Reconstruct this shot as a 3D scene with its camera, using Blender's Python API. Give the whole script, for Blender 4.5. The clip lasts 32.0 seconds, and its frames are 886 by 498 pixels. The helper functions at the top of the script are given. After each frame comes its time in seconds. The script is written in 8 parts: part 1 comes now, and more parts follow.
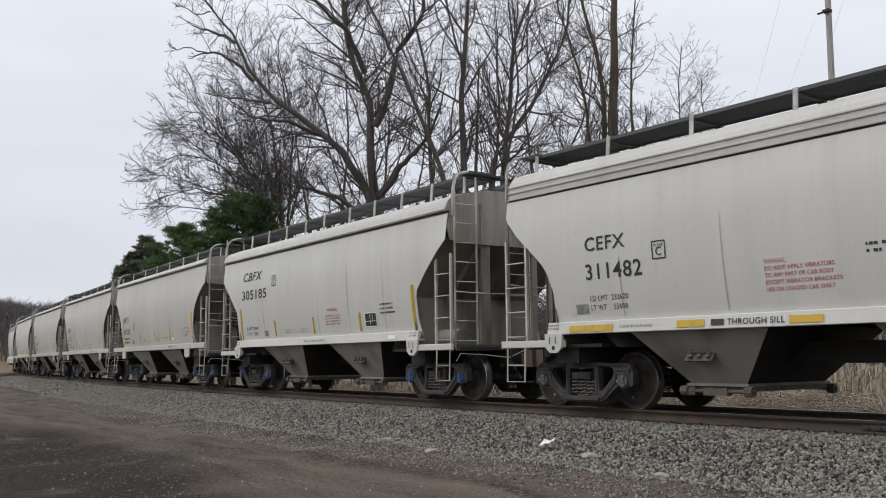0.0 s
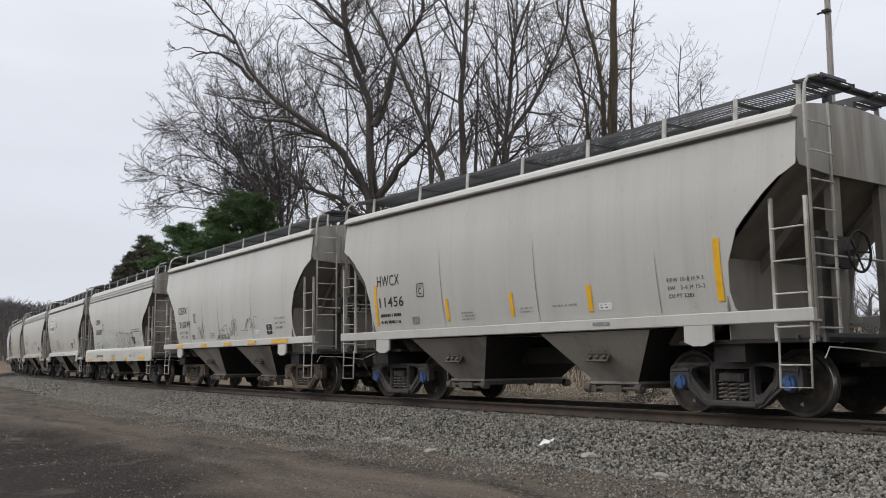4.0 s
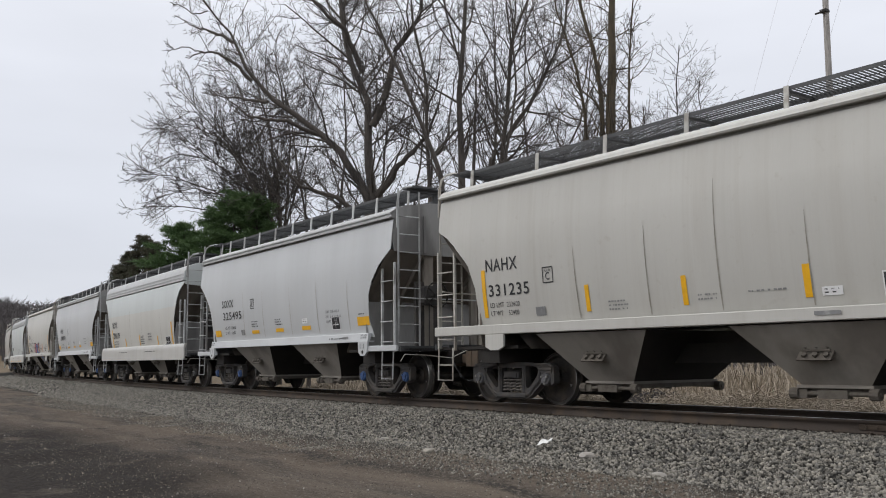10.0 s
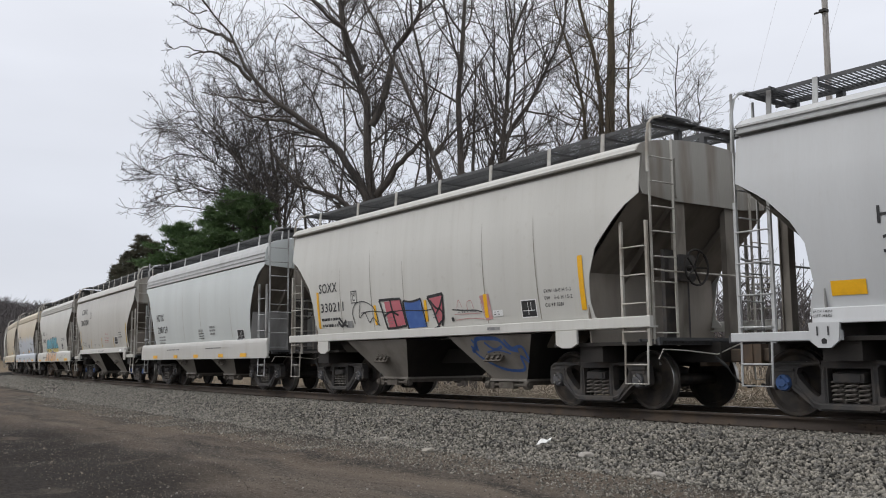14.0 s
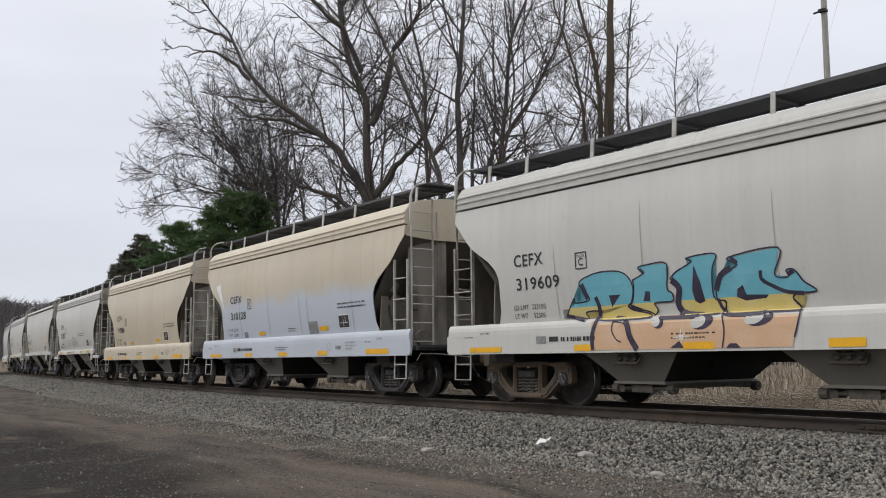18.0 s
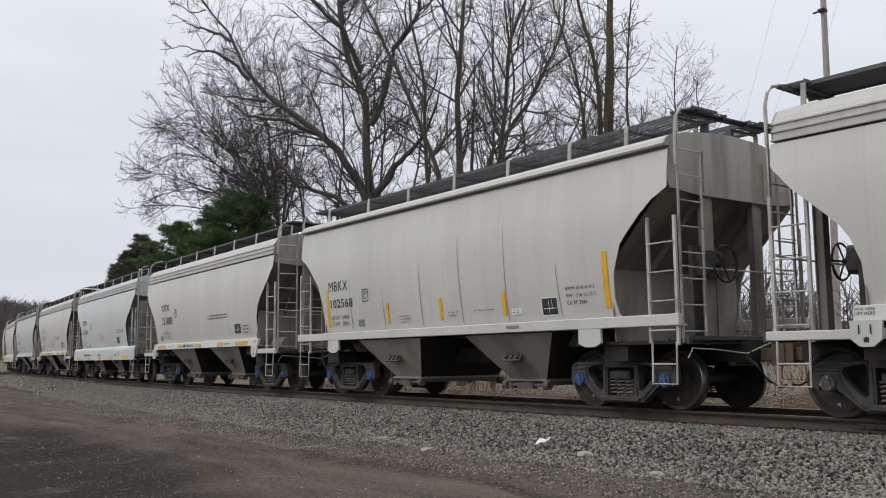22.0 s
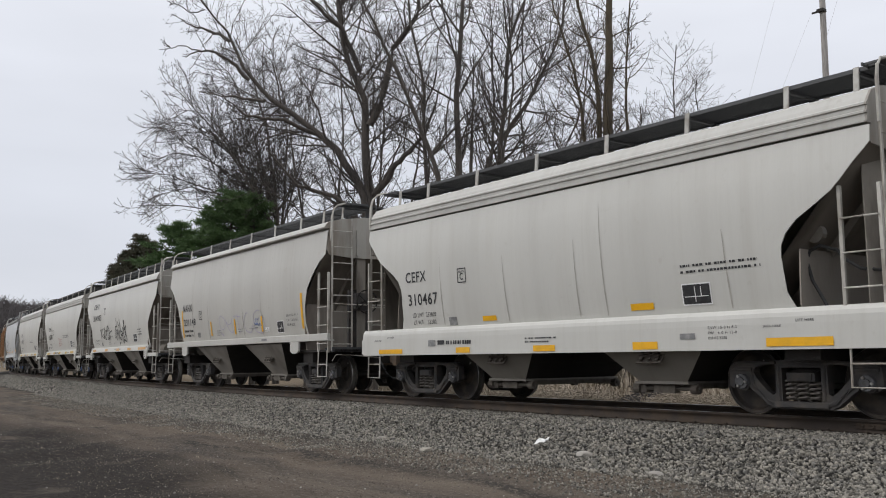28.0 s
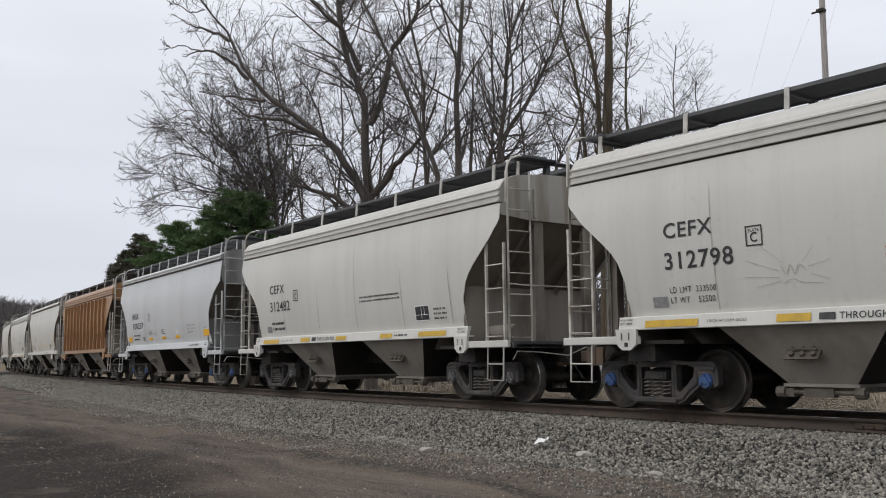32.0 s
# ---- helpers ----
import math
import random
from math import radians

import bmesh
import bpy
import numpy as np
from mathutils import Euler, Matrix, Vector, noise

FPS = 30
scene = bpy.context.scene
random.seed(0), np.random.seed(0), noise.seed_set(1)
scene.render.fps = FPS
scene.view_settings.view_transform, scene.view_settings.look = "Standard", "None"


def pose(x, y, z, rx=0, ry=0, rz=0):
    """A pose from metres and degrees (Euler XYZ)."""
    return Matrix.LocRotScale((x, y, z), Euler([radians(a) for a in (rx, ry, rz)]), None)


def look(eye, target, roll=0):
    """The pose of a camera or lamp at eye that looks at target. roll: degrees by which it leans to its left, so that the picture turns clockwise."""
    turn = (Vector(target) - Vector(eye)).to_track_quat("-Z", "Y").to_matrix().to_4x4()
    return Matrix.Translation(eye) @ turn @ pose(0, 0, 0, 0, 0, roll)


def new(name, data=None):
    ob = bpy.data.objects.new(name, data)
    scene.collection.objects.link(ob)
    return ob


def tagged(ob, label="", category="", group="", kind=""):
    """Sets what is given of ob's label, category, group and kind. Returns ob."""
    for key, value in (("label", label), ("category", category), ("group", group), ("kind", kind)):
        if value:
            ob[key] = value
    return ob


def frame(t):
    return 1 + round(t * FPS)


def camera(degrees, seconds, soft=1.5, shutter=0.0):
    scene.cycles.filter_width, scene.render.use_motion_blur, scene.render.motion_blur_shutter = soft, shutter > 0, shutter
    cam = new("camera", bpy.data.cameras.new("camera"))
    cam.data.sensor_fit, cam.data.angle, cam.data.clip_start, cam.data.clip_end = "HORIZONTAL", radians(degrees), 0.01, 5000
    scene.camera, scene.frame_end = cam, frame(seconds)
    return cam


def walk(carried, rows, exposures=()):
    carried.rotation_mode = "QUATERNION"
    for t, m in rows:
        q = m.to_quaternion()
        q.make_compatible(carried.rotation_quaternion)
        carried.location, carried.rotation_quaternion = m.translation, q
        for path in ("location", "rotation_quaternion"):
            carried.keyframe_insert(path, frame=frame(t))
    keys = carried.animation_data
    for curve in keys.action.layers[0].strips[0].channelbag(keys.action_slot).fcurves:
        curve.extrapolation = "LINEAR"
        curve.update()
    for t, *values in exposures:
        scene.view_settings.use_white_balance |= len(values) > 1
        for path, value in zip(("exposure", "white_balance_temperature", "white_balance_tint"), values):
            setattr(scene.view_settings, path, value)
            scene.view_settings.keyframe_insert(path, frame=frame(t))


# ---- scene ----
# ---- the camera and its walk ----
EYE = Vector((0.0, -12.148, 0.828))
YAW, PITCH, ROLL, LENS = 0.88764, 0.11811, -0.466, 51.884
cam = camera(LENS, 32.0, soft=1.0, shutter=0.0)


def aim(turn, lift):
    """The camera's pose: turned left by turn and lifted by lift, in thousandths of a radian."""
    a, p = YAW + turn / 1000, PITCH + lift / 1000
    way = Vector((-math.sin(a) * math.cos(p), math.cos(a) * math.cos(p), math.sin(p)))
    return look(EYE, EYE + way, ROLL)


walk(cam, [(0.0, aim(3.1, 0.6)), (3.0, aim(2.7, 0.6)), (6.0, aim(2.0, 0.5)), (9.0, aim(0.9, 0.3)),
           (13.0, aim(0.0, 0.0)), (17.0, aim(-1.0, -0.5)), (20.0, aim(-1.3, -0.5)), (23.0, aim(-1.7, -0.8)),
           (28.0, aim(-2.5, -0.8)), (32.0, aim(-2.8, -0.9))],
     exposures=[(0.0, 0.0), (12.0, 0.0), (19.0, -0.01), (23.0, -0.04), (26.0, -0.04), (32.0, 0.0)])

# ---- world, sun, exposure ----
world = bpy.data.worlds.new("world")
scene.world = world
world.use_nodes = True
wn, wl = world.node_tree.nodes, world.node_tree.links
wn.clear()
w_out = wn.new("ShaderNodeOutputWorld")
w_bg = wn.new("ShaderNodeBackground")
w_sky = wn.new("ShaderNodeTexSky")
w_sky.sky_type = "NISHITA"
w_sky.sun_disc = False
w_sky.sun_elevation = radians(42)
w_sky.sun_rotation = radians(215)
w_sky.dust_density = 4.0
w_coord = wn.new("ShaderNodeTexCoord")
w_sep = wn.new("ShaderNodeSeparateXYZ")
w_ramp = wn.new("ShaderNodeValToRGB")
w_noise = wn.new("ShaderNodeTexNoise")
w_map = wn.new("ShaderNodeMapping")
w_cloud = wn.new("ShaderNodeMix")
w_mix = wn.new("ShaderNodeMix")
w_cloud.data_type, w_mix.data_type = "RGBA", "RGBA"
w_cloud.blend_type = "MULTIPLY"
w_scale = wn.new("ShaderNodeMix")
w_scale.data_type, w_scale.blend_type = "RGBA", "MULTIPLY"
w_scale.inputs[0].default_value = 1.0
w_scale.inputs[7].default_value = (0.09, 0.09, 0.09, 1)
wl.new(w_sky.outputs[0], w_scale.inputs[6])
# an overcast sky: three times as bright overhead as at the horizon
w_ramp.color_ramp.elements[0].position, w_ramp.color_ramp.elements[0].color = 0.0, (0.76, 0.79, 0.86, 1)
w_ramp.color_ramp.elements[1].position, w_ramp.color_ramp.elements[1].color = 1.0, (1.72, 1.74, 1.80, 1)
for at, c in ((0.12, (0.76, 0.79, 0.87, 1)), (0.34, (0.88, 0.905, 0.98, 1)), (0.55, (1.15, 1.17, 1.23, 1))):
    e = w_ramp.color_ramp.elements.new(at)
    e.color = c
w_map.inputs["Scale"].default_value = (1.2, 1.2, 5.0)
w_noise.inputs["Scale"].default_value = 1.6
w_noise.inputs["Detail"].default_value = 4.0
w_tone = wn.new("ShaderNodeMapRange")
w_tone.inputs[1].default_value, w_tone.inputs[2].default_value = 0.3, 0.7
w_tone.inputs[3].default_value, w_tone.inputs[4].default_value = 0.93, 1.06
wl.new(w_coord.outputs["Generated"], w_sep.inputs[0])
wl.new(w_sep.outputs[2], w_ramp.inputs[0])
wl.new(w_coord.outputs["Generated"], w_map.inputs[0])
wl.new(w_map.outputs[0], w_noise.inputs["Vector"])
wl.new(w_noise.outputs[0], w_tone.inputs[0])
w_cloud.inputs[0].default_value = 1.0
wl.new(w_ramp.outputs[0], w_cloud.inputs[6])
wl.new(w_tone.outputs[0], w_cloud.inputs[7])
w_mix.inputs[0].default_value = 0.9
wl.new(w_scale.outputs[2], w_mix.inputs[6])
wl.new(w_cloud.outputs[2], w_mix.inputs[7])
wl.new(w_mix.outputs[2], w_bg.inputs[0])
w_bg.inputs[1].default_value = 1.0
wl.new(w_bg.outputs[0], w_out.inputs[0])

sun = new("sun", bpy.data.lights.new("sun", "SUN"))
sun.data.energy, sun.data.angle, sun.data.color = 0.7, radians(25), (1.0, 0.97, 0.92)
sun.matrix_world = look((-25, -35, 40), (0, 0, 0))


# ---- materials ----
def material(name, base, rough=0.6, metal=0.0, spots=None, scale=3.0, amount=0.5, stretch=(1, 1, 1),
             grain=40.0, grain_amount=0.15, bump=0.1, vary=0.0, spots2=None, scale2=0.6, amount2=0.0, low=0.45, high=0.65):
    """A surface with a base colour, stains at one scale, broad patches at another, a fine grain and relief."""
    m = bpy.data.materials.new(name)
    m.use_nodes = True
    n, l = m.node_tree.nodes, m.node_tree.links
    b = n["Principled BSDF"]
    b.inputs["Roughness"].default_value = rough
    b.inputs["Metallic"].default_value = metal
    tc = n.new("ShaderNodeTexCoord")
    mp = n.new("ShaderNodeMapping")
    mp.inputs["Scale"].default_value = stretch
    l.new(tc.outputs["Object"], mp.inputs[0])
    info = n.new("ShaderNodeObjectInfo")
    shift = n.new("ShaderNodeVectorMath")
    shift.operation = "ADD"
    l.new(mp.outputs[0], shift.inputs[0])
    spread = n.new("ShaderNodeVectorMath")
    spread.operation = "SCALE"
    spread.inputs[0].default_value = (17.0, 31.0, 11.0)
    l.new(info.outputs["Random"], spread.inputs["Scale"])
    l.new(spread.outputs[0], shift.inputs[1])

    def noise_fac(sc, detail, lo, hi, amt):
        t = n.new("ShaderNodeTexNoise")
        t.inputs["Scale"].default_value, t.inputs["Detail"].default_value = sc, detail
        l.new(shift.outputs[0], t.inputs["Vector"])
        r = n.new("ShaderNodeMapRange")
        r.inputs[1].default_value, r.inputs[2].default_value = lo, hi
        r.inputs[3].default_value, r.inputs[4].default_value = 0.0, amt
        l.new(t.outputs[0], r.inputs[0])
        return r.outputs[0], t.outputs[0]

    def over(fac, a, c):
        x = n.new("ShaderNodeMix")
        x.data_type = "RGBA"
        l.new(fac, x.inputs[0])
        if isinstance(a, tuple):
            x.inputs[6].default_value = (*a, 1)
        else:
            l.new(a, x.inputs[6])
        if isinstance(c, tuple):
            x.inputs[7].default_value = (*c, 1)
        else:
            l.new(c, x.inputs[7])
        return x.outputs[2]

    col = tuple(base)
    if spots2 and amount2:
        f, _ = noise_fac(scale2, 3, 0.4, 0.7, amount2)
        col = over(f, col, tuple(spots2))
    if spots:
        f, _ = noise_fac(scale, 6, low, high, amount)
        col = over(f, col, tuple(spots))
    f, fine = noise_fac(grain, 5, 0.3, 0.75, grain_amount)
    col = over(f, col, tuple(0.55 * c for c in base))
    if vary:
        hsv = n.new("ShaderNodeHueSaturation")
        r = n.new("ShaderNodeMapRange")
        r.inputs[3].default_value, r.inputs[4].default_value = 1 - vary, 1 + vary
        l.new(info.outputs["Random"], r.inputs[0])
        l.new(r.outputs[0], hsv.inputs["Value"])
        l.new(col, hsv.inputs["Color"])
        col = hsv.outputs[0]
    l.new(col, b.inputs["Base Color"])
    if bump:
        bp = n.new("ShaderNodeBump")
        bp.inputs["Strength"].default_value, bp.inputs["Distance"].default_value = bump, 0.02
        l.new(fine, bp.inputs["Height"])
        l.new(bp.outputs[0], b.inputs["Normal"])
    return m


def paint(name, base, dirt=(0.30, 0.26, 0.20), amount=0.30):
    """Weathered car paint: broad fading, narrow rain streaks, specks of road dust, soft gloss."""
    m = material(name, base, rough=0.42, spots=dirt, scale=1.2, amount=amount * 0.5, stretch=(2.6, 1, 0.30),
                 grain=22.0, grain_amount=0.06, bump=0.03, spots2=tuple(0.86 * c for c in base), scale2=0.35, amount2=0.55, low=0.5, high=0.85)
    n, l = m.node_tree.nodes, m.node_tree.links
    b = n["Principled BSDF"]
    col = b.inputs["Base Color"].links[0].from_socket
    tc, info = n.new("ShaderNodeTexCoord"), n.new("ShaderNodeObjectInfo")
    for stretch, scale, lo, hi, top in (((9.0, 1.0, 0.22), 1.5, 0.52, 0.80, amount * 0.38), ((1.0, 1.0, 1.0), 7.0, 0.62, 0.80, amount * 0.7)):
        mp, t, r, x = n.new("ShaderNodeMapping"), n.new("ShaderNodeTexNoise"), n.new("ShaderNodeMapRange"), n.new("ShaderNodeMix")
        mp.inputs["Scale"].default_value = stretch
        t.noise_dimensions = "4D"
        t.inputs["Scale"].default_value, t.inputs["Detail"].default_value = scale, 5
        wide = n.new("ShaderNodeMath")
        wide.operation = "MULTIPLY"
        wide.inputs[1].default_value = 40.0
        l.new(info.outputs["Random"], wide.inputs[0])
        l.new(wide.outputs[0], t.inputs["W"])
        l.new(tc.outputs["Object"], mp.inputs[0])
        l.new(mp.outputs[0], t.inputs["Vector"])
        r.inputs[1].default_value, r.inputs[2].default_value, r.inputs[4].default_value = lo, hi, top
        l.new(t.outputs[0], r.inputs[0])
        x.data_type = "RGBA"
        l.new(r.outputs[0], x.inputs[0])
        l.new(col, x.inputs[6])
        x.inputs[7].default_value = (*dirt, 1)
        col = x.outputs[2]
    l.new(col, b.inputs["Base Color"])
    return m


def faded(name, upper, lower, edge):
    """Paint whose lower coat shows through below an uneven line."""
    m = paint(name, upper, dirt=(0.46, 0.27, 0.10), amount=0.7)
    n, l = m.node_tree.nodes, m.node_tree.links
    b = n["Principled BSDF"]
    col = b.inputs["Base Color"].links[0].from_socket
    tc, sep, t, a, r, x = (n.new("ShaderNode" + k) for k in ("TexCoord", "SeparateXYZ", "TexNoise", "Math", "MapRange", "Mix"))
    l.new(tc.outputs["Object"], sep.inputs[0])
    l.new(tc.outputs["Object"], t.inputs["Vector"])
    t.inputs["Scale"].default_value, t.inputs["Detail"].default_value = 0.9, 5
    a.operation = "MULTIPLY_ADD"
    l.new(t.outputs[0], a.inputs[0])
    a.inputs[1].default_value = 0.9
    l.new(sep.outputs[2], a.inputs[2])
    r.inputs[1].default_value, r.inputs[2].default_value = edge + 0.28, edge + 0.62
    l.new(a.outputs[0], r.inputs[0])
    x.data_type = "RGBA"
    l.new(r.outputs[0], x.inputs[0])
    x.inputs[6].default_value = (*lower, 1)
    l.new(col, x.inputs[7])
    l.new(x.outputs[2], b.inputs["Base Color"])
    return m


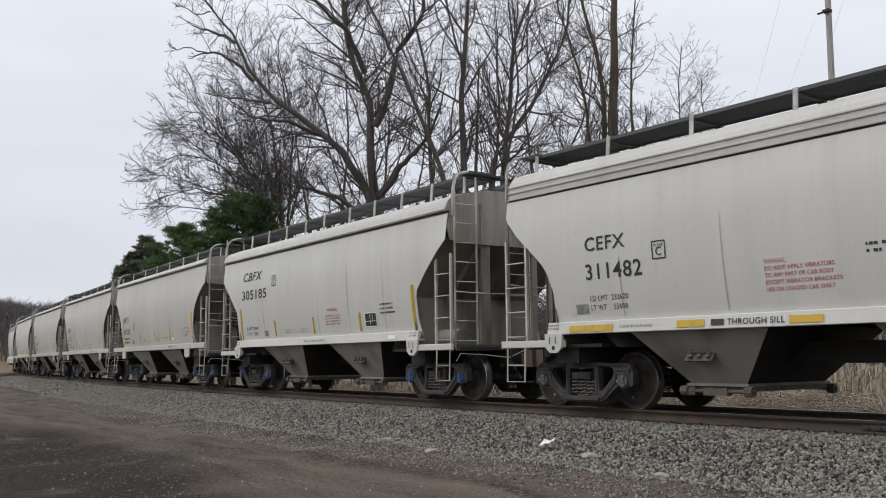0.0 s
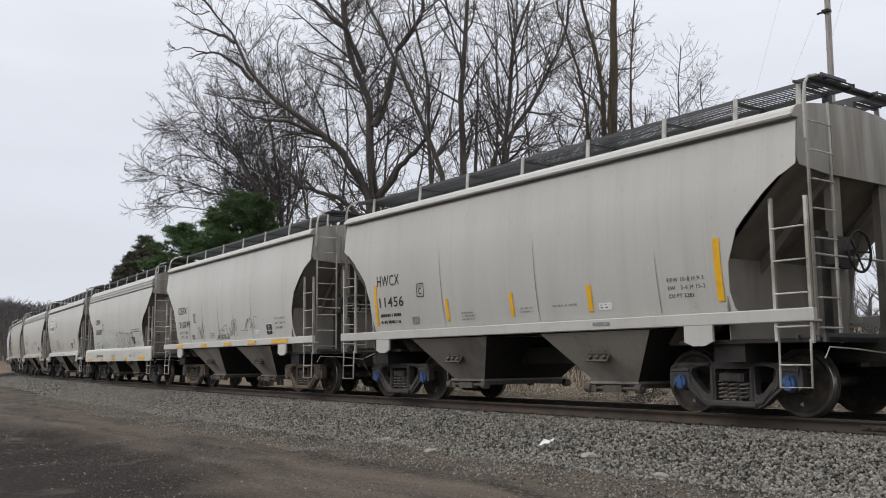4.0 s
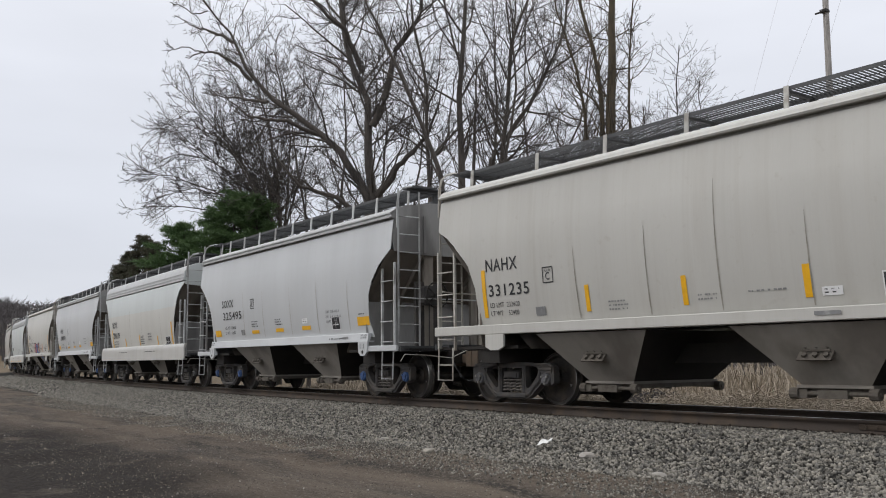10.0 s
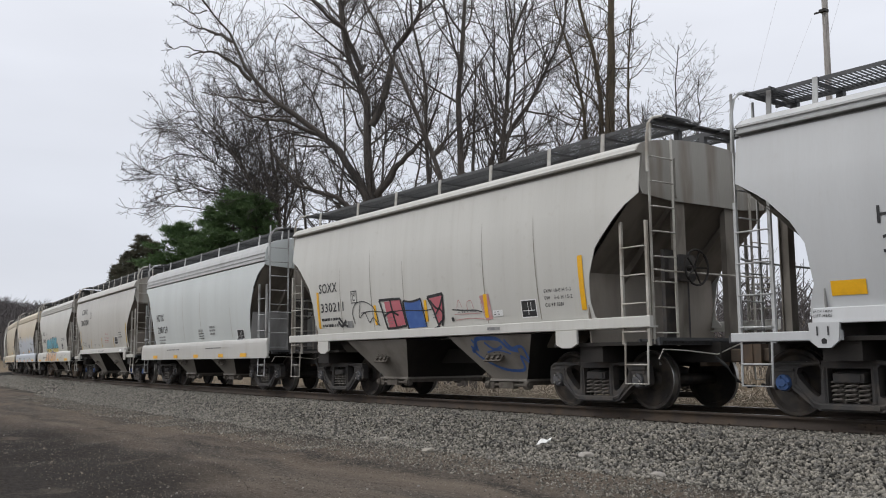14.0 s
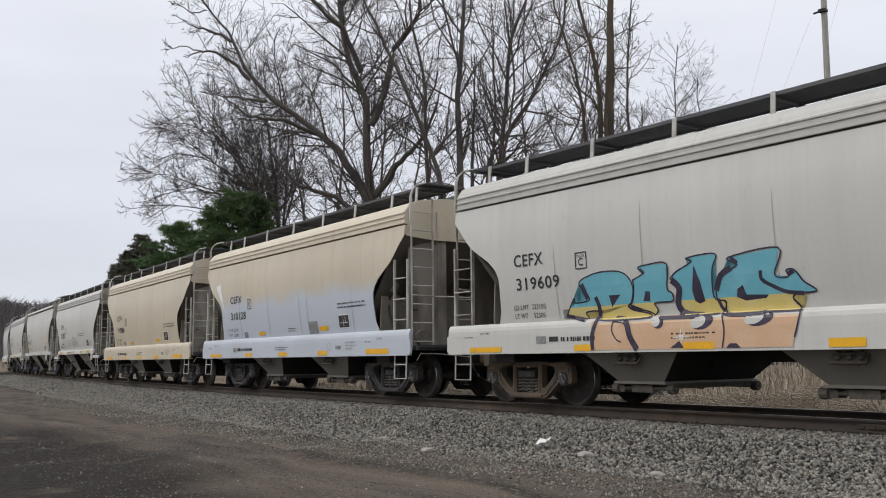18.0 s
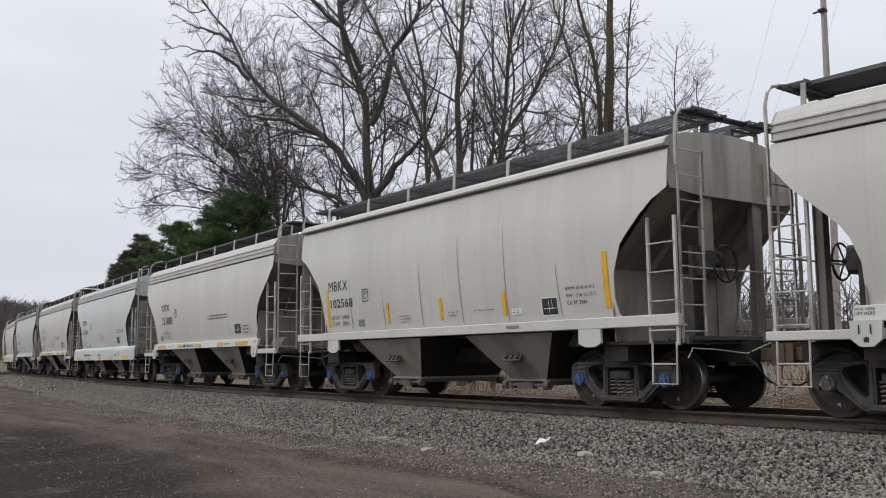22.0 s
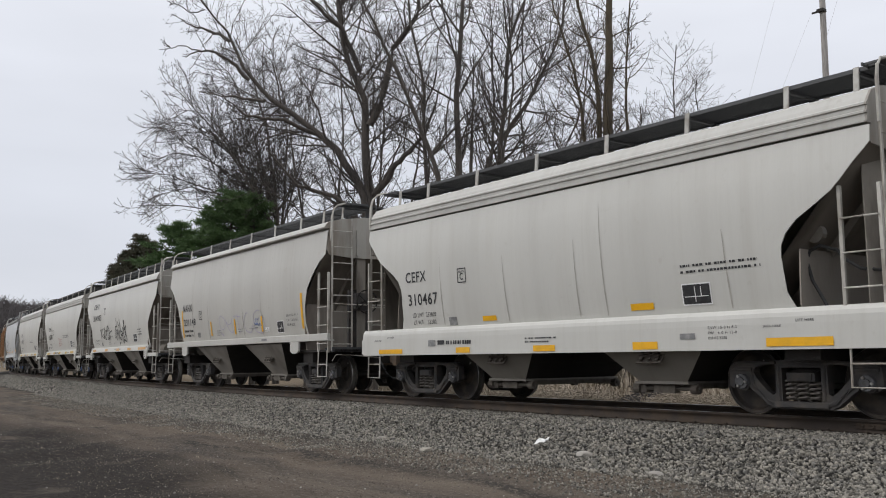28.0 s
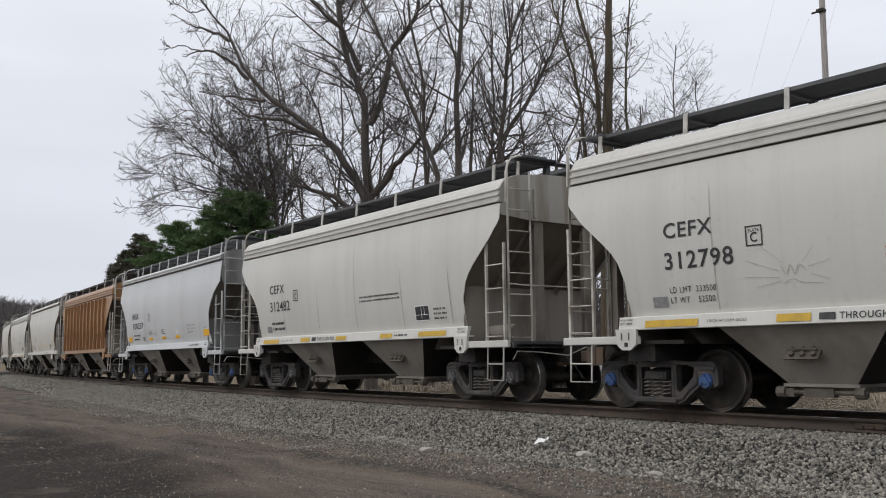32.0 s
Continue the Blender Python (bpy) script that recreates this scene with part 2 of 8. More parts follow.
M = {
    "tan_bleached": faded("paint_tan_bleached", (0.590, 0.525, 0.405), (0.515, 0.550, 0.605), 2.42),
    "cream": paint("paint_cream", (0.588, 0.580, 0.540)),
    "cream_dull": paint("paint_dull_cream", (0.515, 0.503, 0.465), amount=0.45),
    "dusty": paint("paint_dusty_sill", (0.515, 0.505, 0.475), amount=0.5),
    "white": paint("paint_white", (0.580, 0.612, 0.600), amount=0.18),
    "grey": paint("paint_grey", (0.545, 0.556, 0.560), amount=0.16),
    "tan": paint("paint_tan", (0.590, 0.525, 0.405), dirt=(0.42, 0.28, 0.12), amount=0.7),
    "chalk": paint("paint_chalk", (0.520, 0.555, 0.610), dirt=(0.45, 0.42, 0.36)),
    "rust": paint("paint_brown", (0.290, 0.150, 0.064), dirt=(0.12, 0.055, 0.025), amount=0.5),
    "sill": paint("paint_sill", (0.660, 0.650, 0.610), dirt=(0.25, 0.20, 0.15), amount=0.35),
    "ladder": material("dirty_ladder_paint", (0.52, 0.50, 0.45), 0.6, 0.0, (0.17, 0.135, 0.10), 2.2, 0.75, stretch=(1, 1, 0.7), grain=25, grain_amount=0.3, bump=0.1, vary=0.15),
    "ladder_grey": material("dirty_grey_ladder_paint", (0.48, 0.49, 0.485), 0.6, 0.0, (0.15, 0.135, 0.12), 2.2, 0.8, stretch=(1, 1, 0.7), grain=25, grain_amount=0.3, bump=0.1, vary=0.15),
    "post": material("dull_post_paint", (0.46, 0.45, 0.42), 0.6, 0.0, (0.22, 0.19, 0.15), 6.0, 0.6, bump=0.05, vary=0.12),
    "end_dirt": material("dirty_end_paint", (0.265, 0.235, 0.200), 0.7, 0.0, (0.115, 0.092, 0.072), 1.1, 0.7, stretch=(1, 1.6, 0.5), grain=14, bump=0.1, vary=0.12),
    # ends of grey and white cars: mottled grey, darker than their sides
    "end_mottled_grey": material("mottled_grey_end_paint", (0.27, 0.265, 0.255), 0.65, 0.0, (0.10, 0.095, 0.09), 1.1, 0.7, stretch=(1, 1.6, 0.5), grain=14, bump=0.1, vary=0.1),
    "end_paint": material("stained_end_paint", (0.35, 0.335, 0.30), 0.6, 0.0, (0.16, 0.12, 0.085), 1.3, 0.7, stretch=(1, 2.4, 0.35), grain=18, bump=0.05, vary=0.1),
    # roof coats: side paint darkened against the bright sky light, with heavier dirt streaks
    "roof_dim": paint("dim_dusty_roof_paint", (0.44, 0.445, 0.44), dirt=(0.22, 0.20, 0.17), amount=0.8),
    "roof_cream": paint("dim_dusty_cream_roof_paint", (0.470, 0.460, 0.425), dirt=(0.25, 0.22, 0.18), amount=0.6),
    "bracket": material("dirty_bracket_steel", (0.120, 0.106, 0.088), 0.8, 0.1, (0.07, 0.055, 0.045), 9.0, 0.7, grain=30, bump=0.3),
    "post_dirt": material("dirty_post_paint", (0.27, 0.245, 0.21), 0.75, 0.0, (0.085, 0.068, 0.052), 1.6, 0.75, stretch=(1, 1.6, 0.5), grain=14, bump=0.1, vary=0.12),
    # dirt, plus the shade under the overhanging ends put into the colour
    "shaded_dirt": material("shaded_dirty_slope_paint", (0.200, 0.178, 0.150), 0.75, 0.0, (0.085, 0.070, 0.055), 1.1, 0.8, stretch=(1, 1.6, 0.5), grain=14, bump=0.1, vary=0.15),
    # bay sides: darker and browner than the body coats, mottled
    "bay_drab": material("drab_bay_paint", (0.262, 0.240, 0.210), 0.8, 0.0, (0.115, 0.098, 0.080), 1.4, 0.7, stretch=(1, 1, 0.6), grain=16, bump=0.1, vary=0.15),
    "seam": material("faint_seam_grime", (0.40, 0.38, 0.335), 0.7, 0.0, (0.52, 0.50, 0.45), 7.0, 0.7, bump=0.0),
    "seam_dark": material("seam_grime", (0.27, 0.25, 0.21), 0.7, 0.0, (0.44, 0.42, 0.37), 7.0, 0.6, bump=0.0),
    "spray_teal": material("spray_teal", (0.14, 0.42, 0.51), 0.5, 0.0, (0.20, 0.50, 0.58), 3.0, 0.6, bump=0.0),
    "spray_gold": material("spray_gold", (0.66, 0.54, 0.19), 0.5, 0.0, (0.70, 0.60, 0.30), 3.0, 0.6, bump=0.0),
    "spray_peach": material("spray_peach", (0.64, 0.41, 0.25), 0.5, 0.0, (0.70, 0.52, 0.36), 3.0, 0.6, bump=0.0),
    "spray_red": material("spray_red", (0.50, 0.13, 0.16), 0.5, 0.0, (0.5, 0.16, 0.18), 5.0, 0.5, bump=0.0),
    "spray_blue": material("spray_blue", (0.05, 0.12, 0.36), 0.5, 0.0, (0.1, 0.2, 0.45), 5.0, 0.5, bump=0.0),
    "spray_navy": material("spray_dark_violet", (0.030, 0.022, 0.045), 0.5, 0.0, (0.06, 0.05, 0.09), 5.0, 0.5, bump=0.0),
    "spray_rose": material("spray_faded_red", (0.50, 0.25, 0.24), 0.5, 0.0, (0.55, 0.42, 0.40), 6.0, 0.6, bump=0.0),
    "spray_pale": material("spray_pale_violet", (0.40, 0.36, 0.50), 0.5, 0.0, (0.5, 0.48, 0.52), 5.0, 0.5, bump=0.0),
    "spray_mint": material("spray_mint", (0.20, 0.42, 0.42), 0.5, 0.0, (0.4, 0.5, 0.48), 5.0, 0.5, bump=0.0),
    "spray_silver": material("spray_silver", (0.56, 0.545, 0.52), 0.5, 0.0, (0.42, 0.40, 0.37), 4.0, 0.6, bump=0.0),
    # dirty body paint, darkened to stand for shade below the deep sills
    "shade": paint("paint_under_shade", (0.205, 0.188, 0.162), dirt=(0.10, 0.08, 0.06), amount=0.6),
    # grimy steel, its colour lowered further for the shade under the cars
    "shaded_grime": material("shaded_grimy_steel", (0.030, 0.026, 0.023), 0.75, 0.2, (0.02, 0.018, 0.016), 4.0, 0.7, bump=0.3),
    "truck": material("truck_steel", (0.054, 0.051, 0.050), 0.7, 0.1, (0.12, 0.10, 0.08), 5.0, 0.5, bump=0.3),
    "coil": material("coil_steel", (0.165, 0.150, 0.135), 0.6, 0.2, (0.08, 0.065, 0.05), 9.0, 0.5, bump=0.1),
    "truck_rust": material("truck_rusty_steel", (0.13, 0.10, 0.075), 0.8, 0.1, (0.20, 0.13, 0.08), 5.0, 0.5, bump=0.3),
    "wheel": material("wheel_steel", (0.031, 0.027, 0.024), 0.7, 0.2, (0.11, 0.085, 0.065), 4.0, 0.6, bump=0.2),
    "tread": material("tread_steel", (0.42, 0.41, 0.39), 0.35, 0.9, (0.2, 0.18, 0.16), 8.0, 0.5, bump=0.05),
    "cap_blue": material("bearing_blue", (0.045, 0.105, 0.27), 0.55, 0.0, (0.03, 0.04, 0.06), 14.0, 0.5, bump=0.2),
    "cap_grey": material("bearing_grey", (0.12, 0.12, 0.125), 0.6, 0.2, (0.05, 0.045, 0.04), 14.0, 0.5, bump=0.2),
    "grating": material("galvanised_grating", (0.085, 0.087, 0.090), 0.6, 0.4, (0.12, 0.12, 0.12), 5.0, 0.4, bump=0.1),
    "yellow": material("reflective_yellow", (0.86, 0.45, 0.012), 0.4, 0.0, (0.45, 0.26, 0.04), 6.0, 0.25, bump=0.02),
    "mustard": material("aged_reflective_yellow", (0.56, 0.35, 0.02), 0.45, 0.0, (0.30, 0.20, 0.04), 7.0, 0.4, bump=0.02),
    "amber": material("faded_amber_tape", (0.60, 0.33, 0.10), 0.5, 0.0, (0.55, 0.42, 0.26), 7.0, 0.5, bump=0.02),
    "black": material("stencil_black", (0.020, 0.020, 0.022), 0.55, 0.0, (0.10, 0.10, 0.10), 12.0, 0.25, bump=0.0),
    "faint": material("faded_stencil", (0.20, 0.20, 0.20), 0.6, 0.0, (0.4, 0.4, 0.38), 12.0, 0.5, bump=0.0),
    "red": material("stencil_red", (0.42, 0.08, 0.07), 0.55, 0.0, (0.5, 0.3, 0.28), 12.0, 0.4, bump=0.0),
    "label_white": material("label_white", (0.80, 0.80, 0.79), 0.45, 0.0, (0.6, 0.6, 0.58), 12.0, 0.2, bump=0.0),
    "rubber": material("rubber_hose", (0.018, 0.018, 0.018), 0.7, 0.0, bump=0.1),
    "rail_web": material("rusty_rail", (0.060, 0.047, 0.038), 0.8, 0.2, (0.10, 0.07, 0.045), 4.0, 0.6, bump=0.3),
    "rail_head": material("rail_head", (0.34, 0.33, 0.32), 0.3, 0.9, (0.15, 0.12, 0.1), 3.0, 0.4, stretch=(0.2, 1, 1), bump=0.03),
    "tie": material("creosoted_wood", (0.055, 0.045, 0.038), 0.9, 0.0, (0.12, 0.10, 0.085), 3.0, 0.5, stretch=(4, 1, 4), bump=0.4, vary=0.25),
    "bark": material("bark", (0.098, 0.085, 0.074), 0.9, 0.0, (0.045, 0.038, 0.033), 5.0, 0.6, stretch=(3, 3, 0.6), bump=0.6, grain=18),
    "vine_bark": material("mossy_bark", (0.095, 0.075, 0.048), 0.9, 0.0, (0.045, 0.035, 0.025), 4.0, 0.6, stretch=(3, 3, 0.6), bump=0.6, grain=18),
    "twig": material("twig_bark", (0.062, 0.055, 0.053), 0.9, bump=0.0),
    "needles": material("pine_needles", (0.088, 0.150, 0.050), 0.65, 0.0, (0.055, 0.105, 0.040), 2.0, 0.6, bump=0.0, vary=0.1),
    "needles_dark": material("spruce_needles", (0.075, 0.078, 0.048), 0.75, 0.0, (0.085, 0.055, 0.036), 2.0, 0.6, bump=0.0),
    "stone": material("ballast_stone", (0.192, 0.177, 0.149), 0.9, 0.0, (0.075, 0.075, 0.075), 9.0, 0.7, grain=60, grain_amount=0.3, bump=0.2),
    "pebble": material("pale_pebble", (0.23, 0.215, 0.195), 0.9, 0.0, (0.2, 0.18, 0.15), 9.0, 0.6, bump=0.1, vary=0.3),
    "grit": material("brown_grit", (0.120, 0.102, 0.084), 0.95, 0.0, (0.07, 0.06, 0.05), 9.0, 0.6, bump=0.1),
    "paper": material("white_litter", (0.72, 0.72, 0.70), 0.7, bump=0.1),
    "far_wood": material("far_bare_wood", (0.100, 0.091, 0.090), 0.95, 0.0, (0.070, 0.062, 0.063), 0.05, 0.6, bump=0.0),
    "pole": material("weathered_pole", (0.40, 0.375, 0.35), 0.85, 0.0, (0.12, 0.11, 0.10), 4.0, 0.5, stretch=(4, 4, 0.4), bump=0.4),
    "wire": material("wire", (0.42, 0.42, 0.43), 0.5, 0.3, bump=0.0),
    "straw": material("dry_grass", (0.29, 0.245, 0.190), 0.9, 0.0, (0.17, 0.14, 0.105), 2.0, 0.6, bump=0.0, vary=0.2),
}


# ---- mesh helpers ----
class Build:
    """Collects faces of one mesh."""

    def __init__(self):
        self.v, self.f, self.m = [], [], []

    def add(self, verts, faces, slot=0):
        k = len(self.v)
        self.v.extend(tuple(p) for p in verts)
        self.f.extend(tuple(k + i for i in f) for f in faces)
        self.m.extend([slot] * len(faces))
        return self

    def box(self, x0, x1, y0, y1, z0, z1, slot=0, cut=0.0):
        """A box, with its long edges cut off by cut."""
        if cut:
            ring = [(y0 + cut, z0), (y1 - cut, z0), (y1, z0 + cut), (y1, z1 - cut), (y1 - cut, z1), (y0 + cut, z1), (y0, z1 - cut), (y0, z0 + cut)]
            return self.prism([(a, b) for a, b in ring], x0, x1, "x", slot)
        p = [(x, y, z) for x in (x0, x1) for y in (y0, y1) for z in (z0, z1)]
        return self.add(p, [(0, 1, 3, 2), (4, 6, 7, 5), (0, 4, 5, 1), (2, 3, 7, 6), (0, 2, 6, 4), (1, 5, 7, 3)], slot)

    def prism(self, ring, a, b, axis="y", slot=0):
        """A flat outline pushed from a to b along an axis."""
        def at(p, t):
            return (t, p[0], p[1]) if axis == "x" else (p[0], t, p[1]) if axis == "y" else (p[0], p[1], t)
        n = len(ring)
        verts = [at(p, a) for p in ring] + [at(p, b) for p in ring]
        faces = [tuple(range(n)), tuple(range(2 * n - 1, n - 1, -1))] + [(i, i + n, (i + 1) % n + n, (i + 1) % n) for i in range(n)]
        return self.add(verts, faces, slot)

    def tube(self, points, r, sides=6, slot=0, r2=None):
        """A round bar along points."""
        pts = [Vector(p) for p in points]
        verts, n = [], len(pts)
        for i, p in enumerate(pts):
            d = (pts[min(i + 1, n - 1)] - pts[max(i - 1, 0)]).normalized()
            a = d.orthogonal().normalized()
            b = d.cross(a)
            rr = r if r2 is None else r + (r2 - r) * i / max(1, n - 1)
            verts += [p + (a * math.cos(2 * math.pi * k / sides) + b * math.sin(2 * math.pi * k / sides)) * rr for k in range(sides)]
        faces = [(i * sides + k, i * sides + (k + 1) % sides, (i + 1) * sides + (k + 1) % sides, (i + 1) * sides + k) for i in range(n - 1) for k in range(sides)]
        faces += [tuple(range(sides - 1, -1, -1)), tuple(range((n - 1) * sides, n * sides))]
        return self.add(verts, faces, slot)

    def lathe(self, profile, sides=28, slots=None):
        """A profile of (y, radius) turned about the y axis."""
        verts = [(r * math.sin(2 * math.pi * k / sides), y, r * math.cos(2 * math.pi * k / sides)) for y, r in profile for k in range(sides)]
        k0 = len(self.v)
        self.v.extend(verts)
        for i in range(len(profile) - 1):
            for k in range(sides):
                self.f.append((k0 + i * sides + k, k0 + i * sides + (k + 1) % sides, k0 + (i + 1) * sides + (k + 1) % sides, k0 + (i + 1) * sides + k))
                self.m.append(slots[i] if slots else 0)
        return self

    def mirrored(self):
        """The same with a copy across the y axis."""
        k, nf = len(self.v), len(self.f)
        self.v += [(x, -y, z) for x, y, z in self.v]
        self.f += [tuple(k + i for i in reversed(f)) for f in self.f[:nf]]
        self.m += self.m[:nf]
        return self

    def mesh(self, name, mats, smooth=False):
        me = bpy.data.meshes.new(name)
        me.from_pydata([tuple(p) for p in self.v], [], self.f)
        for m in mats:
            me.materials.append(m)
        if any(self.m):
            me.polygons.foreach_set("material_index", self.m)
        bm = bmesh.new()
        bm.from_mesh(me)
        bmesh.ops.recalc_face_normals(bm, faces=bm.faces)
        bm.to_mesh(me)
        bm.free()
        if smooth:
            me.polygons.foreach_set("use_smooth", [True] * len(me.polygons))
            me.set_sharp_from_angle(angle=radians(35))
        return me


def part(name, mesh, parent, label="", at=None, kind=""):
    ob = new(name, mesh)
    ob.parent = parent
    if at is not None:
        ob.matrix_basis = at
    if label or kind:
        tagged(ob, label=label, kind=kind)
    return ob


def array_mesh(name, verts, faces, mats, slots=None, smooth=False):
    """A mesh from arrays of vertices and of triangles or quads."""
    me = bpy.data.meshes.new(name)
    verts, faces = np.asarray(verts, dtype=np.float32), np.asarray(faces, dtype=np.int32)
    k = faces.shape[1]
    me.vertices.add(len(verts))
    me.vertices.foreach_set("co", verts.ravel())
    me.loops.add(faces.size)
    me.loops.foreach_set("vertex_index", faces.ravel())
    me.polygons.add(len(faces))
    me.polygons.foreach_set("loop_start", np.arange(0, faces.size, k, dtype=np.int32))
    if slots is not None:
        me.polygons.foreach_set("material_index", np.asarray(slots, dtype=np.int32))
    if smooth:
        me.polygons.foreach_set("use_smooth", np.ones(len(faces), dtype=bool))
    for m in mats:
        me.materials.append(m)
    me.update(calc_edges=True)
    return me


# ---- the line of the track ----
K0, K1, KF, S_BEND = 0.00451, 0.00007, 0.00208, -60.0
KE, S_FAR = 0.0030, -75.0
TS = np.arange(-900.0, 700.0, 0.5)


def heading(s):
    s = np.asarray(s, dtype=float)
    mid = K0 * s + K1 * s * s / 2
    far = K0 * S_BEND + K1 * S_BEND ** 2 / 2 + KF * (np.maximum(s, S_FAR) - S_BEND) + KE * np.minimum(np.maximum(s, -430) - S_FAR, 0)
    return np.where(s < S_BEND, far, np.where(s > 0, K0 * np.minimum(s, 60), mid))


_h = heading(TS + 0.25)
_tx, _ty = np.concatenate([[0], np.cumsum(np.cos(_h) * 0.5)])[:-1], np.concatenate([[0], np.cumsum(np.sin(_h) * 0.5)])[:-1]
_tx, _ty = _tx - np.interp(0, TS, _tx), _ty - np.interp(0, TS, _ty)


def track(s, side=0.0):
    """The place on the track s metres along it, moved by side to its left, and the heading there."""
    x, y, a = np.interp(s, TS, _tx), np.interp(s, TS, _ty), heading(s)
    return x - np.sin(a) * side, y + np.cos(a) * side, a


def grade(x):
    """The line falls gently away from the viewer: how far the ground and the rails lie lower there."""
    return 0.0028 * np.clip(np.asarray(x, dtype=float) + 6.0, -150, 0)


def side_of(x, y):
    """How far left of the track points lie, and where along it."""
    x, y = np.asarray(x, dtype=float), np.asarray(y, dtype=float)
    keep = slice(0, None, 4)
    px, py, pa, ps = _tx[keep], _ty[keep], heading(TS)[keep], TS[keep]
    best, where = np.full(x.shape, 1e18), np.zeros(x.shape, dtype=int)
    for i in range(len(px)):
        d = (x - px[i]) ** 2 + (y - py[i]) ** 2
        m = d < best
        best[m], where[m] = d[m], i
    dx, dy = x - px[where], y - py[where]
    return -np.sin(pa[where]) * dx + np.cos(pa[where]) * dy, ps[where] + np.cos(pa[where]) * dx + np.sin(pa[where]) * dy


# ---- ground ----
def steps(lo, hi, inner_lo, inner_hi, fine, grow=1.16):
    a = list(np.arange(inner_lo, inner_hi, fine))
    d, x = fine, inner_hi
    while x < hi:
        a.append(x)
        d *= grow
        x += d
    a.append(hi)
    d, x, b = fine, inner_lo, []
    while x > lo:
        d *= grow
        x -= d
        b.append(max(x, lo))
    return np.array(sorted(set(b + a)))


def soft(x, a, b):
    t = np.clip((x - a) / (b - a), 0, 1)
    return t * t * (3 - 2 * t)


def rough(x, y):
    """Small unevenness of the bare ground."""
    return 0.03 * np.sin(1.3 * x + 0.7 * y) * np.sin(0.9 * y - 0.4 * x) + 0.015 * np.sin(3.1 * x + 1.1 * y) + 0.012 * np.sin(2.3 * y + 4.1 * x)


def ground_height(x, y, lat):
    near = np.where(lat < 0, -0.19 - 0.36 * soft(-lat, 1.55, 3.9), -0.19 - 0.5 * soft(lat, 1.6, 4.2))
    z = near + rough(x, y) * soft(np.abs(lat), 3.0, 4.5)
    z = z - 0.10 * np.exp(-((lat + 6.2) / 0.5) ** 2) * 0.35 - 0.035 * np.exp(-((lat + 7.9) / 0.4) ** 2)
    # a grassy bank rises beyond the track
    z = z + 0.9 * soft(lat, 5.0, 14.0) * soft(x, -60, -15) * soft(-lat, -60, -16)
    # wooded hills far off
    r = np.hypot(x, y)
    z = z + soft(r, 200, 380) * soft(-x, 0, 150) * (17 + 3.0 * np.sin(x * 0.013 + y * 0.021) + 2 * np.sin(y * 0.05))
    z = z + soft(r, 500, 1500) * 14
    return z + grade(x)


GX = steps(-2500, 2500, -46.0, 3.0, 0.22, 1.13)
GY = steps(-2500, 2500, -12.0, 5.0, 0.18, 1.12)
gx, gy = np.meshgrid(GX, GY, indexing="ij")
glat, gs = side_of(gx, gy)
gz = ground_height(gx, gy, glat)
nx, ny = gx.shape
idx = np.arange(nx * ny).reshape(nx, ny)
quads = np.stack([idx[:-1, :-1], idx[1:, :-1], idx[1:, 1:], idx[:-1, 1:]], -1).reshape(-1, 4)


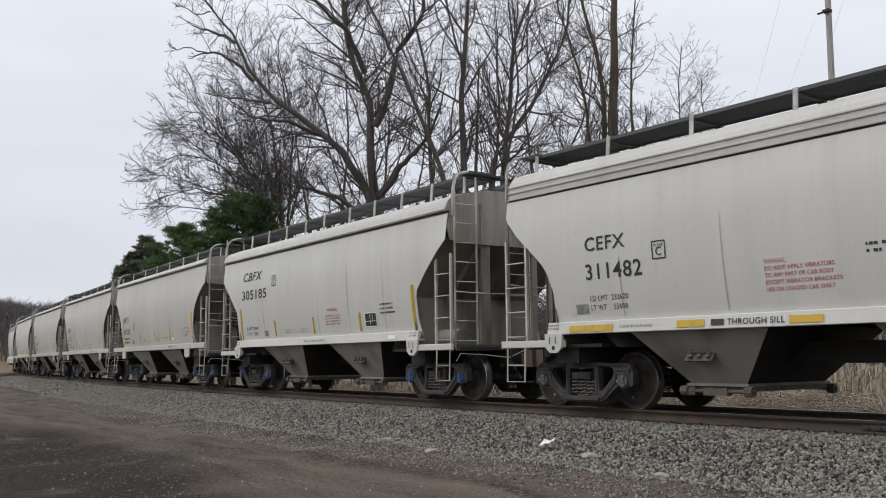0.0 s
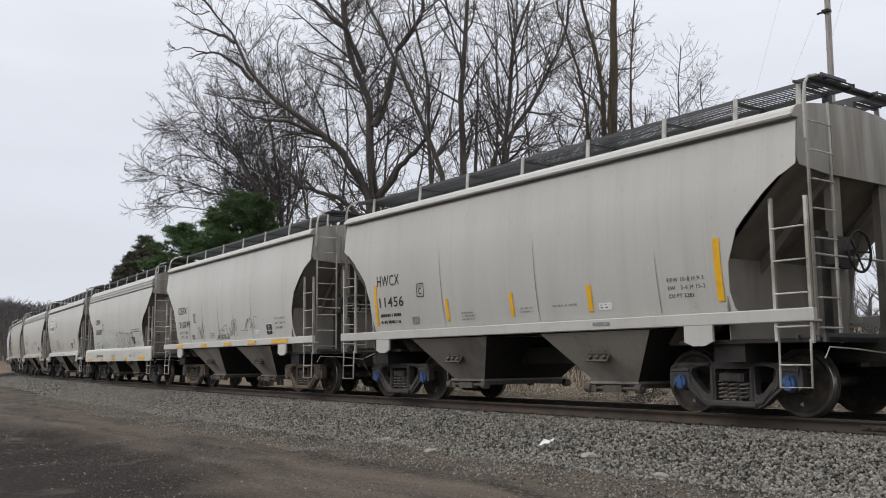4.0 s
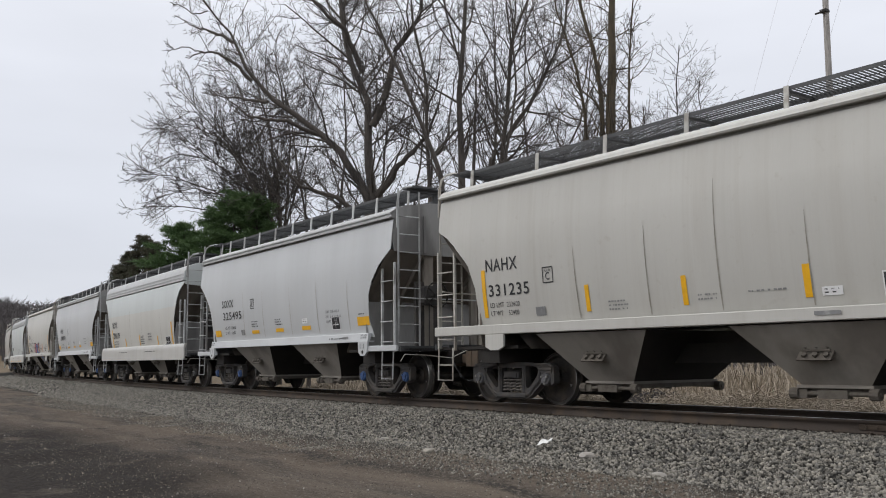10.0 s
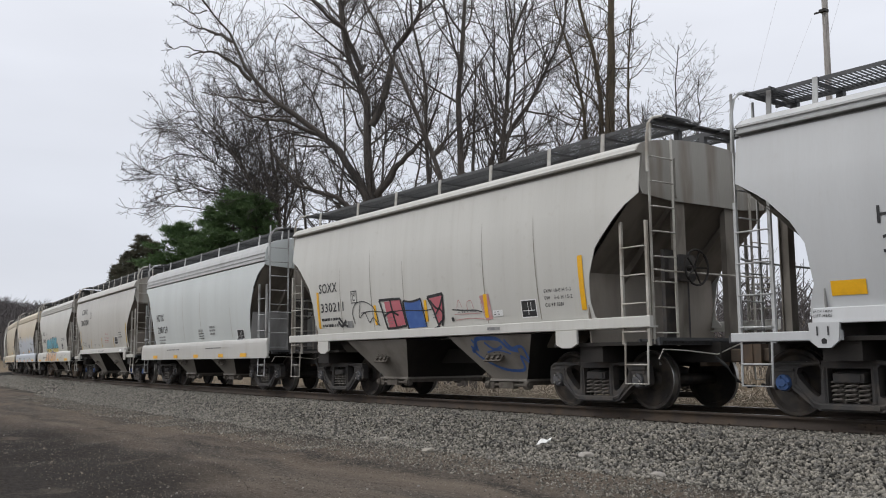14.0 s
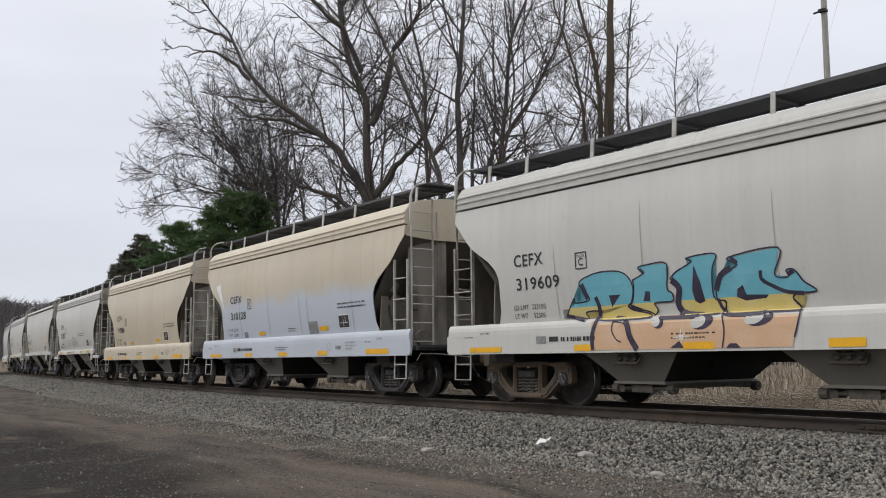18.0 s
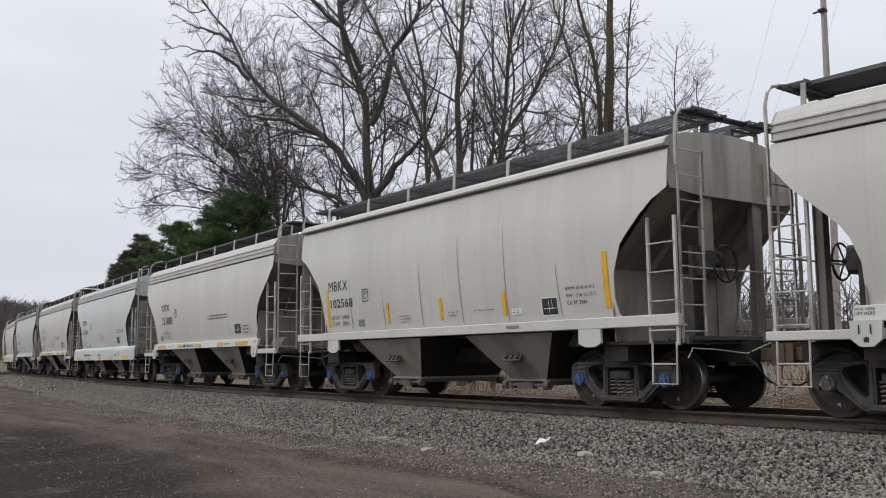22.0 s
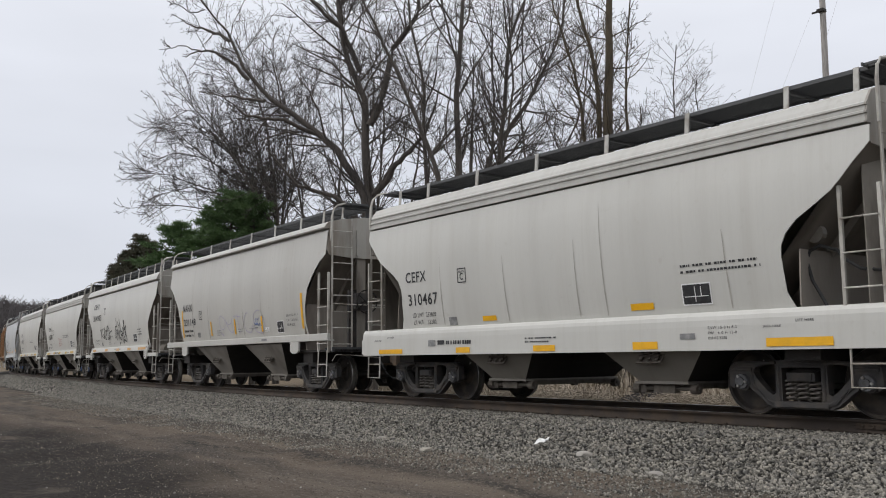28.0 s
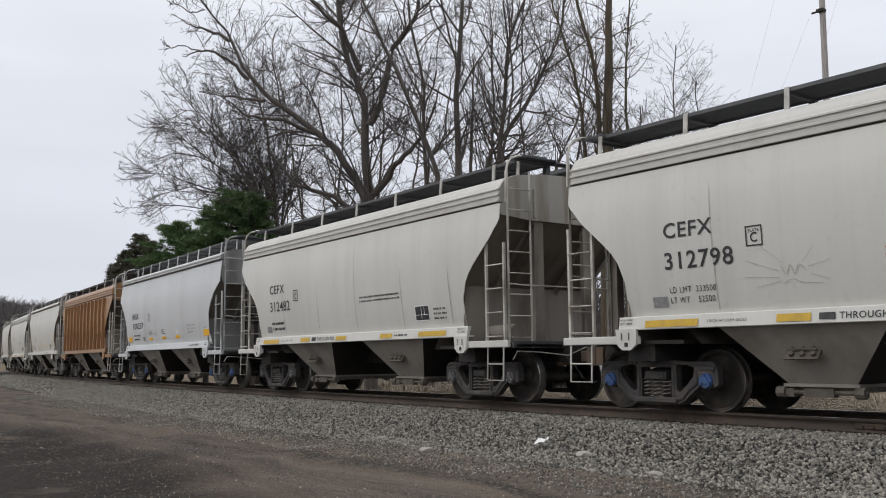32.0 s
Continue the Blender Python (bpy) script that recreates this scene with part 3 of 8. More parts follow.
def ground_material():
    """Packed dirt with cinders, gravel and dead grass: laid out by the distance from the track."""
    m = bpy.data.materials.new("packed_dirt")
    m.use_nodes = True
    n, l = m.node_tree.nodes, m.node_tree.links
    b = n["Principled BSDF"]
    b.inputs["Roughness"].default_value = 0.95
    b.inputs["Specular IOR Level"].default_value = 0.2
    tc = n.new("ShaderNodeTexCoord")
    at = n.new("ShaderNodeAttribute")
    at.attribute_name = "zone"
    sep = n.new("ShaderNodeSeparateColor")
    l.new(at.outputs["Color"], sep.inputs[0])

    def tex(scale, detail, lo, hi, a=0.0, z=1.0, stretch=None):
        t = n.new("ShaderNodeTexNoise")
        t.inputs["Scale"].default_value, t.inputs["Detail"].default_value = scale, detail
        if stretch:
            mp = n.new("ShaderNodeMapping")
            mp.inputs["Scale"].default_value = stretch
            mp.inputs["Rotation"].default_value = (0, 0, 0.12)
            l.new(tc.outputs["Object"], mp.inputs[0])
            l.new(mp.outputs[0], t.inputs["Vector"])
        else:
            l.new(tc.outputs["Object"], t.inputs["Vector"])
        r = n.new("ShaderNodeMapRange")
        r.inputs[1].default_value, r.inputs[2].default_value, r.inputs[3].default_value, r.inputs[4].default_value = lo, hi, a, z
        l.new(t.outputs[0], r.inputs[0])
        return r.outputs[0], t.outputs[0]

    def mix(f, a, c):
        x = n.new("ShaderNodeMix")
        x.data_type = "RGBA"
        l.new(f, x.inputs[0])
        for v, i in ((a, 6), (c, 7)):
            if isinstance(v, tuple):
                x.inputs[i].default_value = (*v, 1)
            else:
                l.new(v, x.inputs[i])
        return x.outputs[2]

    def times(a, c):
        x = n.new("ShaderNodeMath")
        x.operation = "MULTIPLY"
        l.new(a, x.inputs[0])
        l.new(c, x.inputs[1])
        return x.outputs[0]
    broad, _ = tex(0.35, 4, 0.38, 0.62)
    tracks, _ = tex(0.8, 5, 0.42, 0.6, stretch=(0.25, 1.6, 1))
    grit, gritv = tex(16.0, 9, 0.33, 0.50)
    peb, pebv = tex(38.0, 3, 0.61, 0.68)
    dirt = mix(broad, (0.118, 0.091, 0.068), (0.078, 0.061, 0.048))
    dirt = mix(times(tracks, tracks), dirt, (0.050, 0.043, 0.037))
    streak, _ = tex(1.4, 7, 0.40, 0.62, stretch=(0.10, 1.3, 1))
    worn, _ = tex(2.6, 6, 0.30, 0.55)
    dirt = mix(times(at.outputs["Alpha"], worn), dirt, (0.024, 0.021, 0.019))
    dirt = mix(times(streak, broad), dirt, (0.140, 0.112, 0.086))
    dirt = mix(grit, (0.128, 0.106, 0.084), dirt)
    peb2 = n.new("ShaderNodeMath")
    peb2.operation = "MULTIPLY"
    l.new(peb, peb2.inputs[0])
    peb2.inputs[1].default_value = 0.7
    dirt = mix(peb2.outputs[0], dirt, (0.23, 0.205, 0.175))
    cinder = mix(grit, (0.046, 0.037, 0.029), (0.018, 0.0145, 0.012))
    cind_f, _ = tex(1.1, 8, 0.22, 0.42)
    col = mix(times(sep.outputs[0], cind_f), dirt, cinder)
    grass = mix(grit, (0.095, 0.073, 0.050), (0.145, 0.112, 0.074))
    col = mix(sep.outputs[1], col, grass)
    # bed below the ballast, darkened to imitate shade in the gaps between stones
    stone = mix(grit, (0.060, 0.056, 0.050), (0.025, 0.023, 0.021))
    col = mix(sep.outputs[2], col, stone)
    l.new(col, b.inputs["Base Color"])
    bp = n.new("ShaderNodeBump")
    bp.inputs["Strength"].default_value, bp.inputs["Distance"].default_value = 1.0, 0.04
    add = n.new("ShaderNodeMath")
    add.operation = "ADD"
    l.new(gritv, add.inputs[0])
    l.new(pebv, add.inputs[1])
    l.new(add.outputs[0], bp.inputs["Height"])
    l.new(bp.outputs[0], b.inputs["Normal"])
    return m


M["ground"] = ground_material()
ground = new("ground", array_mesh("ground", np.stack([gx, gy, gz], -1).reshape(-1, 3), quads, [M["ground"]], smooth=True))
tagged(ground, "packed brown dirt with dark cinders and dead grass", "ground", kind="structure")
zone = ground.data.color_attributes.new("zone", "FLOAT_COLOR", "POINT")
# dark cinders on the shoulder of the lane, dead grass past the track, crevice shade painted under the ballast
cinder_edge = np.interp(gx, [-40, -23, -16.5, -12.6, -9.9, -8.3, 0], [-7.6, -6.6, -6.3, -6.9, -7.4, -7.6, -8.6])
z_cinder = soft(cinder_edge - gy + 0.25 * np.sin(0.9 * gx) + 0.15 * np.sin(2.7 * gx + gy), -0.9, 0.8) * soft(gx, -31, -23)
# two damp wheel ruts along the lane
rut_line = np.interp(gx, [-45, -30, -22, -16, -11, -7.8, -3], [-4.2, -5.0, -5.5, -5.6, -5.1, -5.4, -6.2]) + 0.08 * np.sin(1.9 * gx)
z_rut = np.maximum(np.exp(-((gy - rut_line) / 0.30) ** 2), 0.75 * np.exp(-((gy - rut_line + 1.55) / 0.32) ** 2)) * soft(gx, -34, -22)
z_grass = np.maximum(soft(glat, 3.4, 4.4), soft(np.hypot(gx, gy), 70, 120))
z_stone_shade = soft(4.0 - np.abs(glat) + 0.25 * np.sin(2.1 * gs) + 0.15 * np.sin(5.3 * gs), 0, 0.5)
zone.data.foreach_set("color", np.stack([z_cinder, z_grass, z_stone_shade, z_rut], -1).astype(np.float32).ravel())


# ---- track ----
def sweep(ring, s0, s1, step, side, mats, slot_of, name):
    """A closed outline of (side, height) drawn along the track."""
    ss = np.arange(s0, s1 + step, step)
    x, y, a = track(ss)
    ring = np.array(ring)
    n, k = len(ss), len(ring)
    lat = ring[:, 0] + side
    v = np.stack([x[:, None] - np.sin(a)[:, None] * lat, y[:, None] + np.cos(a)[:, None] * lat, ring[:, 1] + grade(x)[:, None]], -1).reshape(-1, 3)
    i, j = np.meshgrid(np.arange(n - 1), np.arange(k), indexing="ij")
    f = np.stack([i * k + j, i * k + (j + 1) % k, (i + 1) * k + (j + 1) % k, (i + 1) * k + j], -1).reshape(-1, 4)
    return array_mesh(name, v, f, mats, [slot_of(q) for q in j.ravel()])


RAIL = [(-0.036, -0.006), (-0.030, 0), (0.030, 0), (0.036, -0.006), (0.036, -0.036), (0.010, -0.048), (0.009, -0.135),
        (0.070, -0.152), (0.070, -0.170), (-0.070, -0.170), (-0.070, -0.152), (-0.009, -0.135), (-0.010, -0.048), (-0.036, -0.036)]
JOINT = Build().box(-0.45, 0.45, -0.030, -0.012, -0.120, -0.055).box(-0.45, 0.45, 0.012, 0.030, -0.120, -0.055)
for _q in (-0.36, -0.22, -0.07, 0.07, 0.22, 0.36):
    JOINT.tube([(_q, -0.055, -0.088), (_q, -0.030, -0.088)], 0.018, 6)
joint_mesh = JOINT.mesh("joint_bar", [M["rail_web"]])
for side in (-0.7535, 0.7535):
    rail = new("rail")
    tagged(rail, "rust-brown steel rail with a worn bright head", "rail", "rails of the track")
    for k in range(22):
        s0 = -413.3 + 24.0 * k + (6.0 if side > 0 else 0.0)
        part("rail_length", sweep(RAIL, s0, s0 + 23.6, 0.5, side, [M["rail_web"], M["rail_head"]], lambda q: 1 if q == 1 else 0, "rail_length"), rail)
        if -80 < s0 < 20:
            x, y, a = (float(q) for q in track(s0, side))
            part("joint_bar", joint_mesh, rail, "bolted steel joint bar", at=pose(x, y, float(grade(x)), 0, 0, math.degrees(a)))

tie_mesh = Build().box(-0.115, 0.115, -1.32, 1.32, -0.355, -0.178, cut=0.0).mesh("tie", [M["tie"]])
plate_mesh = Build().box(-0.09, 0.09, -0.19, 0.19, -0.178, -0.168).box(-0.05, -0.02, -0.115, -0.075, -0.168, -0.140).box(0.02, 0.05, 0.075, 0.115, -0.168, -0.140).mesh("tie_plate", [M["rail_web"]])
crossties = new("crosstie_row")
tagged(crossties, "dark creosoted wooden crossties bedded in ballast", "crossties", kind="structure")
for k in range(150):
    s = -70 + 0.52 * k
    x, y, a = (float(q) for q in track(s))
    tie = part("tie", tie_mesh, crossties, at=pose(x, y, float(grade(x)) + random.uniform(-0.006, 0.0), 0, 0, math.degrees(a) + random.uniform(-1.5, 1.5)))
    for side in (-0.7535, 0.7535):
        part("tie_plate", plate_mesh, tie, at=pose(0, side, 0))


# ---- ballast ----
def stones(count, s0, s1, lat0, lat1, size, seed, name, mat, near=None, lift=0.42):
    """Angular broken stones lying on the bed, as one mass."""
    rng = np.random.default_rng(seed)
    ss = s0 + (s1 - s0) * rng.random(count) ** (near or 1.0)
    lat = rng.uniform(lat0, lat1, count)
    x, y, a = track(ss, lat)
    z = ground_height(x, y, lat)
    base = np.array([(1, 0, 0), (-1, 0, 0), (0, 1, 0), (0, -1, 0), (0, 0, 1), (0, 0, -1)], dtype=float)
    tri = np.array([(0, 2, 4), (2, 1, 4), (1, 3, 4), (3, 0, 4), (2, 0, 5), (1, 2, 5), (3, 1, 5), (0, 3, 5)])
    r = rng.uniform(size[0], size[1], (count, 1, 1)) * 0.5
    shape = base[None] * rng.uniform(0.7, 1.25, (count, 6, 1)) + rng.normal(0, 0.16, (count, 6, 3))
    shape[:, :, 2] *= 0.75
    q = rng.normal(size=(count, 4))
    q /= np.linalg.norm(q, axis=1)[:, None]
    w, i, j, k = q.T
    rot = np.stack([1 - 2 * (j * j + k * k), 2 * (i * j - k * w), 2 * (i * k + j * w), 2 * (i * j + k * w), 1 - 2 * (i * i + k * k), 2 * (j * k - i * w),
                    2 * (i * k - j * w), 2 * (j * k + i * w), 1 - 2 * (i * i + j * j)], -1).reshape(-1, 3, 3)
    v = np.einsum("nij,nkj->nki", rot, shape * r) + np.stack([x, y, z + r[:, 0, 0] * lift], -1)[:, None, :]
    f = tri[None] + (np.arange(count) * 6)[:, None, None]
    return array_mesh(name, v.reshape(-1, 3), f.reshape(-1, 3), [mat])


def island_tint(m, low, high):
    """Each stone of a mass gets a grey of its own."""
    n, l = m.node_tree.nodes, m.node_tree.links
    b = n["Principled BSDF"]
    old = b.inputs["Base Color"].links[0].from_socket
    g = n.new("ShaderNodeNewGeometry")
    r = n.new("ShaderNodeMapRange")
    r.inputs[3].default_value, r.inputs[4].default_value = low, high
    h = n.new("ShaderNodeHueSaturation")
    l.new(g.outputs["Random Per Island"], r.inputs[0])
    l.new(r.outputs[0], h.inputs["Value"])
    l.new(old, h.inputs["Color"])
    l.new(h.outputs[0], b.inputs["Base Color"])


island_tint(M["stone"], 0.28, 1.85)
island_tint(M["pebble"], 0.5, 1.3)
island_tint(M["grit"], 0.4, 1.9)
ballast = new("ballast_bed")
tagged(ballast, "bed of angular grey crushed stone beside the rails", "ballast", kind="stuff")
part("ballast_stones", stones(74000, -3.0, -42.0, -3.85, -0.95, (0.028, 0.064), 5, "ballast_stones", M["stone"], near=1.35), ballast, kind="stuff")
part("far_ballast", stones(9000, -40.0, -80.0, -3.6, -0.95, (0.06, 0.12), 6, "far_ballast", M["stone"]), ballast, kind="stuff")
part("inner_ballast", stones(9000, -3.0, -34.0, -0.66, 0.66, (0.04, 0.075), 7, "inner_ballast", M["stone"]), ballast, kind="stuff")
part("back_ballast", stones(7000, -3.0, -34.0, 0.84, 3.2, (0.04, 0.08), 8, "back_ballast", M["stone"]), ballast, kind="stuff")
part("scattered_stones", stones(6000, -4.0, -34.0, -5.3, -3.6, (0.012, 0.045), 9, "scattered_stones", M["stone"], near=1.2), ballast, kind="stuff")
part("pale_pebbles", stones(420, -5.0, -34.0, -9.4, -3.4, (0.012, 0.032), 10, "pale_pebbles", M["pebble"], near=1.2), ballast, kind="stuff")


part("lane_grit", stones(16000, -4.0, -30.0, -9.2, -4.2, (0.008, 0.022), 12, "lane_grit", M["grit"], near=1.15), ballast, kind="stuff")
part("toe_gravel", stones(16000, -3.5, -40.0, -5.0, -3.3, (0.012, 0.034), 13, "toe_gravel", M["stone"], near=1.25), ballast, kind="stuff")


def rock(name, x, y, size, mat, seed, label):
    """A single larger stone."""
    rng = random.Random(seed)
    bm = bmesh.new()
    bmesh.ops.create_icosphere(bm, subdivisions=2, radius=size / 2)
    for v in bm.verts:
        v.co *= rng.uniform(0.8, 1.12)
        v.co.z *= 0.55
        v.co.x *= 1.25
    me = bpy.data.meshes.new(name)
    bm.to_mesh(me)
    bm.free()
    me.materials.append(mat)
    lat, _ = side_of(np.array([x]), np.array([y]))
    ob = new(name, me)
    ob.matrix_world = pose(x, y, float(ground_height(np.array([x]), np.array([y]), lat)[0]) + size * 0.12, 0, 0, rng.uniform(0, 180))
    return tagged(ob, label, "rock", "loose rocks on the gravel")


rock("loose_rock", -6.66, -3.62, 0.16, M["pebble"], 1, "pale flat rock lying on the gravel")
rock("loose_rock", -8.2, -3.1, 0.20, M["pebble"], 2, "buff flat rock lying on the gravel")
rock("loose_rock", -10.7, -3.75, 0.17, M["stone"], 3, "grey rock at the foot of the ballast")
rock("loose_rock", -12.6, -3.2, 0.16, M["stone"], 4, "dark rock at the foot of the ballast")
# crumpled scrap of paper
litter = Build()
_r = random.Random(8)
for i in range(5):
    for j in range(4):
        litter.v.append((i * 0.05 - 0.1 + _r.uniform(-0.012, 0.012), j * 0.045 - 0.07 + _r.uniform(-0.012, 0.012), _r.uniform(0.0, 0.06)))
for i in range(4):
    for j in range(3):
        litter.f.append((i * 4 + j, i * 4 + 4 + j, i * 4 + 5 + j, i * 4 + 1 + j))
        litter.m.append(0)
scrap = new("paper_scrap", litter.mesh("paper_scrap", [M["paper"]]))
scrap.modifiers.new("thickness", "SOLIDIFY").thickness = 0.006
scrap.matrix_world = pose(-9.1, -2.95, -0.37, 8, -10, 20)
tagged(scrap, "crumpled white paper scrap lying on the ballast", "litter")


# ---- covered hopper cars ----
def between(z, table):
    t = sorted(table)
    return float(np.interp(z, [a for a, b in t], [b for a, b in t]))


SIDE_Y = [(1.0, 1.38), (1.35, 1.475), (1.6, 1.528), (1.9, 1.570), (2.2, 1.598), (2.5, 1.615), (2.8, 1.620), (3.1, 1.608), (3.5, 1.565), (3.75, 1.535), (3.85, 1.525)]
# the edge of the side sheet at the car's ends: (height, distance from the middle)
CUTS = {
    "round": [(1.36, 4.72), (1.45, 4.60), (1.69, 4.55), (2.07, 4.58), (2.53, 4.76), (2.80, 5.05), (3.05, 5.30), (3.16, 5.52), (3.24, 5.66), (3.8, 5.66)],
    "arc": [(1.36, 4.74), (1.46, 4.72), (1.69, 4.64), (2.21, 4.70), (2.50, 4.88), (2.80, 5.18), (2.97, 5.42), (3.07, 5.64), (3.8, 5.64)],
    "straight": [(1.30, 4.68), (1.64, 4.62), (2.10, 4.62), (2.20, 4.66), (2.54, 5.00), (3.00, 5.52), (3.10, 5.66), (3.8, 5.70)],
    "angled": [(1.20, 4.56), (1.40, 4.52), (1.90, 4.53), (2.20, 4.64), (2.40, 4.78), (2.80, 5.24), (2.83, 5.30), (3.14, 5.56), (3.20, 5.64), (3.8, 5.64)],
    "flared": [(1.30, 4.46), (1.60, 4.32), (2.16, 4.29), (2.43, 4.43), (2.62, 4.75), (2.84, 5.10), (3.00, 5.22), (3.31, 5.54), (3.8, 5.54)],
    "sweep": [(1.20, 4.46), (1.62, 4.42), (2.20, 4.55), (2.86, 4.87), (3.11, 5.09), (3.24, 5.28), (3.33, 5.50), (3.8, 5.50)],
}
ROOF_RIBBED = [(1.48, 3.555), (1.586, 3.557), (1.588, 3.575), (1.560, 3.584), (1.556, 3.668), (1.578, 3.673), (1.577, 3.698), (1.550, 3.712), (1.545, 3.772), (1.566, 3.777), (1.564, 3.802), (1.532, 3.825), (1.50, 3.88), (1.42, 3.98), (1.18, 4.07), (0.6, 4.15), (0, 4.18)]
ROOF_PLAIN = [(1.48, 3.655), (1.600, 3.657), (1.614, 3.69), (1.592, 3.72), (1.575, 3.77), (1.535, 3.85), (1.47, 3.92), (1.20, 4.03), (0.6, 4.14), (0, 4.17)]
ROOF_TALL = [(1.48, 3.855), (1.598, 3.857), (1.612, 3.885), (1.590, 3.91), (1.570, 3.95), (1.54, 3.98), (1.48, 4.02), (1.20, 4.09), (0.6, 4.17), (0, 4.20)]
ROOF_DOUBLE = [(1.48, 3.765), (1.600, 3.767), (1.602, 3.792), (1.562, 3.802), (1.556, 3.852), (1.588, 3.856), (1.586, 3.885), (1.55, 3.905), (1.45, 3.97), (1.2, 4.06), (0.6, 4.15), (0, 4.18)]
ROOF_LOW = [(1.48, 3.45), (1.60, 3.452), (1.60, 3.475), (1.562, 3.487), (1.558, 3.553), (1.578, 3.557), (1.576, 3.58), (1.552, 3.592), (1.548, 3.66), (1.565, 3.664), (1.562, 3.69), (1.53, 3.78), (1.46, 3.90), (1.2, 4.02), (0.6, 4.12), (0, 4.15)]

KINDS = {
    "A": dict(w=4.40, cut="angled", roof=ROOF_RIBBED, eave=3.555, gap=0.028, low=3.33, board=4.385, sill="band", posts=(-5.45, -3.75, -2.08, -0.37, 1.33, 3.05, 4.78, 5.5), end=5.64),
    "F": dict(w=4.17, cut="flared", roof=ROOF_RIBBED, eave=3.555, gap=0.028, low=3.31, board=4.385, sill="deep", posts=(-5.2, -4.16, -2.55, -0.85, 0.84, 2.47, 4.13, 5.12), end=5.54),
    "H": dict(w=4.19, cut="round", roof=ROOF_TALL, eave=3.855, gap=0.05, low=3.24, board=4.425, sill="bar", posts=(-5.35, -3.5, -1.86, -0.21, 1.46, 3.1, 4.4, 5.4), end=5.68),
    "S": dict(w=4.50, cut="arc", roof=ROOF_DOUBLE, eave=3.765, gap=0.045, low=3.07, board=4.42, sill="band", posts=(-5.45, -4.77, -3.67, -2.57, -1.47, -0.37, 0.73, 1.85, 2.95, 4.05, 5.4), end=5.64),
    "B": dict(w=4.52, cut="straight", roof=ROOF_PLAIN, eave=3.655, gap=0.05, low=3.10, board=4.41, sill="band", posts=(-5.02, -3.85, -2.68, -1.53, -0.5, 0.83, 2.0, 3.17, 4.34, 5.5), end=5.70),
    "N": dict(w=4.40, cut="sweep", roof=ROOF_LOW, eave=3.45, gap=0.028, low=3.33, board=4.31, sill="deep", posts=(-4.6, -2.95, -1.29, 0.4, 2.06, 3.69, 5.3), end=5.50),
    "O": dict(w=4.40, cut="angled", roof=ROOF_RIBBED, eave=3.555, gap=0.028, low=3.33, board=4.385, sill="band", posts=(-5.45, -3.75, -2.08, -0.37, 1.33, 3.05, 4.78, 5.5), end=5.64),
}
MESHES = {}


def shared(key, make):
    if key not in MESHES:
        MESHES[key] = make()
    return MESHES[key]


def body_side(kind, mats, split=None):
    """The curved side sheet, with its cut-away ends, on the y < 0 side."""
    k = KINDS[kind]
    zs = sorted(set([1.30, 1.35, 1.45, 1.6, 1.69, 1.8, 1.9, 2.07, 2.2, 2.35, 2.5, 2.65, 2.8, 2.92, 3.1, 3.16, 3.24, 3.32, 3.42, 3.5, k["eave"] - k["gap"]]))
    zs = [z for z in zs if z <= k["eave"] - k["gap"]]
    us = np.linspace(-1, 1, 15)
    b = Build()
    n = len(us)

    def layer(off):
        out = []
        for z in zs:
            half = between(z, CUTS[k["cut"]])
            for u in us:
                y = between(z, SIDE_Y) - off
                out.append((u * half, -y, z))
        return out
    b.add(layer(0.0), [(i * n + j, i * n + j + 1, (i + 1) * n + j + 1, (i + 1) * n + j) for i in range(len(zs) - 1) for j in range(n - 1)])
    if split:
        b.m = [1 if zs[i] < split else 0 for i in range(len(zs) - 1) for j in range(n - 1)]
    c = len(b.v)
    b.add(layer(0.014), [(i * n + j, (i + 1) * n + j, (i + 1) * n + j + 1, i * n + j + 1) for i in range(len(zs) - 1) for j in range(n - 1)])
    r = len(zs)
    for i in range(r - 1):
        for j in (0, n - 1):
            b.f.append((i * n + j, (i + 1) * n + j, c + (i + 1) * n + j, c + i * n + j))
            b.m.append(0)
    for i in (0, r - 1):
        for j in range(n - 1):
            b.f.append((i * n + j, i * n + j + 1, c + i * n + j + 1, c + i * n + j))
            b.m.append(0)
    return b.mesh("body_side", mats, smooth=True)


def roof_mesh(kind, mats):
    k = KINDS[kind]
    prof = k["roof"] + [(-y, z) for y, z in reversed(k["roof"][:-1])]
    b = Build()
    e = k["end"] - 0.05
    ring = [(y, z) for y, z in prof] + [(-1.40, 3.42), (1.40, 3.42)]
    b.prism(ring, -e, e, "x")
    return b.mesh("roof", mats)


def end_sheet(kind, mats):
    """The upright sheet that closes the upper end."""
    k = KINDS[kind]
    low = k["low"]
    half = [(0, low - 0.05), (0.9, low - 0.05), (1.50, low)] + [(between(z, SIDE_Y) - 0.02, z) for z in (3.36, 3.42)] + [(y * 0.998, z) for y, z in k["roof"]]
    ring = half + [(-y, z) for y, z in reversed(half[1:-1])]
    b = Build().prism(ring, k["end"] - 0.05, k["end"] - 0.02, "x")
    # welded ribs
    for y in (-0.75, 0.75):
        b.box(k["end"] - 0.02, k["end"] + 0.02, y - 0.025, y + 0.025, low, 3.85)
    return b.mesh("end_sheet", mats)


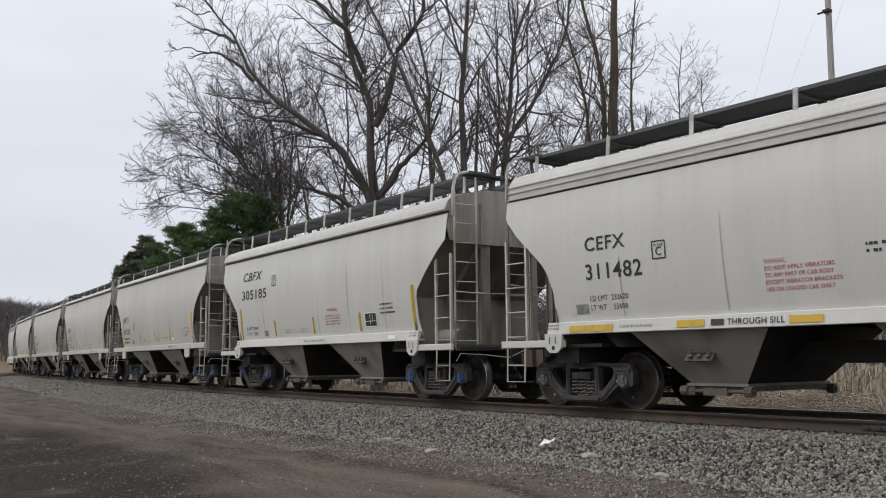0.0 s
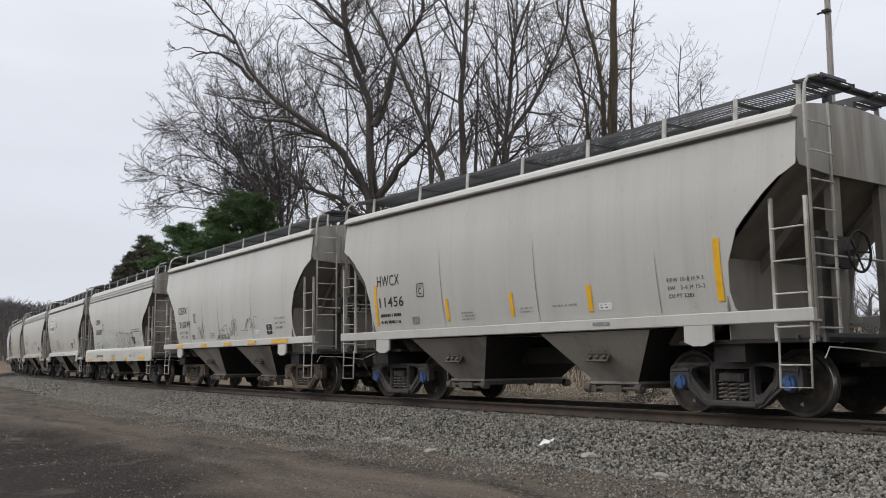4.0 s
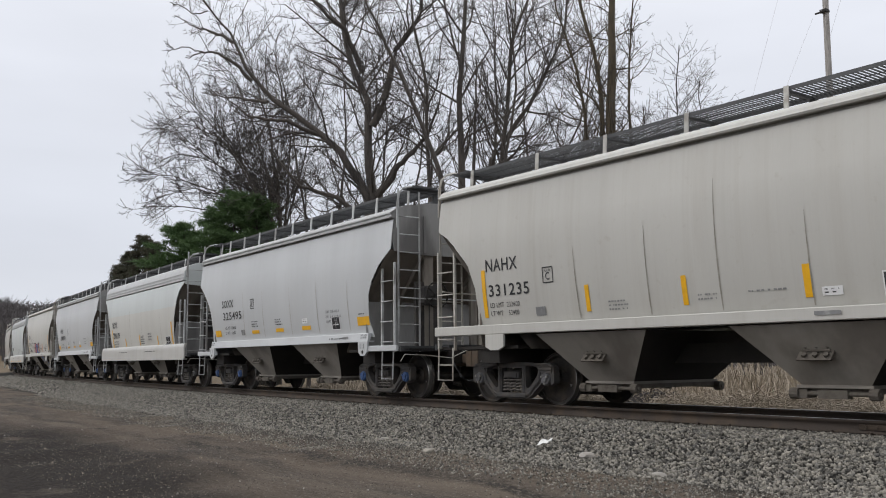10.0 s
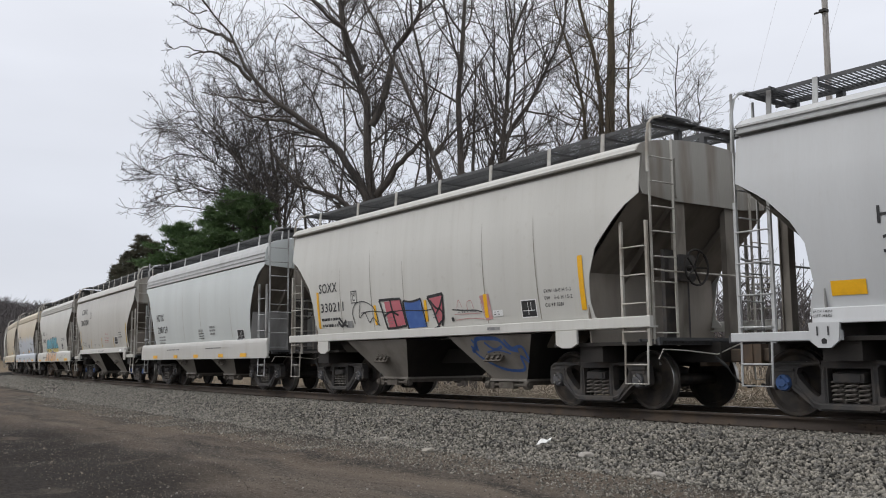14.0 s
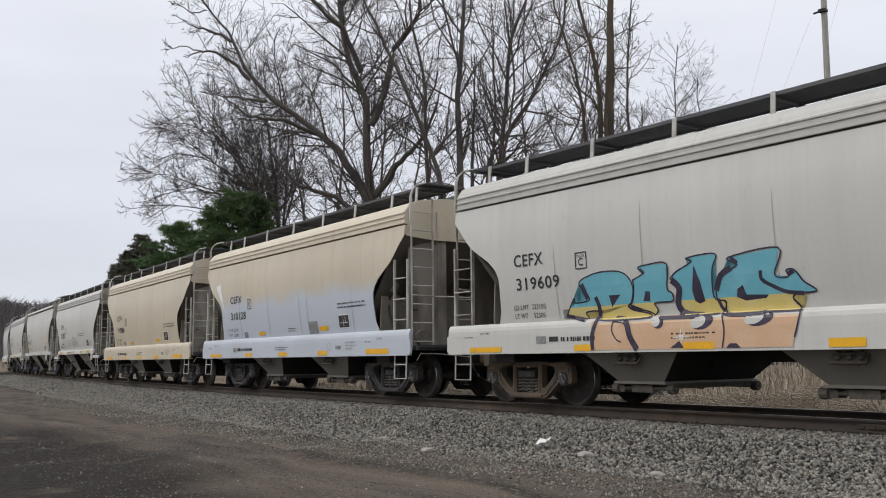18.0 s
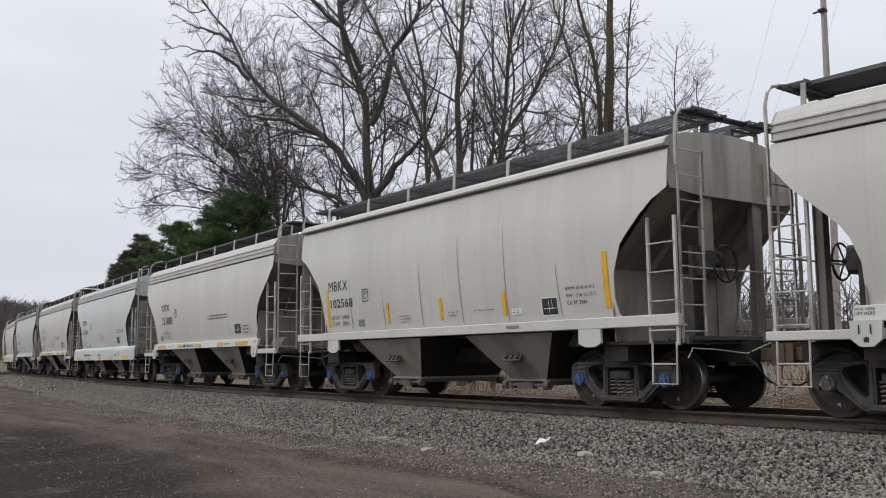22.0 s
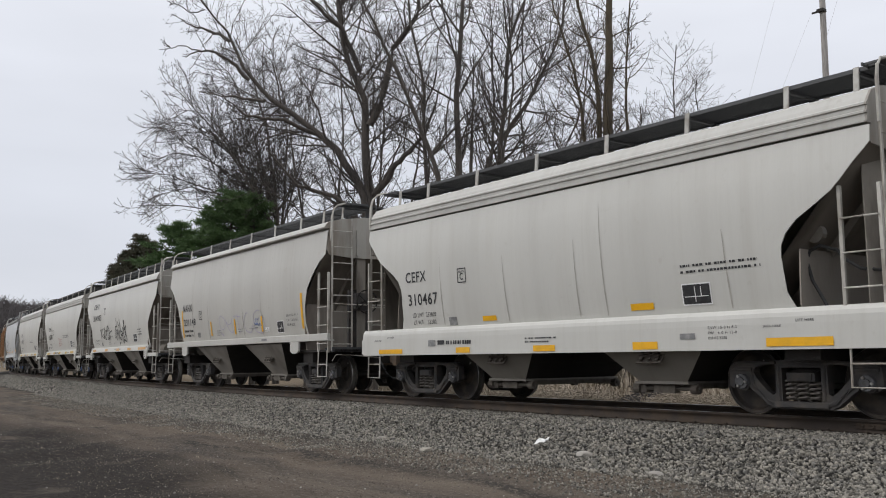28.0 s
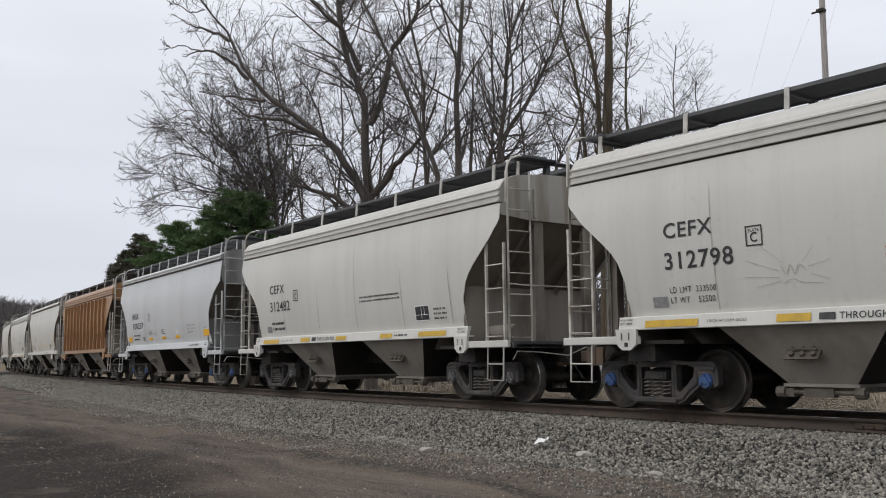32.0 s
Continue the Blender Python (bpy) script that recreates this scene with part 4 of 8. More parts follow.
def slope_sheet(kind, mats):
    """The sloping floor of the hopper at one end, as wide as the body at each height."""
    k = KINDS[kind]
    low = k["low"]
    e = k["end"] - 0.03
    b = Build()
    n = 9
    for off in (0.0, 0.02):
        for i in range(n):
            t = i / (n - 1)
            x, z = e + (3.35 - e) * t, low + 0.02 + (0.98 - low - 0.02) * t
            y = between(z, SIDE_Y) - 0.012
            b.v += [(x - off, -y, z + off), (x - off, y, z + off)]
    for i in range(n - 1):
        b.f += [(2 * i, 2 * i + 1, 2 * i + 3, 2 * i + 2), (2 * n + 2 * i, 2 * n + 2 * i + 2, 2 * n + 2 * i + 3, 2 * n + 2 * i + 1)]
        b.m += [0, 0]
    for y in (-0.75, 0.75):
        b.prism([(e - 0.02, low + 0.03), (e - 0.02, low - 0.10), (3.62, 1.02), (3.42, 1.05)], y - 0.02, y + 0.02, "y")
    return b.mesh("slope_sheet", mats)


def end_panel(mats):
    """The upright web under the slope sheet."""
    b = Build().prism([(-1.50, 1.04), (1.50, 1.04), (1.54, 1.5), (1.50, 2.14), (-1.50, 2.14), (-1.54, 1.5)], 4.50, 4.52, "x")
    return b.mesh("lower_end_panel", mats)


def side_sill(kind, mats):
    k = KINDS[kind]
    b = Build()
    if k["sill"] == "deep":
        ring = [(-5.78, 0.93), (-5.72, 0.88), (5.72, 0.88), (5.78, 0.93), (5.78, 1.205), (-5.78, 1.205)]
        b.prism(ring, -1.61, -1.56, "y")
        b.box(-5.6, 5.6, -1.56, -1.45, 0.88, 0.92)
        b.prism([(-1.61, 1.205), (-1.56, 1.205), (-1.50, 1.405), (-1.545, 1.405), (-1.572, 1.385), (-1.594, 1.345), (-1.606, 1.29)], -5.74, 5.74, "x")
    elif k["sill"] == "bar":
        b.box(-5.80, 5.80, -1.60, -1.52, 1.24, 1.41, cut=0.012)
        b.box(-5.80, 5.80, -1.53, -1.42, 1.24, 1.265)
        for x in (-4.05, 4.05):
            b.prism([(x - 0.24, 1.24), (x + 0.24, 1.24), (x + 0.24, 1.02), (x + 0.10, 0.96), (x - 0.10, 0.96), (x - 0.24, 1.02)], -1.605, -1.56, "y")
    else:
        b.prism([(-1.592, 1.205), (-1.582, 1.195), (-1.54, 1.195), (-1.48, 1.39), (-1.558, 1.39), (-1.566, 1.38)], -4.66, 4.66, "x")
        b.box(-4.66, 4.66, -1.54, -1.42, 1.20, 1.225)
        for x in (-4.50, 4.50):
            b.prism([(x - 0.20, 1.21), (x + 0.20, 1.21), (x + 0.18, 0.98), (x + 0.08, 0.90), (x - 0.08, 0.90), (x - 0.18, 0.98)], -1.625, -1.58, "y")
        for x0, x1 in ((-5.82, -4.3), (4.3, 5.82)):
            b.box(x0, x1, -1.585, -1.53, 0.99, 1.11, cut=0.01)
    return b.mesh("side_sill", mats)


def centre_sill(mats):
    b = Build().box(-6.05, 6.05, -0.33, 0.33, 0.72, 1.02)
    b.box(-5.9, -3.6, -1.45, 1.45, 0.985, 1.04).box(3.6, 5.9, -1.45, 1.45, 0.985, 1.04)
    for x in (-4.4, 4.4):
        b.box(x - 0.25, x + 0.25, -1.4, 1.4, 0.74, 1.0)
    return b.mesh("centre_sill", mats)


def bay_mesh(kind, mats):
    """One hopper bay: a tapered bin under the body."""
    deep = KINDS[kind]["sill"] == "deep"
    b = Build()
    tz, hw, hb = (1.0, 1.05, 0.45) if deep else (1.22, 1.19, 0.47)
    ty, by, bz = (1.46, 1.12, 0.44) if deep else (1.52, 1.00, 0.44)
    p = [(-hw, -ty, tz), (hw, -ty, tz), (hw, ty, tz), (-hw, ty, tz), (-hb, -by, bz), (hb, -by, bz), (hb, by, bz), (-hb, by, bz)]
    b.add(p, [(0, 1, 5, 4), (2, 3, 7, 6)])
    # end and under faces go near black: shade between bays, painted in with grime
    b.add(p, [(1, 2, 6, 5), (3, 0, 4, 7), (4, 5, 6, 7), (3, 2, 1, 0)], 1)
    # stiffened rim
    b.box(-hb - 0.05, hb + 0.05, -by - 0.05, by + 0.05, bz - 0.04, bz)
    return b.mesh("hopper_bay", mats)


def gate_mesh(mats):
    b = Build().box(-0.50, 0.50, -0.98, 0.98, 0.33, 0.41)
    b.box(-0.60, -0.36, -1.08, -0.85, 0.27, 0.38)
    for y in (-1.05, 1.05):
        b.tube([(-0.62, y, 0.33), (0.62, y, 0.33)], 0.028, 8)
        b.tube([(0.48, y, 0.33), (0.60, y, 0.33)], 0.075, 10).tube([(-0.60, y, 0.33), (-0.48, y, 0.33)], 0.075, 10)
    b.box(-0.2, 0.2, -1.10, -0.98, 0.27, 0.38)
    return b.mesh("outlet_gate", mats)


def vibrator_mesh(mats):
    """The bracket plate on a bay's face, with its lugs."""
    b = Build().prism([(-0.25, -0.12), (0.22, -0.12), (0.25, 0.12), (-0.22, 0.12)], -0.025, 0.0, "y")
    for x in (-0.15, 0.0, 0.15):
        for z in (-0.06, 0.06):
            b.tube([(x, -0.02, z), (x + 0.01, -0.07, z + 0.005)], 0.034, 7)
    b.tube([(-0.2, -0.055, 0.0), (0.2, -0.055, 0.0)], 0.014, 5)
    return b.mesh("vibrator_bracket", mats)


def board_mesh(kind, mats):
    """A running board: edge angles with a grating between them, close-meshed on some cars and of open cross slats on others."""
    k = KINDS[kind]
    e, z = k["end"] + 0.12, k["board"]
    outer, inner = -0.965, -0.30
    b = Build()
    fine = kind in "AFO"
    b.box(-e, e, outer - 0.006, outer + 0.006, z - 0.01, z + 0.045).box(-e, e, inner - 0.012, inner + 0.012, z - 0.035, z + 0.04)
    if fine:
        for y in np.arange(outer + 0.03, inner - 0.01, 0.030):
            b.box(-e, e, y - 0.004, y + 0.004, z, z + 0.032)
        n = int(2 * e / 0.075)
        for i in range(n + 1):
            x = -e + i * 2 * e / n
            b.box(x - 0.014, x + 0.014, outer + 0.006, inner - 0.012, z + 0.022, z + 0.034)
    else:
        n = int(2 * e / 0.064)
        for i in range(n + 1):
            x = -e + i * 2 * e / n
            b.box(x - 0.014, x + 0.014, outer + 0.006, inner - 0.012, z + 0.010, z + 0.020)
        b.box(-e, e, -0.64, -0.63, z + 0.002, z + 0.012)
    return b.mesh("running_board", mats)


def board_post(kind, mats):
    """The flat post that carries a running board's outer edge, leaning a little outward at its foot."""
    z = KINDS[kind]["board"]
    return Build().prism([(-1.035, 4.00), (-1.010, 4.00), (-0.974, z + 0.05), (-0.996, z + 0.05)], -0.036, 0.036, "x").mesh("board_post", mats)


def board_bracket(kind, mats):
    """The cross angle under a running board, with its stub on the roof."""
    z = KINDS[kind]["board"]
    return Build().box(-0.028, 0.028, -0.975, -0.28, z - 0.045, z - 0.012).box(-0.05, 0.05, -0.36, -0.27, 4.13, z - 0.03).mesh("board_bracket", mats)


def end_board(kind, mats):
    """The angle that ties the two running boards at the roof's end, with a short step on each side."""
    z = KINDS[kind]["board"]
    b = Build().box(-0.05, 0.05, -1.2, 1.2, z, z + 0.015).box(-0.05, -0.035, -1.2, 1.2, z - 0.045, z)
    for y in (-1.10, 0.55):
        for q in range(6):
            b.box(-0.30, 0.12, y + q * 0.10, y + q * 0.10 + 0.03, z + 0.017, z + 0.045)
        b.box(0.10, 0.12, y - 0.03, y + 0.56, z + 0.01, z + 0.05).box(-0.30, -0.28, y - 0.03, y + 0.56, z + 0.01, z + 0.05)
    return b.mesh("end_board", mats)


def hatch_mesh(mats):
    return Build().box(-4.9, 4.9, -0.36, 0.36, 4.06, 4.19).box(-4.8, 4.8, -0.40, 0.40, 4.19, 4.215, cut=0.01).mesh("trough_hatch", mats)


def stile_mesh(z0, z1, mats):
    """One upright of a ladder: an angle iron at y = 0."""
    ring = [(-0.022, -0.008), (0.022, -0.008), (0.022, 0.036), (0.014, 0.036), (0.014, 0.0), (-0.022, 0.0)]
    return Build().prism(ring, z0, z1, "z").mesh("stile", mats)


def rung_mesh(gap, mats):
    return Build().tube([(0, 0.0, 0), (0.02, -0.035, 0), (gap - 0.02, -0.035, 0), (gap, 0.0, 0)], 0.0115, 6).mesh("rung", mats)


def holed(b, outer, holes, a, c):
    """A thick plate in the x-z plane with openings, from y = a to y = c."""
    bm = bmesh.new()
    loops = []
    for ring in [outer] + holes:
        vs = [bm.verts.new((x, 0, z)) for x, z in ring]
        loops.append(vs)
        for q in range(len(vs)):
            bm.edges.new((vs[q], vs[(q + 1) % len(vs)]))
    bmesh.ops.triangle_fill(bm, edges=bm.edges[:], use_beauty=True)
    bm.verts.index_update()
    n = len(bm.verts)
    flat = [(v.co.x, v.co.z) for v in bm.verts]
    faces = [tuple(v.index for v in f.verts) for f in bm.faces]
    walls = [tuple(v.index for v in e.verts) for vs in loops for e in {e for v in vs for e in v.link_edges if len(e.link_faces) == 1}]
    bm.free()
    b.add([(x, a, z) for x, z in flat] + [(x, c, z) for x, z in flat], faces + [tuple(q + n for q in reversed(f)) for f in faces] + [(p, q, q + n, p + n) for p, q in walls])


def mirrored(half):
    return half + [(-x, z) for x, z in reversed(half) if x != 0]


def side_frame(mats):
    """A cast side frame on the y < 0 side: one casting with two windows, an opening for the springs, and pedestals."""
    b = Build()
    y0, y1 = -1.085, -0.955
    outer = mirrored([(0, 0.745), (0.35, 0.745), (0.52, 0.725), (0.88, 0.735), (1.01, 0.72), (1.07, 0.66), (1.09, 0.58), (1.09, 0.40), (1.02, 0.36), (1.0, 0.50), (0.96, 0.56), (0.82, 0.56), (0.78, 0.50), (0.77, 0.37), (0.70, 0.32), (0.50, 0.155), (0.40, 0.11), (0, 0.11)])
    right = [(0.365, 0.655), (0.40, 0.685), (0.58, 0.675), (0.68, 0.645), (0.70, 0.58), (0.66, 0.50), (0.50, 0.335), (0.42, 0.285), (0.375, 0.31)]
    holed(b, outer, [right, [(-x, z) for x, z in right], [(-0.28, 0.645), (0.28, 0.645), (0.28, 0.205), (-0.28, 0.205)]], y0, y1)
    # raised rims along the casting
    for sg in (-1, 1):
        b.tube([(sg * 0.36, y0, 0.715), (sg * 0.60, y0, 0.70), (sg * 0.95, y0, 0.705), (sg * 1.05, y0, 0.65)], 0.028, 6)
        b.tube([(sg * 0.735, y0, 0.60), (sg * 0.725, y0, 0.42), (sg * 0.47, y0, 0.20), (sg * 0.30, y0, 0.155)], 0.030, 6)
        b.tube([(sg * 0.32, y0, 0.22), (sg * 0.325, y0, 0.66)], 0.022, 6)
        b.box(sg * 0.889 - 0.16, sg * 0.889 + 0.16, y0 - 0.03, y0 + 0.05, 0.60, 0.645, cut=0.012)
    b.box(-0.38, 0.38, y0 - 0.035, y1 + 0.02, 0.12, 0.20, cut=0.015)
    for x in (-0.889, 0.889):
        b.box(x - 0.14, x + 0.14, -1.10, -0.93, 0.555, 0.60)
        b.tube([(x, -0.92, 0.457), (x, -1.075, 0.457)], 0.125, 16)
    return b.mesh("side_frame", mats)


def springs(mats):
    b = Build()
    for x in (0.0,):
        pts = [(x + 0.078 * math.cos(a * 0.8), -1.02 + 0.078 * math.sin(a * 0.8), 0.215 + 0.0072 * a) for a in range(37)]
        b.tube(pts, 0.0155, 5)
    return b.mesh("spring", mats)


def bolster(mats):
    b = Build().prism([(-1.10, 0.58), (-1.10, 0.47), (-0.6, 0.44), (0.6, 0.44), (1.10, 0.47), (1.10, 0.58), (0.45, 0.72), (-0.45, 0.72)], -0.20, 0.20, "x")
    b.box(-0.16, 0.16, -1.115, -1.09, 0.485, 0.565)
    # brake beams
    for x in (-0.40, 0.40):
        b.box(x - 0.05, x + 0.05, -0.70, 0.70, 0.32, 0.40)
    return b.mesh("bolster", mats)


def wheelset(cap):
    """An axle with two wheels and the turning end caps of its bearings; it turns about y."""
    b = Build()
    half = [(-0.690, 0.10), (-0.680, 0.15), (-0.700, 0.36), (-0.690, 0.395), (-0.665, 0.405), (-0.662, 0.470), (-0.675, 0.484), (-0.690, 0.478), (-0.700, 0.458), (-0.790, 0.452), (-0.797, 0.445), (-0.797, 0.400), (-0.770, 0.385), (-0.745, 0.36), (-0.735, 0.17), (-0.775, 0.135), (-0.79, 0.11), (-0.79, 0.085)]
    slots = [0] * (len(half) - 1)
    for i in (8, 9):
        slots[i] = 1
    b.lathe(half, 36, slots).lathe([(-y, r) for y, r in half], 36, slots)
    b.lathe([(-0.95, 0.075), (-0.69, 0.09), (-0.5, 0.085), (0.5, 0.085), (0.69, 0.09), (0.95, 0.075)], 12)
    for sg in (-1, 1):
        b.lathe([(sg * 1.075, 0.112), (sg * 1.10, 0.108), (sg * 1.118, 0.098), (sg * 1.118, 0.055), (sg * 1.135, 0.05), (sg * 1.135, 0.0001)], 18, [2] * 5)
        for q in range(3):
            a = 2 * math.pi * q / 3
            b.tube([(0.075 * math.sin(a), sg * 1.115, 0.075 * math.cos(a)), (0.075 * math.sin(a), sg * 1.145, 0.075 * math.cos(a))], 0.020, 6, 1 if cap is M["cap_grey"] else 2)
        # a chalk mark on the wheel's face
        b.add([(0.20, sg * 0.7495, 0.16), (0.26, sg * 0.7495, 0.15), (0.24, sg * 0.7495, 0.21)], [(0, 1, 2)], 1)
    return b.mesh("wheelset", [M["wheel"], M["tread"], cap], smooth=True)


def coupler(mats):
    b = Build().box(5.70, 6.34, -0.09, 0.09, 0.72, 0.92, cut=0.02)
    b.prism([(6.28, -0.16), (6.50, -0.19), (6.52, -0.08), (6.40, 0.0), (6.52, 0.10), (6.44, 0.17), (6.28, 0.16)], 0.66, 0.98, "z")
    b.box(5.62, 5.74, -0.28, 0.28, 0.66, 1.0)
    return b.mesh("coupler", mats)


def hose(mats):
    b = Build().tube([(5.95, -0.32, 0.80), (6.15, -0.34, 0.66), (6.30, -0.30, 0.45), (6.42, -0.20, 0.36), (6.47, -0.12, 0.38)], 0.026, 7)
    return b.mesh("air_hose", mats)


def uncoupling_lever(mats):
    return Build().tube([(5.86, -1.50, 0.78), (5.88, -1.42, 0.92), (5.88, -0.9, 0.90), (6.0, -0.35, 0.84), (6.25, -0.1, 1.0)], 0.010, 6).mesh("uncoupling_lever", mats)


def brake_wheel(mats):
    b = Build()
    pts = [(5.90, -0.62 + 0.27 * math.cos(a), 2.15 + 0.27 * math.sin(a)) for a in np.linspace(0, 2 * math.pi, 25)]
    b.tube(pts, 0.018, 6)
    for q in range(5):
        a = 2 * math.pi * q / 5
        b.tube([(5.85, -0.62, 2.15), (5.90, -0.62 + 0.27 * math.cos(a), 2.15 + 0.27 * math.sin(a))], 0.014, 5)
    b.tube([(5.70, -0.62, 2.15), (5.87, -0.62, 2.15)], 0.04, 8)
    return b.mesh("brake_wheel", mats)


def brake_housing(mats):
    return Build().box(5.48, 5.72, -0.82, -0.42, 1.95, 2.36, cut=0.05).tube([(5.60, -0.62, 1.95), (5.60, -0.62, 1.05)], 0.014, 5).box(5.45, 5.52, -0.90, -0.34, 1.04, 2.45).mesh("brake_housing", mats)


def brake_tank(mats):
    b = Build()
    b.tube([(4.75, -1.05, 1.24), (5.45, -1.05, 1.24)], 0.17, 16)
    return b.mesh("brake_reservoir", mats)


def end_post(kind, mats):
    """An upright channel that carries the upper end, on some cars with a folded web out to the corner."""
    k = KINDS[kind]
    e = k["end"] - 0.03
    ring = [(e - 0.16, -0.53), (e - 0.05, -0.53), (e - 0.05, -0.50), (e - 0.035, -0.50), (e - 0.035, -0.72), (e - 0.05, -0.72)]
    ring += [(e - 0.21, -1.34), (e - 0.225, -1.34), (e - 0.07, -0.70), (e - 0.16, -0.70)] if kind == "F" else [(e - 0.05, -0.69), (e - 0.16, -0.69)]
    return Build().prism(ring, 1.03, k["low"] + 0.02, "z").mesh("end_post", mats)


def end_post_far(kind, mats):
    """The same upright on the other side of the end."""
    me = end_post(kind, mats)
    me.transform(Matrix.Diagonal((1, -1, 1, 1)))
    me.flip_normals()
    return me


def end_rail(kind, mats):
    e = KINDS[kind]["end"]
    return Build().tube([(e + 0.06, -1.45, 2.10), (e + 0.10, -1.1, 2.08), (e + 0.10, 1.1, 2.08), (e + 0.06, 1.45, 2.10)], 0.015, 6).mesh("end_handrail", mats)


def grab_iron(kind, sx, mats):
    """The bent tube from the top of a corner ladder over the roof's edge."""
    k = KINDS[kind]
    e, z = k["end"] + 0.09, k["board"]
    pts = [(e, -1.50, 3.55), (e, -1.49, 4.08), (e - 0.01, -1.43, z - 0.12), (e - 0.02, -1.32, z - 0.02), (e - 0.03, -1.14, z + 0.03), (e - 0.04, -0.97, z + 0.035)]
    return Build().tube([(sx * x, y, q) for x, y, q in pts], 0.032 if kind in "BN" else 0.022, 8).mesh("roof_grab_iron", mats, smooth=True)


def step_mesh(mats):
    """A stirrup step below the sill, at the origin's x."""
    return Build().tube([(-0.22, -1.56, 1.02), (-0.22, -1.58, 0.42), (0.22, -1.58, 0.42), (0.22, -1.56, 1.02)], 0.016, 6).tube([(-0.22, -1.58, 0.70), (0.22, -1.58, 0.70)], 0.012, 6).mesh("stirrup_step", mats)


def platform(mats):
    b = Build()
    for i in range(12):
        y = -1.45 + i * 2.9 / 11
        b.box(5.50, 5.88, y - 0.012, y + 0.012, 1.04, 1.07)
    b.box(5.86, 5.90, -1.52, 1.52, 0.98, 1.09).box(5.48, 5.51, -1.5, 1.5, 1.03, 1.075)
    return b.mesh("crossover_platform", mats)


TURNED = pose(0, 0, 0, 0, 0, 180)
FONT_MESH = {}


def letters(text, size, slant=0.0, width=None, heavy=0.012):
    """The faces of a line of capitals as (verts, faces), its lower left corner at the origin, size high and width wide."""
    key = (text, size, slant, width)
    if key not in FONT_MESH:
        c = bpy.data.curves.new("lettering", "FONT")
        c.body, c.size, c.shear, c.space_character, c.offset = text, 1.0, slant, 1.1, 0.0 if "M" in text or "W" in text else heavy
        c.resolution_u = 3
        o = bpy.data.objects.new("lettering", c)
        scene.collection.objects.link(o)
        me = bpy.data.meshes.new_from_object(o.evaluated_get(bpy.context.evaluated_depsgraph_get()))
        xs, ys = [v.co.x for v in me.vertices], [v.co.y for v in me.vertices]
        x0, y0, k = min(xs), min(ys), size / (max(ys) - min(ys))
        kx = width / (max(xs) - x0) if width else k * 0.85
        FONT_MESH[key] = ([((x - x0) * kx, (y - y0) * k) for x, y in zip(xs, ys)], [tuple(p.vertices) for p in me.polygons])
        bpy.data.objects.remove(o)
        bpy.data.meshes.remove(me)
    return FONT_MESH[key]


SILL_FACE = {"band": [(0.9, 1.627), (1.208, 1.627), (1.212, 1.594), (1.385, 1.567)], "deep": [(0.88, 1.61), (1.205, 1.61), (1.29, 1.606), (1.345, 1.594), (1.385, 1.572), (1.405, 1.548)], "bar": [(0.95, 1.606), (1.41, 1.603)]}
SKIN = {"sill": "bar"}


def skin(z):
    """How far out the near side lies at a height: the sill below, the side sheet above."""
    table = SILL_FACE[SKIN["sill"]]
    return between(z, table) if z <= table[-1][0] else between(z, SIDE_Y)


def on_side(b, pts, faces, x, z, proud, sill=False):
    """Lays flat shapes of (x, z) on the near side."""
    b.add([(x + p, -skin(z + q) - 0.0065 - proud, z + q) for p, q in pts], faces)


def stencil(car, name, text, x, z, size, mat, sill=False, slant=0.0, width=None, label="", proud=0.0):
    b = Build()
    on_side(b, *letters(text, size, slant, width), x, z, 0.002 + proud, sill)
    me = bpy.data.meshes.new(name)
    me.from_pydata(b.v, [], b.f)
    me.materials.append(mat)
    return part(name, me, car, label)


def patch(car, name, x0, x1, z0, z1, mat, sill=False, label="", proud=0.0):
    b = Build()
    rows = max(1, round((z1 - z0) / 0.05))
    for i in range(rows):
        a, c = z0 + (z1 - z0) * i / rows, z0 + (z1 - z0) * (i + 1) / rows
        on_side(b, [(x0, a), (x1, a), (x1, c), (x0, c)], [(0, 1, 2, 3)], 0, 0, 0.001 + proud, sill)
    me = bpy.data.meshes.new(name)
    me.from_pydata(b.v, [], b.f)
    me.materials.append(mat)
    return part(name, me, car, label)


def bars(car, name, x, z, width, lines, mat, height=0.035, gap=0.065, sill=False, seed=0):
    """Lines of small writing that cannot be read: plain bars."""
    rnd = random.Random(seed + int(x * 100))
    b = Build()
    height *= 0.8
    for i in range(lines):
        q, end = 0.0, width * rnd.uniform(0.75, 1.0)
        while q < end:
            w = min(rnd.uniform(0.02, 0.055), end - q)
            on_side(b, [(q, 0), (q + w, 0), (q + w, height), (q, height)], [(0, 1, 2, 3)], x, z - i * gap, 0.002, sill)
            q += w + rnd.choice((0.014, 0.014, 0.018, 0.05))
    me = bpy.data.meshes.new(name)
    me.from_pydata(b.v, [], b.f)
    me.materials.append(mat)
    return part(name, me, car, kind="stuff")


